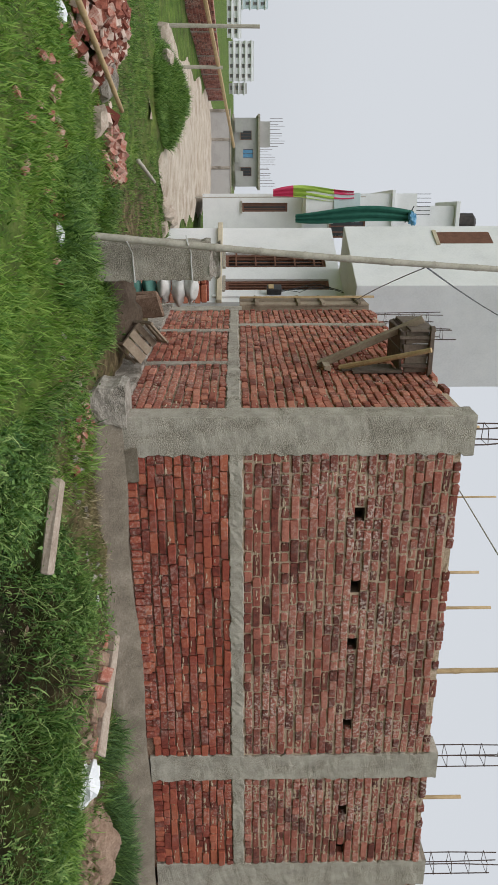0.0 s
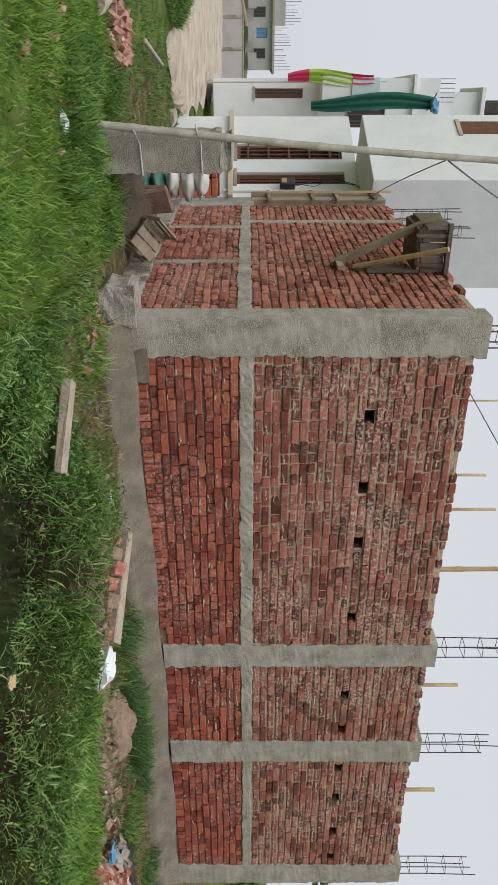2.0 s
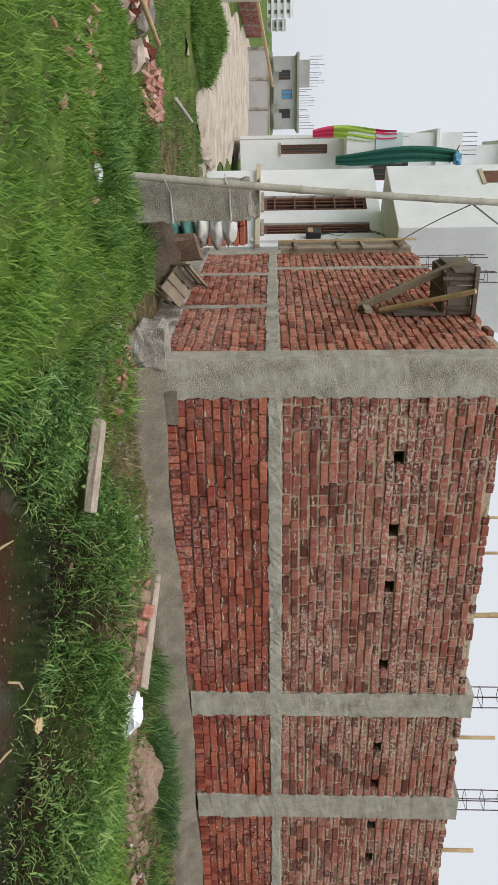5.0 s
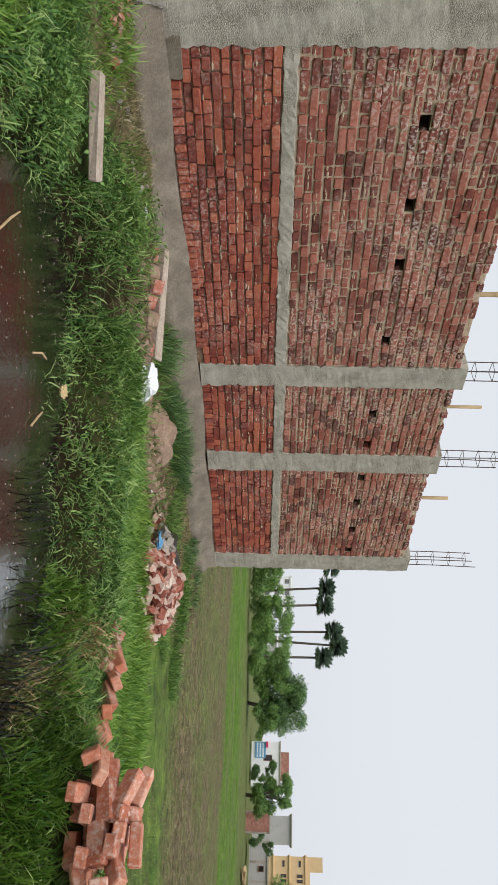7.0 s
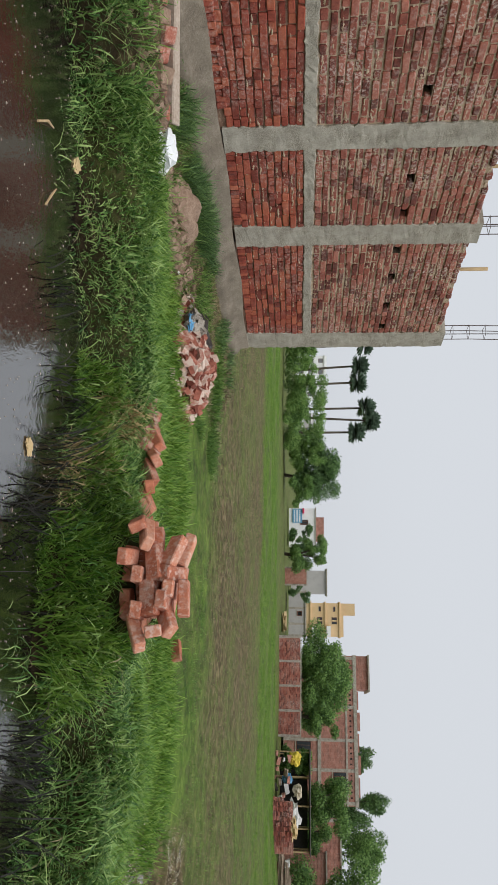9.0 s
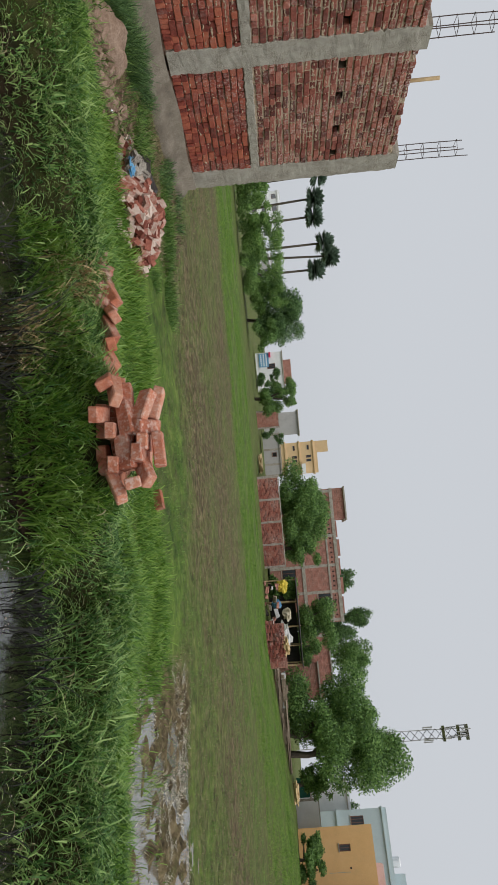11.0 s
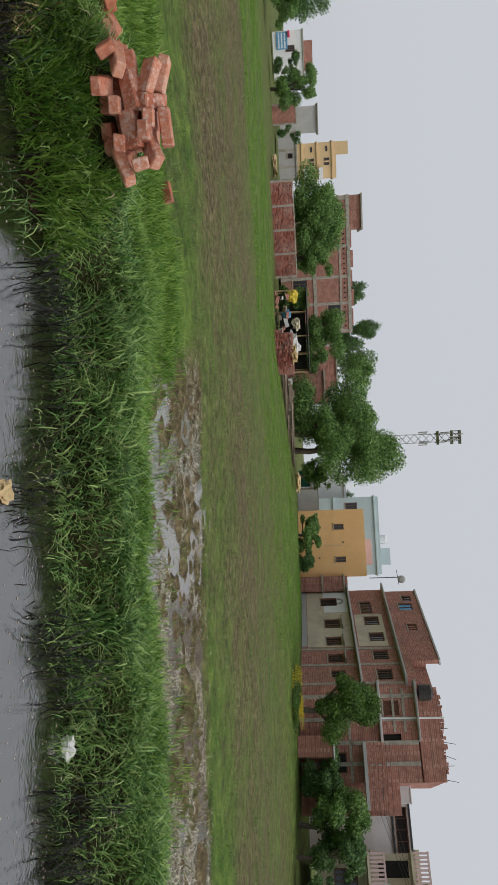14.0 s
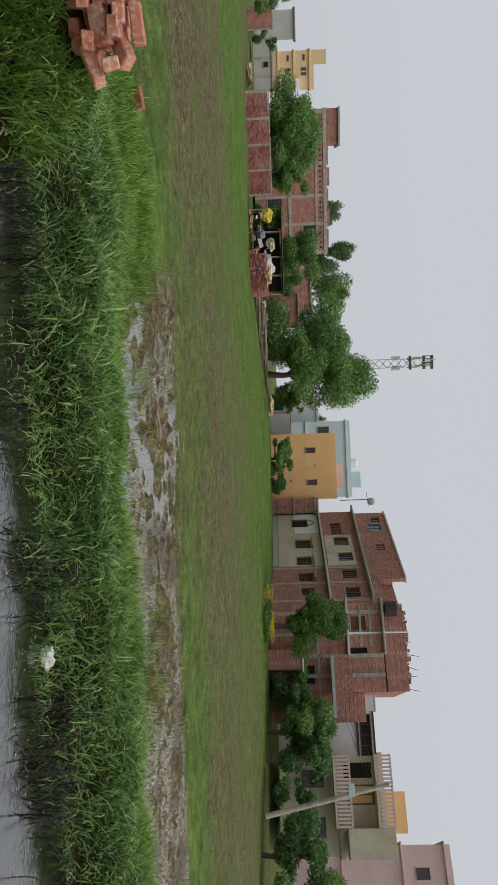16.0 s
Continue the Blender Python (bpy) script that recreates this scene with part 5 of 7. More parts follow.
def span(dist, a0, a1):
    return 2 * dist * math.tan(radians(abs(a1 - a0) / 2))


# white house beside the lane, its upper floor jutting out
wh = thing("white_house", pose(0.22, 7.65, 0, 0, 0, -65.2), "white plastered two-storey house with barred windows", "house")
part("wall", wall_bm(-2.75, 0.05, -0.3, 3.45, [(-1.72, -1.18, 1.15, 3.2), (-0.74, -0.36, 1.15, 3.2)]), M_WHITE, wh)
part("side_wall", box_bm((-0.17, 0.22, -0.3), (0.05, 1.6, 3.45)), M_WHITE, wh)
part("side_wall", box_bm((-2.75, 0.22, -0.3), (-2.53, 6, 3.45)), M_WHITE, wh)
part("upper_floor", box_bm((-1.1, -0.95, 3.452), (0.95, 1.4, 7.4), 0.01), M_WHITE, wh, "white jutting upper floor")
part("plinth_ledge", box_bm((-2.85, -0.09, 0.98), (0.1, -0.004, 1.08), 0.008), M_CREAM, wh, "cream ledge under the windows")
part("door_frame", box_bm((-0.16, -0.05, 0.9), (-0.08, -0.004, 3.3), 0.005), M_WHITE, wh)
for x0, x1 in ((-1.72, -1.18), (-0.74, -0.36)):
    window(wh, x0, x1, 1.15, 3.2, bars=3, sill=True)
for k in range(5):
    part("window_bar", box_bm((-1.70, -0.01, 1.35 + 0.4 * k), (-1.2, 0.01, 1.38 + 0.4 * k)), M_FRAME, wh)
uw = [(-0.85, -0.45)]
for x0, x1 in uw:
    part("upper_window", box_bm((x0, -0.962, 5.2), (x1, -0.952, 6.2)), M_FRAME, wh, "brown shuttered window")
    part("upper_window_frame", box_bm((x0 - 0.06, -0.975, 5.12), (x1 + 0.06, -0.953, 5.19)), M_CREAM, wh)
for k in range(22):
    part("dentil", box_bm((-1.11, -0.93, 3.55 + 0.17 * k), (-1.102, -0.86, 3.61 + 0.17 * k)), M_CREAM, wh)
mt = thing("electric_meter", pose(0.10, 7.80, 2.08, 0, 0, -65.2), "grey electric meter box with loose wires", "meter box")
part("case", box_bm((-0.09, -0.14, -0.13), (0.09, -0.01, 0.15), 0.012), M_DKSTEEL, mt)
part("cover", box_bm((-0.07, -0.155, -0.10), (0.07, -0.141, 0.0), 0.004), M_BAMBOO_Y, mt, "brown lower cover")
for k in range(4):
    part("wire", tube_bm([(-0.05 + 0.03 * k, -0.05, 0.15), (0.1 - 0.1 * k, -0.08, 0.5 + 0.1 * k), (-0.2 + 0.1 * k, -0.06, 0.9 + 0.15 * k), (0.0, -0.05, 1.3)], [0.006] * 4, 5), M_DKSTEEL, mt)

# the next house along the lane
d2 = 27.0
h2, top2 = house("white_house", site(3.25, d2, 0), span(d2, 1.75, 4.75), 6, 0.2, [3.6, 3.2], M_WHITE, "white plastered house with a balcony, farther along", [(0, -0.4, -0.1, 1.4, 3.0, 2), (1, 0.2, 0.8, 0.9, 2.2, 2)], 0.8, slab_mat=M_WHITE)
part("balcony", box_bm((-0.75, -1.1, 3.75), (0.3, -0.125, 4.7), 0.01), M_WHITE, h2, "white solid balcony")
part("balcony_slats", box_bm((-0.7, -1.14, 4.7), (0.25, -1.02, 5.6), 0.01), M_PALEBLUE, h2)
part("stair_head", box_bm((-0.3, 0.8, top2 - 0.8), (0.75, 3.4, top2 + 1.6), 0.01), M_WHITE, h2)
part("roof_slab", box_bm((-0.45, 0.6, top2 + 1.604), (0.9, 3.6, top2 + 1.75), 0.01), M_WHITE, h2)
part("water_tank", tube_bm([(0.3, 1.6, top2 + 1.75), (0.3, 1.6, top2 + 2.5), (0.3, 1.6, top2 + 2.62)], [0.35, 0.35, 0.2], 14), M_BLACKPL, h2, "black water tank")
for k in range(6):
    part("railing_bar", box_bm((-0.7 + 0.14 * k, 0.02, top2), (-0.68 + 0.14 * k, 0.04, top2 + 0.5)), M_DKSTEEL, h2)


def hanging_cloth(name, m, w, h, mats, label, seed=0):
    """A cloth gathered at the top, hanging in folds."""
    root = thing(name, m, label, "cloth")
    n = len(mats)
    for s, mat in enumerate(mats):
        vs, fs = [], []
        for i in range(13):
            for j in range(9):
                v = (s + i / 12) / n
                u = j / 8 - 0.5
                pinch = 0.35 + 0.65 * math.sin(math.pi * min(0.98, 0.15 + 0.8 * v)) ** 0.7
                vs.append((u * w * pinch + 0.08 * math.sin(v * 5 + seed), 0.10 * math.sin(u * 16 + seed + v * 2), -v * h))
                if i and j:
                    a = i * 9 + j
                    fs.append((a - 10, a - 9, a, a - 1))
        me = quick_mesh(name, vs, fs, mat, True)
        ob = data_part("cloth_panel", me, root)
    return root


hanging_cloth("hung_flag", site(1.75, 25.9, up(25.9, 9.0)), 0.42, 2.75, [M_CLOTH_R, M_CLOTH_L, M_CLOTH_L, M_CLOTH_R], "long red and lime cloth flag hanging from a pole", 1)
part("flag_pole", tube_bm([(0.12, 0.05, -5.6), (0.1, 0.05, 0.4)], [0.02, 0.018], 7), M_BAMBOO, bpy.data.objects["hung_flag"])
gc = hanging_cloth("green_awning_cloth", site(3.35, 25.6, up(25.6, 13.4))    , 0.5, 4.0, [M_CLOTH_G, M_CLOTH_G], "dark green cloth draped from the upper balcony", 3)
part("cloth_rail", tube_bm([(-0.3, 0.1, 0.02), (0.3, 1.6, 0.05)], [0.02, 0.02], 7), M_DKSTEEL, gc)
cl = crumpled("laundry", 0, 0, 0.22, M_BLUEPL, 19, "dark blue laundry heaped on the balcony rail", "laundry", 0.8)
cl.matrix_world = site(3.55, 25.5, up(25.5, 13.3))
gate = thing("lane_gate", site(3.3, 29, 0.2), "dark sheet-metal gate across the lane", "gate")
for k in range(3):
    part("leaf_panel", box_bm((-0.55 + 0.37 * k, 0, 0.1), (-0.19 + 0.37 * k, 0.05, 1.0), 0.01), M_DKSTEEL, gate)
part("top_rail", box_bm((-0.58, -0.01, 1.004), (0.58, 0.06, 1.1), 0.005), M_CONC, gate)

# ---------------------------------------------------------------- far side of the lane
def far_brick_wall(name, a, b, z0, z1, label, pillars=5, mat=None, cap=True, thick=0.15, rows=0):
    ax, ay = a
    bx, by = b
    ln = math.hypot(bx - ax, by - ay)
    root = thing(name, pose(ax, ay, 0, 0, 0, math.degrees(math.atan2(by - ay, bx - ax))), label, "wall")
    mat = mat or M_BRICK_FAR
    part("panel", box_bm((0, 0, z0 - 0.3), (ln, thick, z1)), mat, root)
    for k in range(pillars + 1):
        x = ln * k / pillars
        part("pillar", box_bm((x - 0.08, -0.04, z0 - 0.3), (x + 0.08, thick + 0.04, z1 + 0.02), 0.01), M_CONC_ROUGH, root)
    if cap:
        part("coping", box_bm((-0.1, -0.03, z1 + 0.021), (ln + 0.1, thick + 0.03, z1 + 0.09), 0.01), M_CONC, root)
    rng = np.random.default_rng(int(ln * 100))
    if rows:
        vs, fs, k = [], [], 0
        for r in range(rows):
            x, hgt = 0.15 + 0.12 * (r % 2), (z1 - z0) / rows
            while x < ln - 0.15:
                v = brick_verts(0.23, hgt - 0.018, rng)
                v[:, 0] += x + 0.115
                v[:, 1] -= 0.02 + rng.uniform(0, 0.012)
                v[:, 2] += z0 + (r + 0.5) * hgt
                vs.append(v)
                fs.append(TFACES + NB * k)
                k += 1
                x += 0.25
        tagged(data_part("brick_courses", quick_mesh(name, np.concatenate(vs), np.concatenate(fs), M_BRICK_UP_J), root, "weathered brick courses"), kind="stuff")
    return root


far_brick_wall("boundary_wall", polar(-13.5, 20.5), polar(-4.6, 44), -0.1, 0.75, "low weathered brick boundary wall beyond the lane", 6, rows=9, cap=False)
far_brick_wall("boundary_wall", polar(-3.9, 44), polar(1.9, 43), -0.1, 1.05, "low grey plastered boundary wall", 3, M_GREYP)
fence = thing("bamboo_rail", pose(0, 0, 0), "grey bamboo rail on rough posts beside the lane", "fence")
pa, pbb = polar(-11.5, 17.5), polar(-1.5, 24)
part("rail", tube_bm([(*pa, up(17.5, -1.85)), (*polar(-6, 20), up(20, -0.75)), (*pbb, up(24, 0.1))], [0.05, 0.045, 0.04], 7), M_BAMBOO_Y, fence)
for bdeg, d_, e_ in ((-9.2, 18.0, 2.0), (-6.7, 19.6, -0.6)):
    px0, py0 = polar(bdeg, d_)
    part("fence_post", tube_bm([(px0, py0, -0.3), (px0 + 0.02, py0, up(d_, e_))], [0.045, 0.04], 7), M_BAMBOO, fence)

dU = 92.0
uh, utop = house("unfinished_building", site(-1.1, dU, 0), span(dU, -3.4, 1.3), 9, -0.2, [1.5, 3.0], M_GREYP, "unfinished grey building with rebars on its roof", [(1, -2.4, -1.4, 0.7, 2.0, 2), (1, 1.6, 2.6, 0.7, 2.0, 2), (1, -0.4, 0.6, 0.4, 2.2, 1, False, M_BLUEPL)], 0.0, slab=0.25, slab_out=0.4)
for k, (x0, x1, z0) in enumerate(((-3.6, -2.2, 1.2), (2.0, 3.6, 1.2), (-1.0, 1.0, 1.2))):
    part("balcony", box_bm((x0, -1.0, utop - 2.9), (x1, -0.41, utop - 2.0)), M_GREYP, uh)
part("room", box_bm((-3.4, 0.5, utop + 0.004), (-0.6, 5, utop + 1.2)), M_GREYP, uh)
urng = random.Random(3)
for k in range(26):
    x = -3.7 + 7.4 * k / 25 + urng.uniform(-0.1, 0.1)
    zz = utop + (1.2 if x < -0.6 else 0.004)
    part("rebar", box_bm((x, 0.6, zz), (x + 0.04, 0.64, zz + urng.uniform(0.9, 1.9))), M_STEEL, uh)


def apartment(b0, b1, el, dist, mat, label, floors, ncols, base=-0.3):
    w = span(dist, b0, b1)
    h = (up(dist, el) - base) / floors
    wins = [(f, -w / 2 + w * (c + 0.25) / ncols, -w / 2 + w * (c + 0.62) / ncols, 0.35 * h, 0.78 * h, 1, False, M_PANE_HAZE) for f in range(floors) for c in range(ncols)]
    return house("apartment_building", site((b0 + b1) / 2, dist, 0), w, 12, base, [h] * floors, mat, label, wins, 0.5, slab=0.3, slab_out=0.25, slab_mat=M_WHITE)


apartment(-8.3, -5.8, 1.25, 210, M_WHITE, "distant white apartment block with balconies", 4, 4)
apartment(-11.2, -8.5, 0.35, 170, M_WHITE, "distant white low block with dark windows", 2, 4)
apartment(-12.5, -10.2, 2.2, 230, M_PALEBLUE, "distant pale blue apartment block", 5, 4)
apartment(-5.7, -5.0, 0.75, 205, M_GREYP, "distant narrow grey block", 3, 1)
apartment(60.1, 63.6, 1.9, 215, M_WHITE, "distant white block with roof rooms behind the palms", 3, 4)
apartment(64.6, 66.4, 0.95, 180, M_GREYP, "distant grey-brown block behind the trees", 2, 2)

# ---------------------------------------------------------------- across the field
dW = 54.0
far_brick_wall("boundary_wall", polar(81.9, dW), polar(88.9, dW + 1), up(dW, -1.6), up(dW, 0.02), "long red brick boundary wall with concrete posts", 4, rows=15)
dB = 63.0
wB = span(dB, 83.2, 93.4)
bb, bbt = house("brick_building", site(88.3, dB, 0), wB, 9, 0.0, [3.0, up(dB, 4.2) - 3.0], M_BRICK_FAR, "unplastered two-storey brick building with concrete frame", [(0, 1.0, 2.0, 1.0, 2.2, 2), (1, 3.2, 4.2, 0.9, 2.0, 2)], 0.0, slab=0.28, slab_out=0.06, cols=[-wB / 2 + 0.2, -3.3, -1.6, 0.9, 3.1, wB / 2 - 0.2])
part("roof_room", box_bm((-wB / 2, 0.0, bbt + 0.004), (-wB / 2 + 2.6, 4, bbt + 0.95)), M_BRICK_FAR, bb)
part("room_roof", box_bm((-wB / 2 - 0.1, -0.2, bbt + 0.955), (-wB / 2 + 2.8, 4.2, bbt + 1.08)), M_CONC, bb)
part("beam", box_bm((-wB / 2 - 0.05, -0.05, bbt - 0.95), (wB / 2, -0.005, bbt - 0.8)), M_CONC, bb)
for k in range(5):
    part("parapet", box_bm((-wB / 2 + 2.8 + 1.6 * k, 0, bbt + 0.004), (-wB / 2 + 4.2 + 1.6 * k, 0.12, bbt + 0.12 + 0.1 * (k % 2))), M_BRICK_FAR, bb)
brng2 = random.Random(8)
# vent holes as dark plates on the wall, their shade painted
for k in range(26):
    part("vent_shade", box_bm((-wB / 2 + 0.6 + 0.4 * k, -0.012, bbt - 0.62), (-wB / 2 + 0.72 + 0.4 * k, -0.003, bbt - 0.48)), M_DARK, bb)
house("brick_building", site(96.0, 61, 0), span(61, 94.3, 98), 6, 0.2, [up(61, 2.9) - 0.2], M_BRICK_FAR, "small brick house with a pale panel", [(0, -0.9, -0.1, 1.0, 2.0, 2)], 0.0, cols=[-1.8, 1.8])
house("brick_building", site(97.6, 57, 0), span(57, 96.4, 99), 5, 0.2, [up(57, 1.9) - 0.2], M_BRICK_FAR, "low brick outhouse beside the big tree", [(0, -0.5, 0.2, 0.9, 1.7, 2)], 0.25)

dY = 150.0
yh, yt = house("apartment_building", site(80.6, dY, 0), span(dY, 79.35, 81.85), 8, 0.0, [3.6, 2.9, 2.9], M_YELLOW, "ochre four-storey block with white trim", [(f, x0, x0 + 0.55, 1.2, 2.2, 1) for f in (1, 2) for x0 in (-0.5, 0.3)] + [(f, -2.6, -1.6, 1.5, 1.9, 0) for f in (1, 2)], 0.6, slab=0.25, slab_out=0.25, slab_mat=M_YELLOW)
part("stair_tower", box_bm((-3.25, 0.3, yt), (-0.9, 5, up(dY, 4.2))), M_YELLOW, yh)
for f in (0, 1):
    part("balcony", box_bm((1.2, -1.2, 6.6 + 2.9 * f - 2.9), (3.2, -0.26, 7.4 + 2.9 * f - 2.9)), M_WHITE, yh, "white balcony")
house("grey_house", site(77.8, 92, 0), span(92, 76.9, 78.7), 6, 0.2, [up(92, 2.1) - 0.2], M_GREYP, "grey plastered house with a roof ledge", [], 0.0, slab_out=0.25)
far_brick_wall("boundary_wall", polar(76.7, 72), polar(78.0, 72), up(72, -1.0), up(72, 0.5), "short brown brick wall by the field", 1)
ru, rt = house("ruined_shed", site(80.2, 78, 0), span(78, 78.45, 81.9), 4, 0.1, [up(78, 0.5) - 0.1], M_GREYP, "roofless grey brick shed with concrete posts", [(0, -0.3, 0.2, 0.9, 1.4, 0, False, M_DARK)], 0.0, slab=0.15, cols=[-2.2, -0.6, 1.0, 2.2])
sg, st_ = house("field_house", site(73.6, 84, 0), span(84, 72.1, 75.1), 5, 0.0, [up(84, 1.25) - 0.0], M_WHITE, "white-washed field house with a painted sign", [(0, -0.9, -0.3, 1.3, 2.2, 2)], 0.0)
part("roof_room", box_bm((-1.2, 0.3, st_ + 0.004), (1.6, 3, up(84, 1.85))), M_BRICK_FAR, sg)
part("sign_board", box_bm((-2.1, -0.12, 0.4), (-0.55, -0.06, 1.5)), M_BLUEPL, sg, "blue and white sign board")
srn = random.Random(4)
for r in range(3):
    for k in range(6):
        part("sign_bar", box_bm((-2.0 + 0.23 * k, -0.13, 0.55 + 0.3 * r), (-1.85 + 0.23 * k + srn.uniform(0, 0.06), -0.124, 0.7 + 0.3 * r)), M_WHITE, sg)
part("sign_roof", box_bm((-2.2, -0.3, 1.55), (-1.6, 0.0, 1.75)), M_CLOTH_R, sg, "red board")

# shelter with tarps, brick heap and clutter at the field's edge
dS = 49.0
shx = thing("shelter", site(93.0, dS, 0), "low shelter of poles and tarpaulin over dark clutter", "shed")
for x in (-2.6, -1.2, 0.4, 1.6, 2.8):
    part("pole", tube_bm([(x, 0, -0.2), (x + 0.03, 0, up(dS, 0.7))], [0.05, 0.045], 6), M_BAMBOO_Y, shx)
    part("pole", tube_bm([(x, 3, -0.2), (x + 0.03, 3, up(dS, 0.9))], [0.05, 0.045], 6), M_BAMBOO_Y, shx)
part("roof_sheet", box_bm((-2.8, -0.4, up(dS, 0.72)), (3.0, 3.2, up(dS, 0.72) + 0.07), 0.01, jitter=0.05), M_BLACKPL, shx, "dark sagging roof sheet")
part("back_screen", box_bm((-2.7, 3.05, 0.0), (2.9, 3.1, up(dS, 0.6)), jitter=0.03), M_BLACKPL, shx)
part("tarpaulin", lump_bm((0.34, 0.2, 0.27), 0.9, 3, 3), M_YELLOWPL, shx, "yellow tarpaulin bundle").location = (-2.2, -0.6, 1.0)
part("tarpaulin", lump_bm((0.36, 0.25, 0.24), 0.9, 3, 4), M_BLUEPL, shx, "blue tarpaulin bundle").location = (-1.1, -0.5, 0.55)
part("tarpaulin", lump_bm((0.75, 0.3, 0.32), 0.9, 3, 5), M_SACK, shx, "white tarpaulin bundle").location = (1.0, -0.5, 0.95)
part("tarpaulin", lump_bm((0.34, 0.3, 0.24), 0.9, 3, 6), M_CREAM, shx, "tan sacking bundle").location = (-0.4, -0.6, 1.15)
crn = random.Random(31)
for k in range(34):
    cx, cz, cs_ = crn.uniform(-2.5, 5.5), crn.uniform(0.0, 0.9), crn.uniform(0.08, 0.26)
    part("clutter", box_bm((cx - cs_, -0.9, cz - 0.3), (cx + cs_, -0.9 + cs_, cz - 0.3 + cs_), 0.01, jitter=0.08), crn.choice((M_WOOD, M_SACK, M_GREYP, M_BLACKPL, M_BRICK_FAR, M_BRICK_FAR)), shx)
for k in range(22):
    part("plank", box_bm((2.6 + 0.25 * k, -1.0 + 0.1 * (k % 3), 0.1 + 0.12 * (k % 5)), (4.4 + 0.25 * k, -0.9 + 0.1 * (k % 3), 0.2 + 0.12 * (k % 5)), 0.004, jitter=0.08), M_WOOD, shx)
hp = thing("brick_heap", site(94.8, 45.0, 0), "stacked heap of old red bricks at the field's edge", "bricks")
hrng = np.random.default_rng(15)
hv, hf = [], []
for r in range(11):
    for c in range(11):
        if abs(c - 5) > 6.4 - 0.25 * r:
            continue
        v = brick_verts(0.22, 0.085, hrng, 0.008)
        v[:, 0] += -1.35 + 0.245 * c + hrng.normal(0, 0.02)
        v[:, 1] += hrng.normal(0, 0.05) + 0.03 * r
        v[:, 2] += -0.15 + 0.1 * r
        hf.append(TFACES + NB * len(hv))
        hv.append(v)
tagged(data_part("brickwork", quick_mesh("brickwork", np.concatenate(hv), np.concatenate(hf), M_BRICK_UP_J), hp, "rows of stacked bricks"), kind="stuff")
part("heap_core", box_bm((-1.3, 0.5, -0.2), (1.3, 1.2, 0.95), jitter=0.05), M_BRICK_FAR, hp)
part("straw_top", lump_bm((0.5, 0.3, 0.16), 0.9, 3, 8), M_STRAW, hp, "straw thrown on top").location = (0.1, 0.5, 0.95)
crumpled("straw_heap", *polar(80.8, 60), 1.0, M_STRAW, 21, "long low heap of pale straw on the field", "straw", 0.22, 0.05, up(60, -1.35))
crumpled("straw_heap", *polar(105.0, 46), 0.7, M_STRAW, 22, "round pale heap of straw at the field edge", "straw", 0.28, 0.05, up(46, -0.75))

# telecom mast
mast = thing("telecom_mast", site(101.85, 150, 0), "grey lattice telecom mast crowned with antennas", "mast")
mh, mz0 = up(150, 12.0), 8.0
for sx in (-1, 1):
    for sy in (-1, 1):
        part("leg", tube_bm([(sx * 1.1, sy * 1.1, mz0 - 8), (sx * 0.75, sy * 0.75, mh)], [0.08, 0.06], 6), M_GREYP, mast)
for k in range(16):
    za, zb = mz0 + (mh - mz0) * k / 16, mz0 + (mh - mz0) * (k + 1) / 16
    for sx in (-1, 1):
        part("brace", tube_bm([(-sx * 0.95, -0.9, za), (sx * 0.85, -0.85, zb)], [0.05, 0.05], 5), M_DKSTEEL, mast)
mr = random.Random(9)
for k in range(20):
    a, zz, r = mr.uniform(0, 6.3), mh - mr.choice((0.6, 1.4, 3.0, 4.2, 7.5)), mr.uniform(0.9, 1.6)
    part("antenna", box_bm((r * math.cos(a) - 0.1, r * math.sin(a) - 0.1, zz - 0.9), (r * math.cos(a) + 0.1, r * math.sin(a) + 0.1, zz + 0.9), 0.03), M_GREYP, mast)
for zz in (mh - 1.8, mh - 4.6, mh - 0.2):
    part("platform", box_bm((-1.4, -1.4, zz), (1.4, 1.4, zz + 0.08)), M_GREYP, mast)

# teal stall, white wall, apricot house and its neighbours
tl, _ = house("stall", site(104.7, 56, 0), span(56, 104.1, 105.4), 2, 0.8, [up(56, 0.5) - 0.8], M_CLOTH_G, "small teal roadside stall", [], 0.0)
far_brick_wall("plot_wall", polar(105.5, 55), polar(107.4, 55), 0.7, up(55, 0.9), "white plastered plot wall", 1, M_WHITE)
house("grey_house", site(105.6, 66, 0), span(66, 104.4, 106.8), 5, 0.5, [up(66, 3.0) - 0.5], M_WHITE, "plain pale house behind the plot wall", [], 0.2)
dT = 52.0
wT = span(dT, 107.25, 112.45)
th, tt = house("apricot_house", site(109.85, dT, 0), wT, 7, 0.6, [up(dT, 4.42) - 0.6], M_TAN, "apricot painted blank-sided house with two small windows", [(0, -1.35, -0.95, 2.55, 3.25, 1), (0, 0.95, 1.35, 2.60, 3.30, 1)], 0.0, slab=0.02, slab_out=0.0, slab_mat=M_TAN)
# no holes cut here: dark plates paint the shade of small vents
for x, z in ((-0.1, 1.6), (-0.1, 3.7), (0.95, 2.0)):
    part("vent_shade", box_bm((x, -0.012, z), (x + 0.1, -0.003, z + 0.1)), M_DARK, th)
part("conduit", box_bm((0.15, -0.02, 2.4), (0.18, -0.004, 3.7)), M_CREAM, th)
part("roof_junk", box_bm((-0.2, 1.0, tt + 0.004), (1.6, 1.6, tt + 0.5), 0.02, jitter=0.06), M_PINK, th, "pink bedding on the roof")
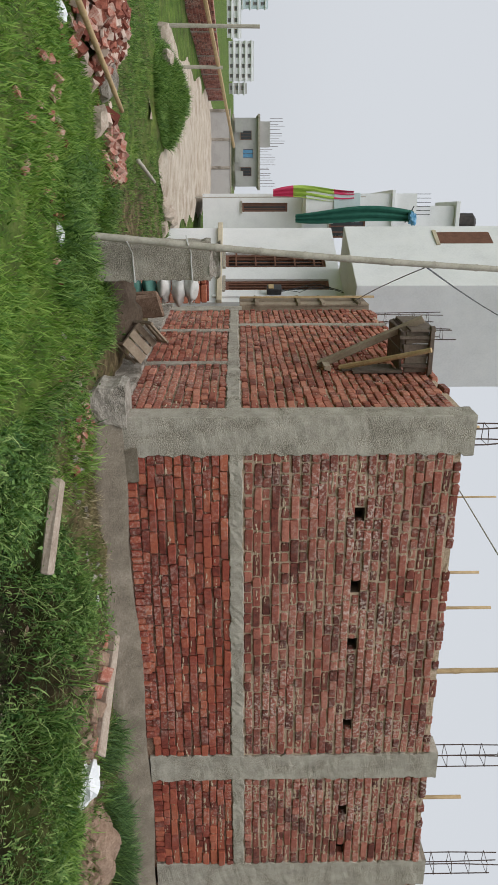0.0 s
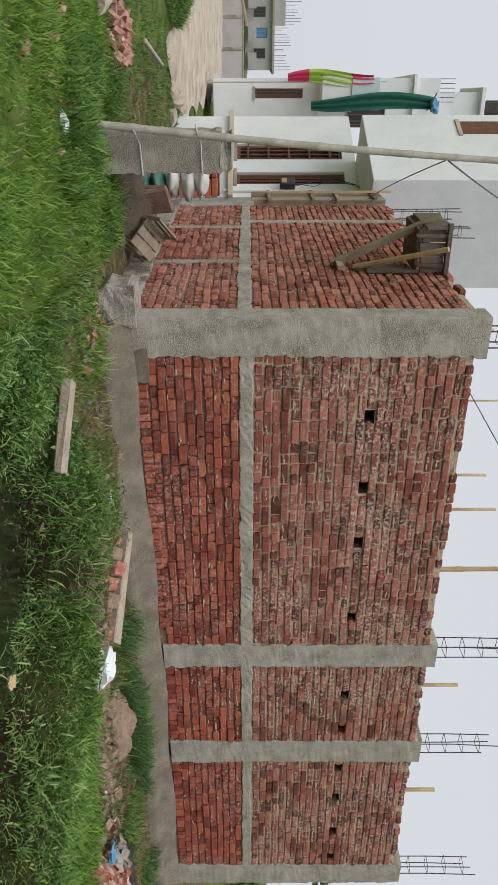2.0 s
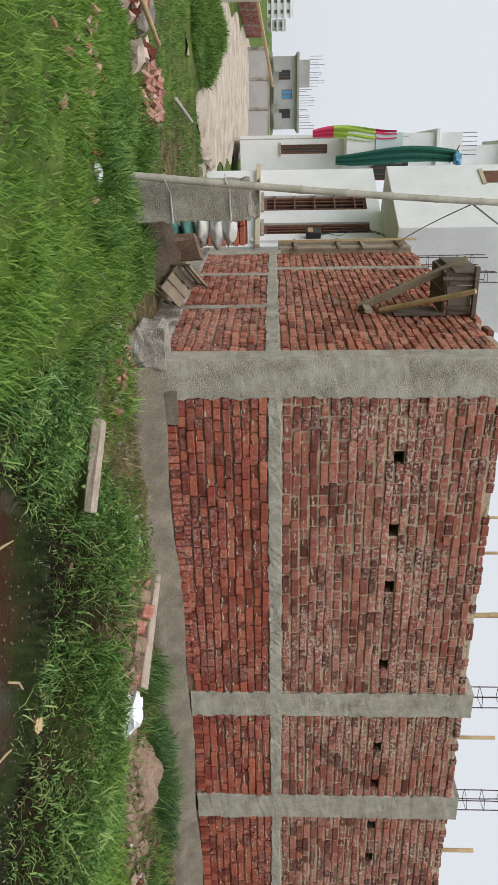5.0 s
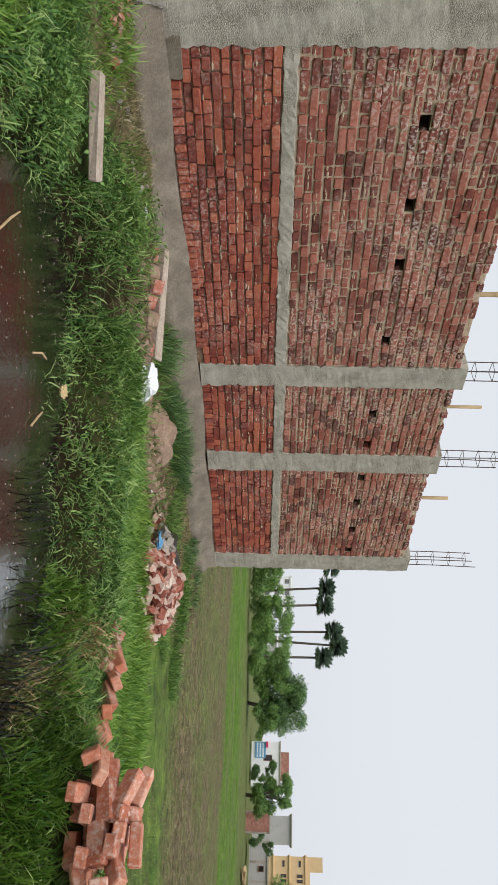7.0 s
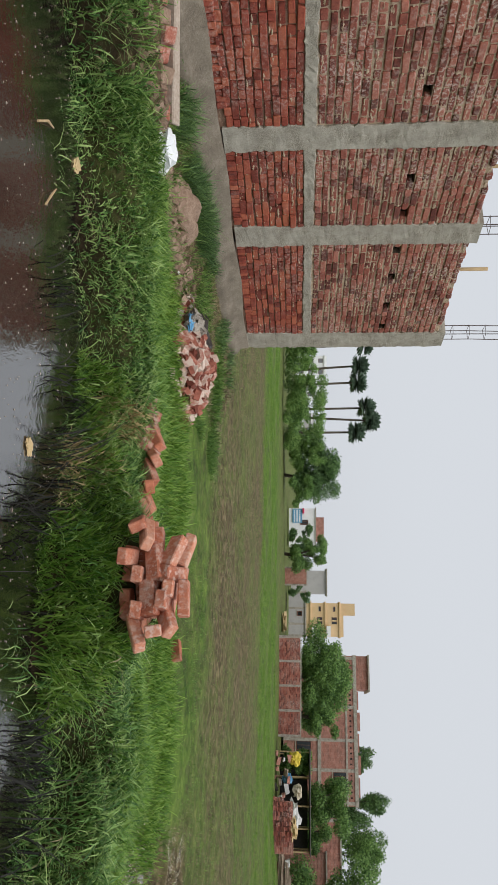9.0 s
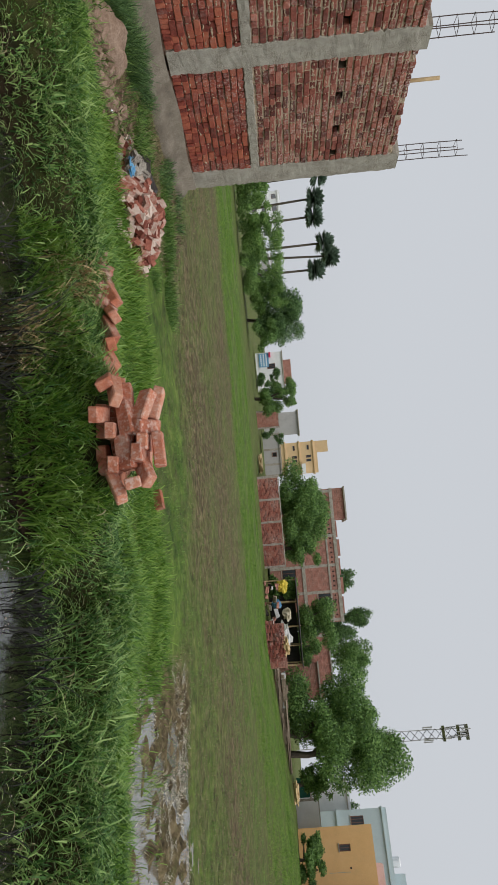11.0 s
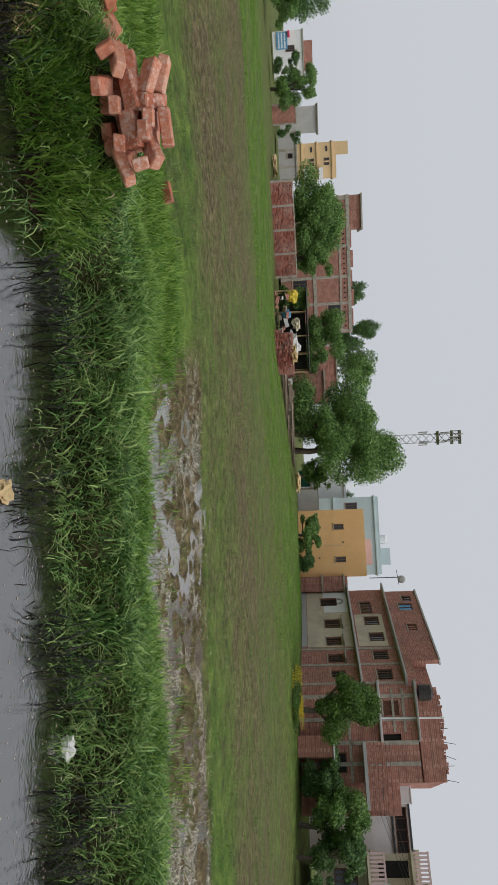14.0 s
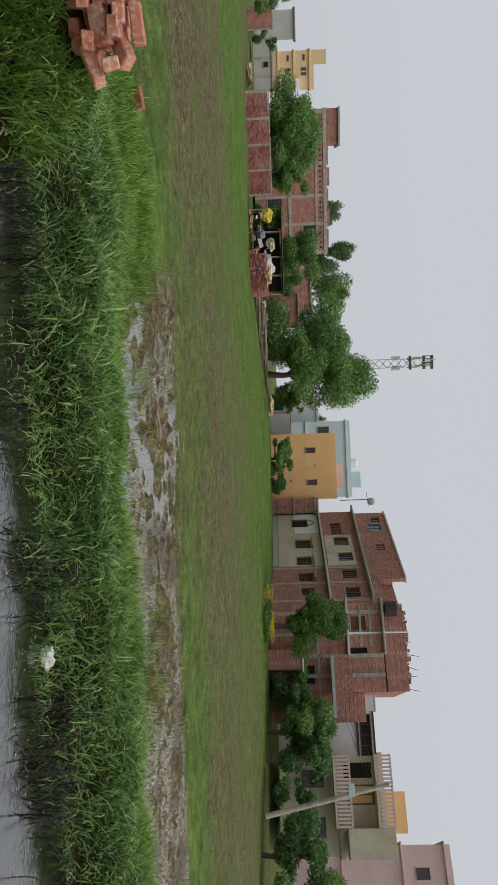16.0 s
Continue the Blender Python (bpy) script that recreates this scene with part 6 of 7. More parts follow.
bl, bt_ = house("pale_blue_house", site(109.3, 64, 0), span(64, 106.3, 112.3), 7, 0.5, [3.2, up(64, 5.3) - 3.7], M_PALEBLUE, "pale blue painted house behind", [(1, -2.9, -2.2, 1.0, 2.0, 2)], 0.3, slab_mat=M_PALEBLUE)
part("roof_room", box_bm((1.2, 1, bt_ - 0.3), (2.6, 3, bt_ + 0.9)), M_PALEBLUE, bl)
part("water_tank", tube_bm([(0.4, 1.5, bt_ - 0.3), (0.4, 1.5, bt_ + 0.6), (0.4, 1.5, bt_ + 0.7)], [0.4, 0.4, 0.25], 12), M_WHITE, bl, "white water tank")

# the long brick house: a receding wing with ledges and a taller block beside it
bh = thing("old_brick_house", pose(0, 0, 0), "old three-storey brick house with plaster patches and ledges", "house")
TURN = 0.26


class Wing:
    """A facade between two bearings, set out by bearing and elevation from the standpoint."""

    def __init__(self, b0, d0, b1, d1):
        self.a, self.b = Vector(polar(b0 + TURN, d0)), Vector(polar(b1 + TURN, d1))
        self.way = (self.b - self.a).normalized()
        self.long = (self.b - self.a).length
        self.m = pose(self.a.x, self.a.y, 0, 0, 0, math.degrees(math.atan2(self.way.y, self.way.x)))

    def u(self, bearing):
        o, d = Vector(polar(0, 0)), Vector((math.sin(radians(bearing + TURN)), math.cos(radians(bearing + TURN))))
        w, q = self.way, self.a - o
        return (q.x * d.y - q.y * d.x) / (d.x * w.y - d.y * w.x)

    def z(self, bearing, el):
        p = self.a + self.way * self.u(bearing)
        return up((p - Vector(polar(0, 0))).length, el)

    def rect(self, b0, b1, e0, e1):
        mid = (b0 + b1) / 2
        return self.u(b0), self.u(b1), self.z(mid, e0), self.z(mid, e1)

    def put(self, name, bm, mat, label=""):
        bmesh.ops.transform(bm, matrix=self.m, verts=bm.verts)
        return part(name, bm, mat, bh, label)

    def window(self, o, y=0.0, **kw):
        w = window(bh, *o, y=y, **kw)
        w.matrix_basis = self.m @ w.matrix_basis


WA, WB = Wing(113.25, 52.0, 120.35, 41.5), Wing(120.35, 41.5, 126.8, 41.0)
LA, LB = WA.long, WB.long
A1, A2, A3 = WA.z(115, 3.05), WA.z(117, 6.25), WA.z(115.5, 8.45)
B1, B2, B3 = WB.z(122, 4.75), WB.z(122, 7.42), WB.z(122, 9.0)
ground_w = [WA.rect(113.8, 114.4, 0.75, 2.0), WA.rect(115.4, 116.05, 0.98, 2.15), WA.rect(116.7, 117.35, 1.05, 2.2), WA.rect(117.95, 118.55, 1.12, 2.25), WA.rect(119.1, 119.6, 1.3, 2.4)]
first_w = [WA.rect(114.1, 115.0, 3.75, 4.6), WA.rect(115.25, 115.9, 4.0, 5.1), WA.rect(116.45, 117.1, 4.3, 5.4), WA.rect(117.75, 118.4, 4.5, 5.65), WA.rect(119.1, 119.85, 4.7, 5.85)]
top_w = [WA.rect(113.6, 114.0, 6.9, 7.6), WA.rect(114.15, 114.65, 6.65, 7.65), WA.rect(115.7, 116.2, 7.2, 7.9)]
WA.put("wall", wall_bm(0, LA, -0.2, A1 - 0.12, ground_w), M_BRICK_FAR)
WA.put("wall", wall_bm(0, LA, A1, A2 - 0.14, first_w), M_BRICK_FAR)
WA.put("wall", wall_bm(0, LA - 2.8, A2, A3, top_w, y=0.15), M_BRICK_FAR)
WA.put("wall", wall_bm(LA - 2.796, LA, A2, B3 - 0.12, [], y=0.6), M_BRICK_FAR)
WA.put("side_wall", box_bm((LA - 3.02, 0.374, A2), (LA - 2.80, 1.2, B3 - 0.12)), M_BRICK_FAR)
WA.put("side_wall", box_bm((0, 0.224, -0.2), (0.22, 6, A3 - 0.1)), M_BRICK_FAR)
WA.put("plaster_patch", wall_bm(0.25, WA.u(117.45), 1.0, A1 - 0.14, ground_w[:3], 0.03, -0.034), M_CREAM, "stained cream plaster over the ground floor")
WA.put("plaster_patch", wall_bm(0.35, WA.u(114.9), A1 - 1.75, A1 - 0.16, ground_w[:1], 0.012, -0.048), M_WHITE, "whitewashed patch round the arched niche")
WA.put("plaster_patch", wall_bm(0.2, WA.u(117.4), -0.1, 0.97, [], 0.05, -0.054), M_GREYP, "damp dark cement dado")
WA.put("plaster_patch", wall_bm(WA.u(115.1), WA.u(117.45), A1 + 0.15, A2 - 0.5, first_w[1:3], 0.03, -0.034), M_CREAM, "grey-cream plaster round two windows")
WA.put("ledge", box_bm((-0.1, -0.55, A1 - 0.118), (LA - 0.2, 0.3, A1 - 0.002), 0.02, jitter=0.02), M_GREYP, "long dark concrete ledge over the ground floor")
WA.put("ledge", box_bm((-0.1, -0.50, A2 - 0.138), (LA - 0.2, 0.5, A2 - 0.002), 0.02, jitter=0.02), M_GREYP, "long dark concrete ledge over the first floor")
WA.put("parapet_cap", box_bm((-0.05, 0.05, A3 + 0.002), (LA - 2.75, 0.45, A3 + 0.10), 0.01, jitter=0.02), M_GREYP)
WA.put("parapet", box_bm((LA * 0.45, -0.48, A2 + 0.002), (LA - 0.4, -0.38, A2 + 0.42), 0.01, jitter=0.03), M_BRICK_FAR, "low broken brick parapet on the ledge")
arch = ground_w[0]
bm = bmesh.new()
for k in range(9):
    a0, a1 = math.pi * k / 9, math.pi * (k + 1) / 9
    cx, r0, r1 = (arch[0] + arch[1]) / 2, 0.30, 0.44
    q = [(cx + r * math.cos(a), arch[3] + 0.02 + r * math.sin(a)) for a, r in ((a0, r0), (a1, r0), (a1, r1), (a0, r1))]
    vf = [[bm.verts.new((x, y, z)) for x, z in q] for y in (-0.10, -0.05)]
    bm.faces.new(vf[0])
    for i in range(4):
        bm.faces.new((vf[0][i], vf[0][(i + 1) % 4], vf[1][(i + 1) % 4], vf[1][i]))
bmesh.ops.recalc_face_normals(bm, faces=bm.faces)
WA.put("niche_arch", bm, M_GREYP, "dark stained arch over the niche")
for o in ground_w[1:4] + first_w:
    WA.window(o, bars=3, shade=o in ground_w)
WA.window(ground_w[0], bars=1, pane_mat=M_DARK)
WA.window(ground_w[4], bars=1, pane_mat=M_DARK)
WA.window(top_w[1], y=0.15, bars=1, pane_mat=M_BLUEPL)
WA.window(top_w[0], y=0.15, bars=1)
WA.window(top_w[2], y=0.15, bars=2, pane_mat=M_BRICK_FAR)
for bg in (117.6, 118.75, 120.1):
    cx = WA.u(bg)
    WA.put("column", box_bm((cx - 0.1, -0.03, -0.2), (cx + 0.1, -0.003, A1 - 0.12)), M_CONC)
    WA.put("column", box_bm((cx - 0.1, -0.03, A1), (cx + 0.1, -0.003, A2 - 0.14)), M_CONC)
# the taller block
b_first = [WB.rect(121.3, 122.35, 4.95, 6.1), WB.rect(123.6, 124.1, 4.82, 6.1)]
b_ground = [WB.rect(121.0, 121.8, 1.2, 2.4), WB.rect(124.8, 126.2, 0.9, 2.1)]
WB.put("wall", wall_bm(0, LB, -0.2, B1 - 0.14, b_ground), M_BRICK_FAR)
WB.put("wall", wall_bm(0, LB, B1, B2 - 0.12, b_first, y=0.1), M_BRICK_FAR)
WB.put("wall", wall_bm(0, LB, B2, B3, [], y=0.5), M_BRICK_FAR)
WB.put("side_wall", box_bm((LB - 0.22, 0.724, -0.2), (LB, 6, B3 - 0.1)), M_BRICK_FAR)
WB.put("back_wall", box_bm((0, 6, -0.2), (LB, 6.2, B3 - 0.1)), M_BRICK_FAR)
WB.put("roof", box_bm((0, 0.75, B3 - 0.5), (LB - 0.25, 6, B3 - 0.35)), M_CONC)
WB.put("ledge", box_bm((-0.3, -0.35, B1 - 0.138), (WB.u(124.2), 0.3, B1 - 0.002), 0.02, jitter=0.02), M_GREYP, "dark ledge under the first floor")
WB.put("ledge", box_bm((-0.3, -0.30, B2 - 0.118), (WB.u(124.1), 0.7, B2 - 0.002), 0.02, jitter=0.02), M_GREYP, "dark ledge under the roof storey")
for bg in (121.0, 122.6, 124.2, 125.6):
    cx = WB.u(bg)
    WB.put("column", box_bm((cx - 0.1, 0.06, B1), (cx + 0.1, 0.096, B2 - 0.12)), M_CONC)
    WB.put("column", box_bm((cx - 0.1, -0.03, -0.2), (cx + 0.1, -0.003, B1 - 0.14)), M_CONC)
for e0 in (5.6, 6.35):
    zz = WB.z(124, e0)
    WB.put("beam", box_bm((0.1, 0.06, zz), (WB.u(123.5), 0.097, zz + 0.12)), M_CONC)
WB.put("beam", box_bm((WB.u(124.3), 0.46, WB.z(125, 7.0)), (LB, 0.496, WB.z(125, 7.0) + 0.14)), M_CONC)
WB.put("beam", box_bm((0.1, -0.03, WB.z(123, 2.3)), (LB, -0.004, WB.z(123, 2.3) + 0.14)), M_CONC)
WB.window(b_first[0], y=0.1, bars=3, pane_mat=M_FRAME)
# near-black sheet stands for the shade in the doorway
WB.put("doorway_shade", box_bm((b_first[1][0] + 0.02, 0.26, b_first[1][2]), (b_first[1][1] - 0.02, 0.30, b_first[1][3] - 0.01)), M_DARK, "dark sheet painting the shade in the open doorway")
WB.window(b_ground[0], bars=2)
WB.window(b_ground[1], bars=0, pane_mat=M_DARK)
gu, gz = WB.u(124.3), WB.z(125.5, 3.45)
WB.put("balcony_slab", box_bm((gu, -1.0, gz - 0.16), (WB.u(128.6), -0.05, gz)), M_GREYP)
WB.put("balustrade", wall_bm(gu, WB.u(128.6), gz + 0.002, WB.z(126, 4.7), [(gu + 0.12 + 0.30 * k, gu + 0.28 + 0.30 * k, gz + 0.15 + 0.36 * r, gz + 0.36 + 0.36 * r) for k in range(9) for r in (0, 1)], 0.12, -1.0), M_BRICK_FAR, "pierced brick balustrade")
WB.put("annex_wall", wall_bm(LB + 0.02, WB.u(128.9), -0.2, WB.z(127.5, 5.7), [WB.rect(127.3, 128.1, 1.1, 2.1)], y=0.3), M_BRICK_FAR, "lower brick annex under the white tank")
# another near-black sheet, the shade in the annex opening
WB.put("doorway_shade", box_bm((WB.u(127.3), 0.45, WB.z(127.7, 1.1)), (WB.u(128.1), 0.48, WB.z(127.7, 2.1))), M_DARK)
WB.put("low_shed", wall_bm(WB.u(123.9), WB.u(125.3), -0.2, WB.z(124.6, 1.1), [], 1.4, -1.6), M_BRICK_FAR, "lean-to with a white gutter")
WB.put("gutter", box_bm((WB.u(123.8), -1.7, WB.z(124.6, 1.12)), (WB.u(125.4), -0.1, WB.z(124.6, 1.12) + 0.07)), M_WHITE)
tz = WB.z(120.8, 7.55)
WB.put("water_tank", tube_bm([(0.35, 0.0, tz), (0.35, 0.0, tz + 0.62), (0.35, 0.0, tz + 0.74)], [0.42, 0.42, 0.24], 16), M_BLACKPL, "black plastic water tank")
px_u = WB.u(122.55)
WB.put("pipe", tube_bm([(px_u, 0.0, B1), (px_u + 0.02, 0.0, B3 + 0.15)], [0.045, 0.045], 7), M_WHITE, "white drain pipe")
rr_ = random.Random(12)
for k in range(22):
    x = 0.4 + (LB - 1.0) * k / 21
    WB.put("roof_brick", box_bm((x, 0.5, B3 + 0.002), (x + rr_.uniform(0.12, 0.26), 0.72, B3 + rr_.uniform(0.05, 0.22)), 0.01, jitter=0.03), M_BRICK_FAR)
for k in range(5):
    x = LB * (0.45 + 0.13 * k)
    WB.put("rebar", tube_bm([(x, 0.6, B3 - 0.2), (x + rr_.uniform(-0.2, 0.3), 0.6, B3 + rr_.uniform(0.35, 0.7))], [0.018, 0.014], 5), M_STEEL)
sb, _ = house("brick_building", site(112.95, 51.5, 0), span(51.5, 112.35, 113.5), 5, 0.3, [1.9, 1.5], M_BRICK_FAR, "narrow brick annex against the long house", [], 0.2, slab_out=0.1)
dsh = thing("satellite_dish", site(112.6, 52.3, up(52.3, 4.6)), "small satellite dish and aerial on a roof pole", "dish")
part("mast_pole", tube_bm([(0, 0, 0), (0, 0, 2.3)], [0.03, 0.03], 6), M_DKSTEEL, dsh)
part("dish", lump_bm((0.28, 0.08, 0.28), 0.02, 2, 1), M_GREYP, dsh, smooth=True).location = (0.15, -0.1, 2.2)
part("aerial_arm", tube_bm([(-0.5, 0, 1.9), (0.5, 0, 2.0)], [0.02, 0.02], 5), M_DKSTEEL, dsh)
wtk = thing("roof_tank_box", site(127.6, 44.5, up(44.5, 4.6)), "white square water tank on a roof", "tank")
part("tank", box_bm((-0.62, 0, 0), (0.62, 1.2, 1.35), 0.02), M_WHITE, wtk)
part("outlet", box_bm((-0.95, -0.1, 0.1), (-0.6, 0.2, 0.4), 0.02), M_WHITE, wtk)
part("lid", box_bm((-0.66, -0.04, 1.354), (0.66, 1.24, 1.42), 0.01), M_WHITE, wtk)
hut, _ = house("roof_hut", site(130.0, 48, 0), span(48, 128.2, 131.5), 5, 0.6, [up(48, 5.0) - 0.6, 1.0], M_WHITE, "whitewashed house with a dark tin hut on top", [(1, -1.2, 1.2, 0.1, 0.8, 3, False, M_DARK)], 0.0, slab_mat=M_DKSTEEL)

# balconied house and pink house
dC = 40.0
ch, ct = house("balcony_house", site(134.6, dC, 0), span(dC, 131.5, 137.8), 8, 1.0, [2.75, 2.1], M_CREAM, "cream house with two slatted pink balconies", [(0, -1.6, -0.8, 0.8, 1.9, 2), (0, 0.5, 1.4, 0.8, 1.9, 2), (1, -0.9, 0.0, 0.3, 1.6, 1, False, M_TAN), (1, 1.3, 2.0, 0.4, 1.5, 2)], 0.0, slab=0.2, slab_out=0.15, slab_mat=M_CREAM)
for z0, tilt in ((3.45, 0.0), (5.45, 0.0)):
    part("balcony_floor", box_bm((-2.2, -1.3, z0 - 0.12), (1.0, -0.16, z0)), M_CREAM, ch)
    part("balcony_rail", box_bm((-2.2, -1.3, z0 + 0.62), (1.0, -1.22, z0 + 0.70)), M_PINK, ch)
    for k in range(19):
        part("slat", box_bm((-2.18 + 0.17 * k, -1.29, z0 + 0.004), (-2.08 + 0.17 * k, -1.23, z0 + 0.616)), M_PINK, ch)
part("stair_block", box_bm((1.0, -1.2, 3.9), (2.3, -0.16, 6.1), 0.01), M_CREAM, ch)
part("roof_room", box_bm((-0.6, 1.5, ct + 0.004), (1.3, 4, ct + 1.2)), M_TAN, ch)
# dark plate on the uncut wall paints a doorway's shade
part("door_shade", box_bm((-1.9, -0.02, 3.9), (-1.2, -0.004, 5.3)), M_DARK, ch)
ph, pt_ = house("pink_house", site(140.3, 56, 0), span(56, 136.9, 143.5), 8, 0.5, [4.0, 4.0, up(56, 10.2) - 8.5], M_PINK, "pale pink three-storey house with a roof ledge", [(2, -1.9, -1.2, 0.8, 1.7, 1)], 0.35, slab_out=0.2, slab_mat=M_PINK)
up_ = thing("utility_pole", site(135.3, 33, 0.6), "leaning grey concrete utility pole with wires", "pole")
part("shaft", tube_bm([(0, 0, -0.4), (-0.55, 0, 2.2), (-1.1, 0, up(33, 6.9) - 0.6)], [0.11, 0.10, 0.08], 8), M_CONC, up_)
part("bracket", box_bm((-1.15, -0.1, 3.0), (-0.65, -0.05, 3.25), 0.01), M_PALEBLUE, up_)
for k in range(4):
    part("wire", tube_bm([(-1.0, 0, 4.2 - 0.1 * k), (-4, 3, 3.9 - 0.2 * k), (-9, 9, 4.6 - 0.2 * k)], [0.008] * 3, 5), M_DKSTEEL, up_)

# ---------------------------------------------------------------- trees
def leaf_cloud(centres, n, size, rng, droop=0.3):
    """Leaves as small bent quads on the skins of several clumps."""
    c = np.array([q[:3] for q in centres])
    r = np.array([q[3:] for q in centres])
    pick = rng.choice(len(c), n, p=(r.prod(axis=1) ** 0.66) / (r.prod(axis=1) ** 0.66).sum())
    d = rng.normal(size=(n, 3))
    d /= np.linalg.norm(d, axis=1, keepdims=True)
    rad = rng.uniform(0.35, 1.12, n)[:, None] ** 0.6
    p = c[pick] + d * rad * r[pick]
    t = rng.normal(size=(n, 3))
    t[:, 2] -= droop
    t /= np.linalg.norm(t, axis=1, keepdims=True)
    b = np.cross(t, d + 0.4 * rng.normal(size=(n, 3)))
    b /= np.linalg.norm(b, axis=1, keepdims=True) + 1e-9
    s = size * rng.uniform(0.6, 1.4, n)[:, None]
    v = np.stack([p, p + 0.5 * s * t + 0.28 * s * b, p + s * t, p + 0.5 * s * t - 0.28 * s * b], 1).reshape(-1, 3)
    f = np.arange(4 * n).reshape(n, 4)
    return v, f


def tree(bearing, dist, z0, h, w, mat, label, seed, leaves=2600, leaf=0.32, trunk=0.3, clumps=11, low=0.25, name="tree", trunk_show=True):
    rng = np.random.default_rng(seed)
    root = thing(name, site(bearing, dist, z0), label, "tree" if name == "tree" else "bush")
    cs = []
    for k in range(int(clumps * 1.8)):
        a, rr, t = rng.uniform(0, 6.3), rng.uniform(0, 0.72), rng.uniform(low + 0.06, 0.90)
        env = math.sqrt(max(0.08, 1 - ((t - 0.5) / 0.62) ** 2))
        s = rng.uniform(0.10, 0.24)
        cs.append((rr * env * w / 2 * math.cos(a) * 1.25, rr * env * w / 2 * math.sin(a) * 1.25, t * h, s * w * 0.85, s * w * 0.85, s * h * 0.62))
    if trunk_show:
        tb = tube_bm([(0, 0, -0.8), (0.05 * w, 0, h * 0.2), (0.02 * w, 0.03 * w, h * 0.5)], [trunk * 0.6, trunk * 0.45, trunk * 0.2], 8)
        part("trunk", tb, M_BARK, root, smooth=True)
        for c in cs[:6]:
            part("limb", tube_bm([(0.03 * w, 0.01 * w, h * 0.25), (c[0] * 0.5, c[1] * 0.5, h * 0.25 + (c[2] - h * 0.25) * 0.55), (c[0], c[1], c[2])], [trunk * 0.28, trunk * 0.18, trunk * 0.06], 6), M_BARK, root, smooth=True)
    v, f = leaf_cloud(cs, int(leaves * 4.4), leaf * 0.44, rng)
    tagged(data_part("crown", quick_mesh("crown", v, f, mat), root), kind="stuff")
    return root


def palm(bearing, dist, top, seed):
    rng = np.random.default_rng(seed)
    root = thing("palm_tree", site(bearing, dist, 0), "tall slender palm with a round dark crown", "palm", "palms beyond the field")
    lean = rng.uniform(-0.6, 0.6)
    part("trunk", tube_bm([(lean * 1.5, 0, -0.5), (lean * 0.6, 0, top * 0.5), (0, 0, top - 1.2)], [0.24, 0.18, 0.16], 8), M_BARK, root, smooth=True)
    for k in range(46):
        az, el = rng.uniform(0, 6.3), rng.uniform(-0.9, 1.3)
        d = np.array([math.cos(az) * math.cos(el), math.sin(az) * math.cos(el), math.sin(el)])
        side = np.cross(d, (0, 0, 1.0))
        side /= np.linalg.norm(side) + 1e-6
        o = np.array([0, 0, top - 1.2])
        vs, fs, n = [o], [], 9
        reach = rng.uniform(1.6, 2.2)
        for q in range(n + 1):
            a = (q / n - 0.5) * 2.0
            tip = o + reach * (d * math.cos(a) + side * math.sin(a)) * (1.0 if q % 2 else 0.72) + (0, 0, -0.12 * abs(a))
            vs.append(tip)
        fs = [(0, q + 1, q + 2) for q in range(n)]
        data_part("frond", quick_mesh("frond", vs, fs, M_PALM), root)
    return root


for k, (b_, e_, d_) in enumerate(((59.3, 5.5, 122), (60.9, 5.1, 124), (62.2, 5.0, 120), (64.2, 5.6, 121), (65.2, 6.0, 123), (66.1, 4.9, 118))):
    palm(b_, d_, up(d_, e_), 40 + k)

hedge_r = np.random.default_rng(77)
for k in range(20):
    b_ = 54.6 + 0.68 * k
    tree(b_, 62 + hedge_r.uniform(-3, 3), -0.1, 2.2 + 0.09 * k + hedge_r.uniform(-0.3, 0.5), 3.2, M_LEAF_L if k % 3 else M_LEAF, "bright green shrub in a long hedge", 100 + k, 900, 0.3, 0.1, 7, 0.0, "bush", False)
tree(69.4, 66, 0.0, up(66, 3.5), 6.2, M_LEAF_D, "broad dark green tree at the field's end", 1, 4600, 0.4, clumps=16, low=0.02)
tree(67.6, 64, 0.0, 3.0, 3.6, M_LEAF_B, "leafy green shrub under the tree", 2, 1500, 0.3, 0.12, 8, 0.0, "bush", False)
tree(70.6, 63, 0.0, 2.8, 3.0, M_LEAF, "leafy green shrub beside the field house", 3, 1300, 0.3, 0.12, 8, 0.0, "bush", False)
tree(75.6, 70, 0.0, up(70, 2.2), 3.6, M_LEAF, "green tree beside the field house", 4, 2800, 0.34, clumps=14, low=0.02)
tree(74.3, 69, 0.0, 2.6, 2.2, M_LEAF_D, "dark shrub by the white house", 5, 900, 0.3, 0.1, 6, 0.0, "bush", False)
tree(78.6, 74, 0.2, 2.4, 1.8, M_LEAF_D, "small shrub by the ruined shed", 6, 700, 0.28, 0.1, 6, 0.0, "bush", False)
tree(84.5, 58, 0.2, up(58, 3.7), 6.6, M_LEAF, "light green spreading tree behind the boundary wall", 7, 7200, 0.36, clumps=30, low=0.25)
tree(87.4, 57, 0.2, up(57, 2.8), 4.8, M_LEAF, "light green tree behind the boundary wall", 8, 3400, 0.34, low=0.25)
tree(90.4, 50, -0.1, 2.1, 2.0, M_LEAF, "shrub growing over the wall's end", 9, 1100, 0.3, 0.1, 7, 0.0, "bush", False)
tree(93.4, 56, 0.2, up(56, 3.7), 4.0, M_LEAF, "rounded green tree behind the shelter", 10, 3200, 0.34, low=0.3)
tree(95.2, 54, 0.2, up(54, 2.3), 2.6, M_LEAF, "small green tree behind the shelter", 11, 1700, 0.32, low=0.3)
tree(93.4, 80, 0.2, up(80, 6.2), 3.6, M_LEAF_D, "tree rising behind the brick building", 12, 3600, 0.44)
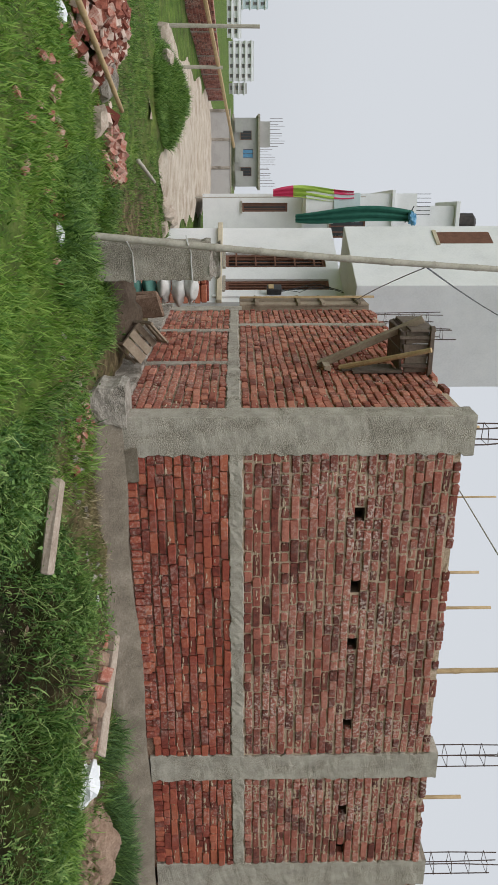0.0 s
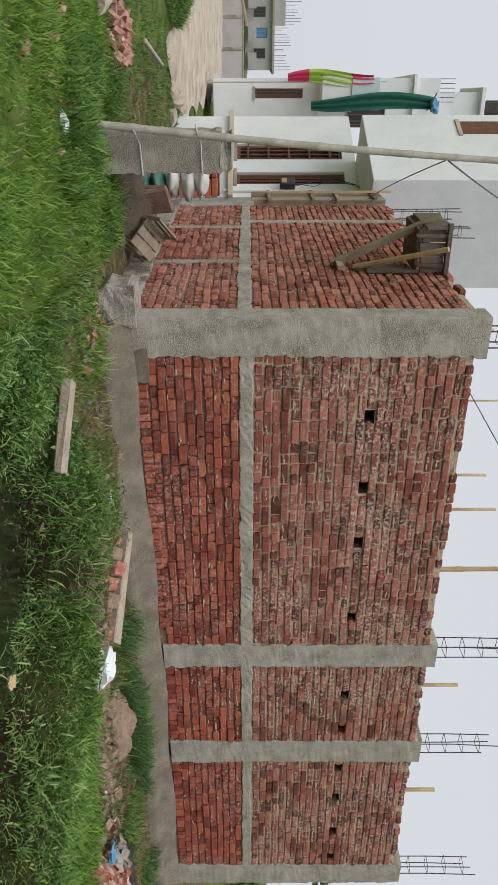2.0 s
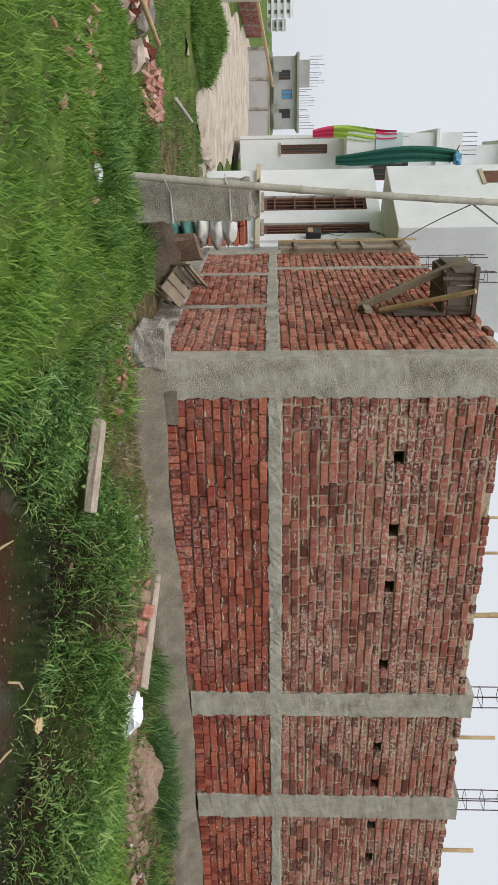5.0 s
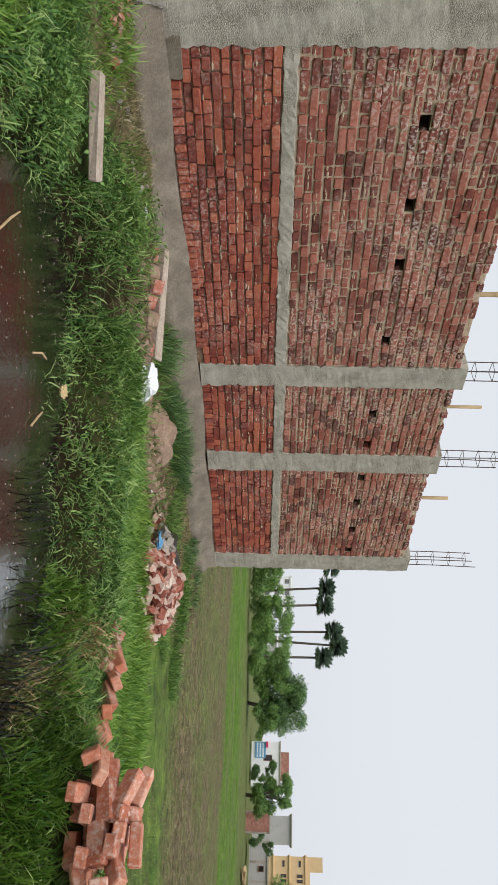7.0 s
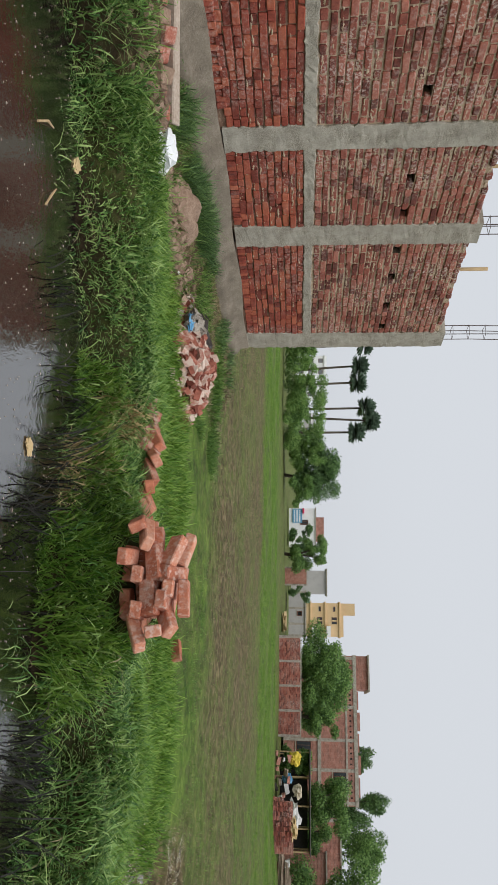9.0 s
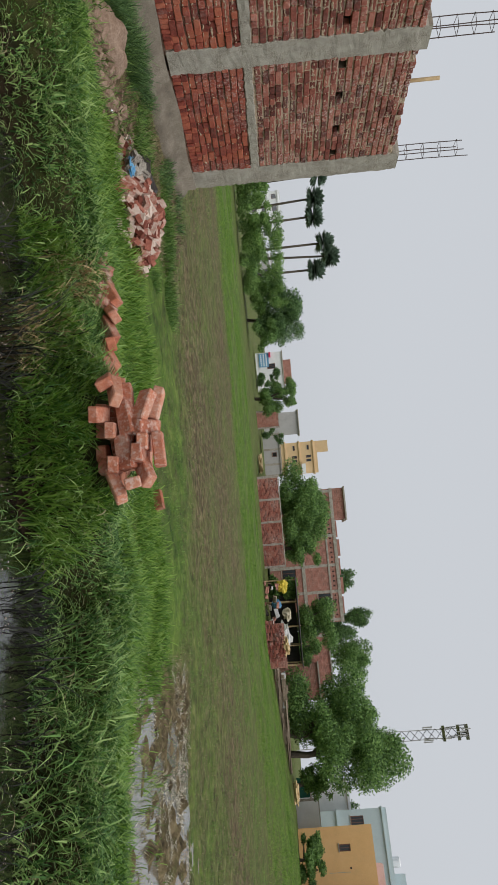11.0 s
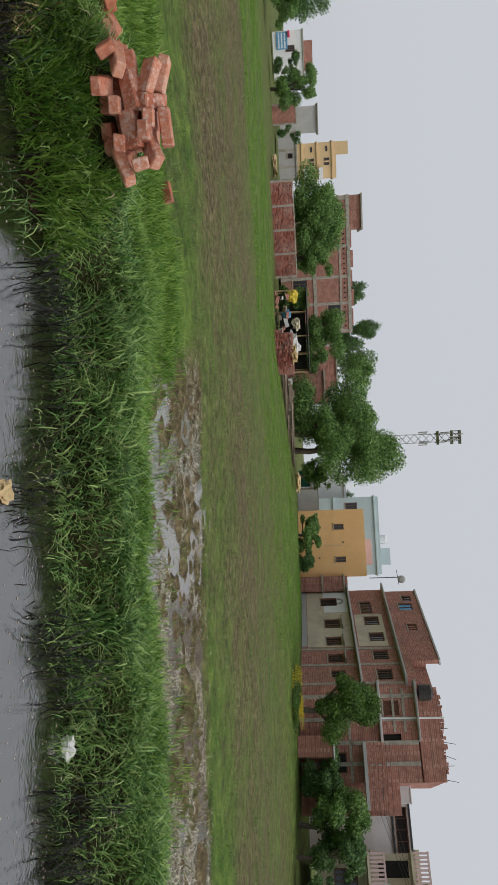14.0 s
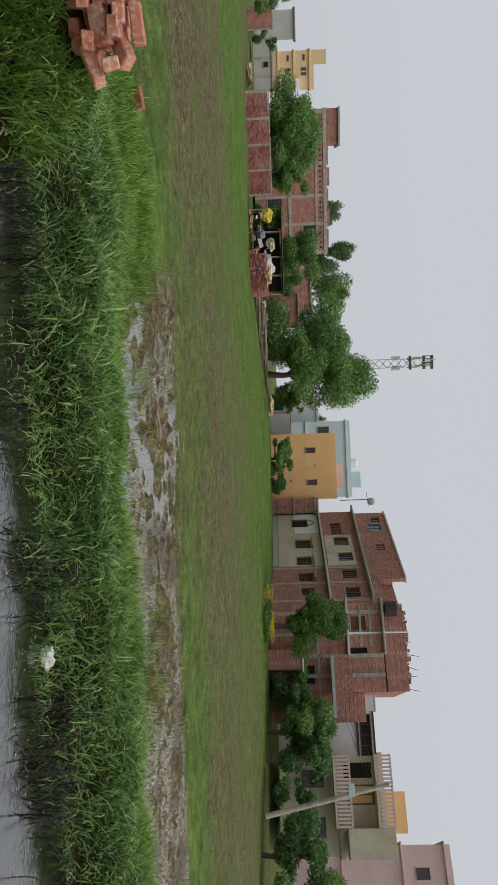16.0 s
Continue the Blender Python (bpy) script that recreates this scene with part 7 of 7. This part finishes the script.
tree(90.6, 82, 0.2, up(82, 5.2), 3.0, M_LEAF_D, "tree rising behind the brick building", 13, 2800, 0.44)
tree(96.2, 76, 0.2, up(76, 5.7), 5.0, M_LEAF, "loose grey-green tree farther back", 14, 4200, 0.42, clumps=15)
tree(100.8, 51, 0.0, up(51, 6.3), 7.2, M_LEAF, "large dark green tree with a leaning trunk", 15, 9500, 0.36, 0.55, 26, 0.12)
tree(102.3, 52, 0.0, up(52, 7.7), 5.4, M_LEAF, "tall ragged tree top beside the mast", 16, 4600, 0.4, 0.45, 17, 0.3)
tree(104.4, 53, 0.3, up(53, 2.2), 2.6, M_LEAF_B, "small bright tree by the stall", 17, 1300, 0.32)
tree(105.4, 72, 0.3, up(72, 3.6), 3.0, M_LEAF_D, "dark tree behind the pale house", 18, 1100, 0.36)
tree(109.0, 49, 0.5, up(49, 1.1) - 0.5, 2.8, M_LEAF, "bushy green tree in front of the apricot house", 19, 2200, 0.28, 0.2, 10, 0.0)
tree(111.3, 49.5, 0.5, up(49.5, 0.7) - 0.5, 2.4, M_LEAF_D, "dark shrub in front of the apricot house", 20, 1500, 0.28, 0.15, 8, 0.0, "bush", False)
tree(121.95, 38.0, 0.3, up(38.0, 4.9) - 0.3, 3.9, M_LEAF_B, "light green round tree before the brick house", 21, 5200, 0.26, 0.3, 15, 0.22)
tree(127.4, 40, 0.4, up(40, 1.9) - 0.4, 3.6, M_LEAF_D, "dark dense shrub below the brick house", 22, 2600, 0.28, 0.2, 11, 0.0, "bush", False)
tree(129.6, 39, 0.4, up(39, 3.6) - 0.4, 3.4, M_LEAF, "leafy tree between the houses", 23, 2800, 0.28, 0.25, 12, 0.1)
tree(131.6, 38, 0.4, up(38, 3.2) - 0.4, 2.6, M_LEAF_D, "dark tree beside the balcony house", 24, 2000, 0.28, 0.2, 10, 0.05)
tree(134.0, 37, 0.5, 1.9, 2.0, M_LEAF_D, "shrub before the balcony house", 25, 1100, 0.26, 0.1, 7, 0.0, "bush", False)
tree(137.6, 36, 0.5, up(36, 3.2) - 0.5, 3.2, M_LEAF_D, "dark tree before the pink house", 26, 2400, 0.28, 0.2, 11, 0.0)
tree(140.5, 36, 0.5, 3.4, 3.6, M_LEAF, "leafy tree before the pink house", 27, 2200, 0.28, 0.2, 11, 0.0)
yb = tree(121.3, 37.0, 0.0, 0.75, 2.6, M_FLOWER, "low bush with yellow flowers at the field edge", 28, 500, 0.13, 0.05, 9, 0.0, "bush", False)
tree(121.3, 37.1, -0.05, 0.75, 3.0, M_LEAF_B, "green stems under the yellow flowers", 29, 700, 0.2, 0.05, 9, 0.0, "bush", False)

# ---------------------------------------------------------------- grass, reeds and weeds
def blades(name, xy, h0, h1, width, lean, mat, label, rng, droop=0.25, category="grass", sink=0.02, floor=WATER_Z - 0.03, simple=False):
    """Bent tapering blades, one uncountable mass."""
    n = len(xy)
    x, y = xy[:, 0], xy[:, 1]
    z = np.maximum(land(x, y), floor) - sink
    h = rng.uniform(h0, h1, n) * np.clip(0.75 + 0.35 * wavy(x, y, 2.7, 3) + 0.2 * wavy(x, y, 7.0, 5), 0.35, 1.4)
    a = rng.uniform(0, math.tau, n)
    b = a + rng.normal(0, 0.5, n)
    ln = h * rng.uniform(0.25, 1.0, n) * lean
    w = width * rng.uniform(0.6, 1.3, n)
    p = np.stack([x, y, z], -1)
    side = np.stack([-np.sin(a), np.cos(a), 0 * a], -1)
    d1 = np.stack([np.cos(a), np.sin(a), 0 * a], -1)
    d2 = np.stack([np.cos(b), np.sin(b), 0 * a], -1)
    upv = np.array([0, 0, 1.0])
    k = droop * rng.uniform(0.3, 2.2, n) * lean
    s = side * (w / 2)[:, None]
    rows = []
    for t, wd in (((0.0, 0.8), (1.0, 0.0)) if simple else ((0.0, 0.8), (0.4, 1.0), (0.75, 0.75), (1.0, 0.0))):
        q = p + upv * (h * ((1 + 0.35 * k) * t - k * t * t))[:, None] + d1 * (ln * (0.45 * t + 0.1 * t * t))[:, None] + d2 * (ln * 0.55 * t * t)[:, None]
        rows += [q - s * wd, q + s * wd] if wd else [q]
    v = np.stack(rows, 1).reshape(-1, 3)
    i = (3 if simple else 7) * np.arange(n)[:, None]
    f = np.concatenate([i + np.array([q]) for q in (((0, 1, 2),) if simple else ((0, 1, 3), (0, 3, 2), (2, 3, 5), (2, 5, 4), (4, 5, 6)))], 1).reshape(-1, 3)
    return tagged(new(name, quick_mesh(name, v, f, mat)), label, category, kind="stuff")


grng = np.random.default_rng(99)


def scatter(n, x0, x1, y0, y1, keep):
    pts = np.stack([grng.uniform(x0, x1, n), grng.uniform(y0, y1, n)], -1)
    return pts[grng.random(n) < keep(pts[:, 0], pts[:, 1])]


def patchy(x, y, s=2.0, k=0.0, lo=-0.4, hi=0.3):
    return smooth_step(lo, hi, wavy(x, y, s, k) + 0.5 * wavy(x, y, s * 2.6, k + 1))


def clear_of_things(x, y):
    """Where nothing stands on the turf: lane, heaps, posts and walls."""
    k = np.ones(x.shape)
    for cx, cy, sx, sy in ((-3.5, 2.1, 0.42, 1.0), (5.75, -2.05, 0.65, 0.5), (2.76, -5.30, 0.20, 0.32), (-0.75, 1.9, 0.5, 0.4), (-0.75, 2.6, 0.5, 0.4), (-0.3, 1.6, 0.3, 0.3), (-1.28, 1.28, 0.22, 0.2), (4.25, -1.05, 0.5, 0.22), (2.22, -1.05, 0.5, 0.4), (2.72, -1.6, 0.22, 0.25), (0.36, -1.45, 0.36, 0.2)):
        k = np.where(((x - cx) / sx) ** 2 + ((y - cy) / sy) ** 2 < 1, 0.0, k)
    k = np.where((x > -0.45) & (y > -0.22) & (x < 8.9) & (y < 6), 0, k)
    k = np.where((x > 1.5) & (x < 5.6) & (y > -1.75) & (y < -0.45), k * 0.14, k)
    lane = (y > 6.0) & (x > -3.3 - 1.6 * smooth_step(8.5, 12, y)) & (x < -2.7 + 1.75 * smooth_step(6.2, 11.0, y) + 0.03 * (y - 6))
    k = np.where(lane & (np.hypot((x + 3.35) / 0.75, (y - 8) / 1.3) > 1.0), 0, k)
    return k


def shore_band(lo, hi, soft=0.12, dense=1.0):
    def keep(x, y):
        d = shore_distance(x, y)
        return dense * smooth_step(lo - soft, lo + soft, d) * smooth_step(hi + soft, hi - soft, d) * clear_of_things(x, y)
    return keep


def lawn_keep(x, y):
    d = shore_distance(x, y)
    return smooth_step(0.0, 0.25, d) * clear_of_things(x, y) * (0.35 + 0.65 * patchy(x, y, 1.6, 1)) * smooth_step(0.6, 0.0, x)


blades("lawn_grass", scatter(95000, -5.2, 0.6, -3.2, 2.2, lawn_keep), 0.06, 0.17, 0.0085, 1.0, M_GRASS, "lush bright green grass by the lane", grng)
blades("lawn_grass", scatter(36000, -6.5, -0.6, 2.0, 9.5, lambda x, y: lawn_keep(x, y) * 0.9), 0.06, 0.16, 0.008, 0.8, M_GRASS_D, "shorter green grass round the heaps", grng)
blades("weeds", scatter(16000, -2.2, 0.3, -0.6, 2.6, lambda x, y: clear_of_things(x, y) * patchy(x, y, 2.4, 4, -0.2, 0.5)), 0.10, 0.30, 0.011, 0.9, M_GRASS_D, "tall dark weeds round the concrete post", grng)
blades("mound_grass", scatter(36000, -4.4, -2.3, 6.2, 9.9, lambda x, y: (np.hypot((x + 3.35) / 0.85, (y - 8) / 1.5) < 1.0).astype(float)), 0.10, 0.26, 0.011, 0.9, M_GRASS_D, "thick dark grass on the mound", grng)
blades("bank_weeds", scatter(52000, -0.6, 9.0, -2.3, -0.35, lambda x, y: clear_of_things(x, y) * smooth_step(0.0, 0.2, shore_distance(x, y)) * patchy(x, y, 1.9, 2, -0.7, 0.1) * smooth_step(-0.30, -0.75, y)), 0.07, 0.23, 0.008, 0.9, M_GRASS_D, "deep green weeds along the foot of the wall", grng)
blades("dry_weeds", scatter(26000, -0.6, 9.6, -1.7, -0.22, lambda x, y: clear_of_things(x, y) * patchy(x, y, 2.6, 6)), 0.04, 0.16, 0.006, 1.2, M_DRY, "dry brown stalks along the wall", grng)
blades("reeds", scatter(150000, -0.6, 4.4, -13, -1.0, shore_band(-0.04, 0.7, 0.10)), 0.10, 0.28, 0.0115, 1.35, M_REED, "drooping grey-green reeds on the water's edge", grng, 0.5, "reeds")
blades("reeds", scatter(20000, -0.6, 4.2, -13, -1.0, shore_band(-0.08, 0.4, 0.1, 0.3)), 0.10, 0.25, 0.011, 1.6, M_DRY, "dead straw-coloured reeds among the green", grng, 0.5, "reeds")
blades("reeds", scatter(60000, 0.7, 3.2, -13, -1.4, lambda x, y: shore_band(-0.42, -0.02, 0.15, 0.3)(x, y) * patchy(x, y, 3.1, 7, 0.0, 0.6)), 0.10, 0.24, 0.007, 1.3, M_REED, "thin reeds straggling out over the water", grng, 0.5, "reeds", 0.0)
blades("wet_stalks", scatter(46000, 0.4, 3.2, -13, -3.4, lambda x, y: shore_band(-0.62, 0.0, 0.2, 0.26)(x, y) * patchy(x, y, 3.3, 2, -0.3, 0.4)), 0.16, 0.40, 0.009, 1.1, M_BLACKREED, "black dead stalks standing in the water", grng, 0.3, "reeds", 0.0)
blades("bank_grass", scatter(150000, -0.2, 6.0, -14, -0.9, lambda x, y: shore_band(0.3, 1.35, 0.2, 0.62)(x, y) * smooth_step(0.3, 1.2, x)), 0.10, 0.25, 0.0095, 1.5, M_GRASS_D, "tall green grass on the bank", grng)
blades("bank_grass", scatter(120000, 1.2, 9.5, -12, -1.6, lambda x, y: shore_band(0.7, 3.6, 0.4)(x, y) * smooth_step(0.8, 1.6, x) * (1 - 0.9 * mud_zone(x, y)) * (1 - 0.85 * zone(x, y, 7.6, 30, -7, 8, 0.6)) * smooth_step(-1.5, -2.0, y)), 0.08, 0.22, 0.0105, 0.95, M_GRASS, "bright lush grass beyond the bank", grng)
blades("bank_grass", scatter(40000, 0.6, 6.0, -20, -11, lambda x, y: shore_band(0.7, 3.0, 0.4)(x, y) * (1 - 0.9 * mud_zone(x, y))), 0.10, 0.24, 0.011, 0.85, M_GRASS, "bright lush grass beyond the bank", grng)
blades("field_grass", scatter(420000, 4.0, 24, -24, 9, lambda x, y: clear_of_things(x, y) * (1 - 0.8 * mud_zone(x, y)) * (1 - 0.75 * brown_zone(x, y)) * patchy(x, y, 0.9, 3, -0.9, 0.2) * smooth_step(0.7, 1.2, shore_distance(x, y)) * ((x > 9.2) | (y < -0.4))), 0.03, 0.10, 0.009, 0.9, M_GRASS_D, "short green grass across the field", grng, simple=True)
blades("stubble", scatter(300000, 3.6, 25, -22, 10, lambda x, y: clear_of_things(x, y) * np.clip(mud_zone(x, y) * 0.9 + brown_zone(x, y) * 0.6 + 0.7 * zone(x, y, 8.5, 20, -22, -7, 1) * patchy(x, y, 0.7, 2, -0.5, 0.4), 0, 1) * ((x > 9.2) | (y < -0.4))), 0.02, 0.09, 0.008, 0.9, M_DRY, "dry brown stubble in the mud", grng, simple=True)
blades("stubble", scatter(190000, 2.4, 10, -20, -6.5, lambda x, y: mud_zone(x, y) * patchy(x, y, 2.3, 5, -0.3, 0.5)), 0.02, 0.06, 0.016, 2.2, M_PALESTRAW, "pale straw stubble between the puddles", grng, 0.3, "stubble", 0.0, -0.243, simple=True)
blades("stubble", scatter(60000, 2.4, 10, -20, -6.5, lambda x, y: mud_zone(x, y) * patchy(x, y, 2.9, 1, -0.3, 0.5)), 0.02, 0.08, 0.012, 1.4, M_DRY, "dark rotting stubble in the wet strip", grng, 0.3, "stubble", 0.0, -0.243, simple=True)
blades("bank_grass", scatter(15000, 2.2, 2.85, -6.3, -3.7, lambda x, y: smooth_step(-0.15, 0.0, shore_distance(x, y)) * clear_of_things(x, y) * (0.45 + 0.55 * (x < 2.5))), 0.14, 0.32, 0.011, 1.0, M_GRASS, "tall grass growing up in front of the brick pile", grng, 0.35)
blades("dry_weeds", scatter(2600, 2.4, 3.3, -5.0, -3.9, lambda x, y: patchy(x, y, 2.2, 9, -0.2, 0.4)), 0.10, 0.26, 0.012, 1.2, M_STRAW, "dry orange-brown weeds beside the brick pile", grng)
blades("weeds", scatter(11000, 3.1, 8.8, -0.72, -0.22, lambda x, y: patchy(x, y, 1.8, 4, -0.5, 0.3) * smooth_step(2.9, 3.6, x)), 0.12, 0.36, 0.007, 1.0, M_LEAF_D, "straggling weeds against the wall's plinth", grng)

blades("field_grass", scatter(330000, 23, 42, -26, 22, lambda x, y: smooth_step(23, 26, x) * patchy(x, y, 0.5, 3, -0.9, 0.0)), 0.05, 0.15, 0.015, 0.9, M_GRASS, "bright fresh grass at the field's far edge", grng, simple=True)


def weed_leaves(n, x0, x1, y0, y1, size, keep, mat, label, hmax=0.22):
    pts = scatter(n, x0, x1, y0, y1, keep)
    m = len(pts)
    z = land(pts[:, 0], pts[:, 1]) + grng.uniform(0.02, hmax, m)
    p = np.stack([pts[:, 0], pts[:, 1], z], -1)
    t = grng.normal(size=(m, 3)) * (1, 1, 0.5)
    t /= np.linalg.norm(t, axis=1, keepdims=True)
    b = np.cross(t, grng.normal(size=(m, 3)) * 0.4 + (0, 0, 1))
    b /= np.linalg.norm(b, axis=1, keepdims=True) + 1e-9
    s = size * grng.uniform(0.5, 1.4, m)[:, None]
    v = np.stack([p, p + 0.5 * s * t + 0.32 * s * b, p + s * t - (0, 0, 0.01), p + 0.5 * s * t - 0.32 * s * b], 1).reshape(-1, 3)
    return tagged(new("weeds", quick_mesh("weeds", v, np.arange(4 * m).reshape(m, 4), mat)), label, "weeds", kind="stuff")


weed_leaves(20000, -0.4, 8.6, -2.0, -0.42, 0.03, lambda x, y: clear_of_things(x, y) * patchy(x, y, 2.1, 8, 0.0, 0.6) * smooth_step(0.0, 0.2, shore_distance(x, y)), M_LEAF_B, "small-leaved weeds along the wall's foot", 0.12)
weed_leaves(5000, -2.3, 0.2, -0.3, 2.8, 0.035, lambda x, y: clear_of_things(x, y) * patchy(x, y, 2.9, 3, 0.0, 0.6), M_LEAF_B, "leafy weeds round the concrete post", 0.2)
weed_leaves(9000, -0.5, 2.6, -3.6, -1.0, 0.035, lambda x, y: clear_of_things(x, y) * patchy(x, y, 2.9, 5, 0.0, 0.6) * smooth_step(-0.2, 0.1, shore_distance(x, y)), M_LEAF, "water weeds at the ditch's end")

# ---------------------------------------------------------------- single bricks, nearest stretch of the walls
for mat_ in (M_BRICK_LOW, M_BRICK_UP):
    single_bricks([b for b, m in SINGLES if m is mat_], Matrix.Identity(4), mat_, brng, wall_main)
SIDE_M = Matrix(((0, 1, 0, 0), (1, 0, 0, 0), (0, 0, 1, 0), (0, 0, 0, 1)))
single_bricks(SIDE_SINGLES, SIDE_M, M_BRICK_SIDE, brng, wall_side)
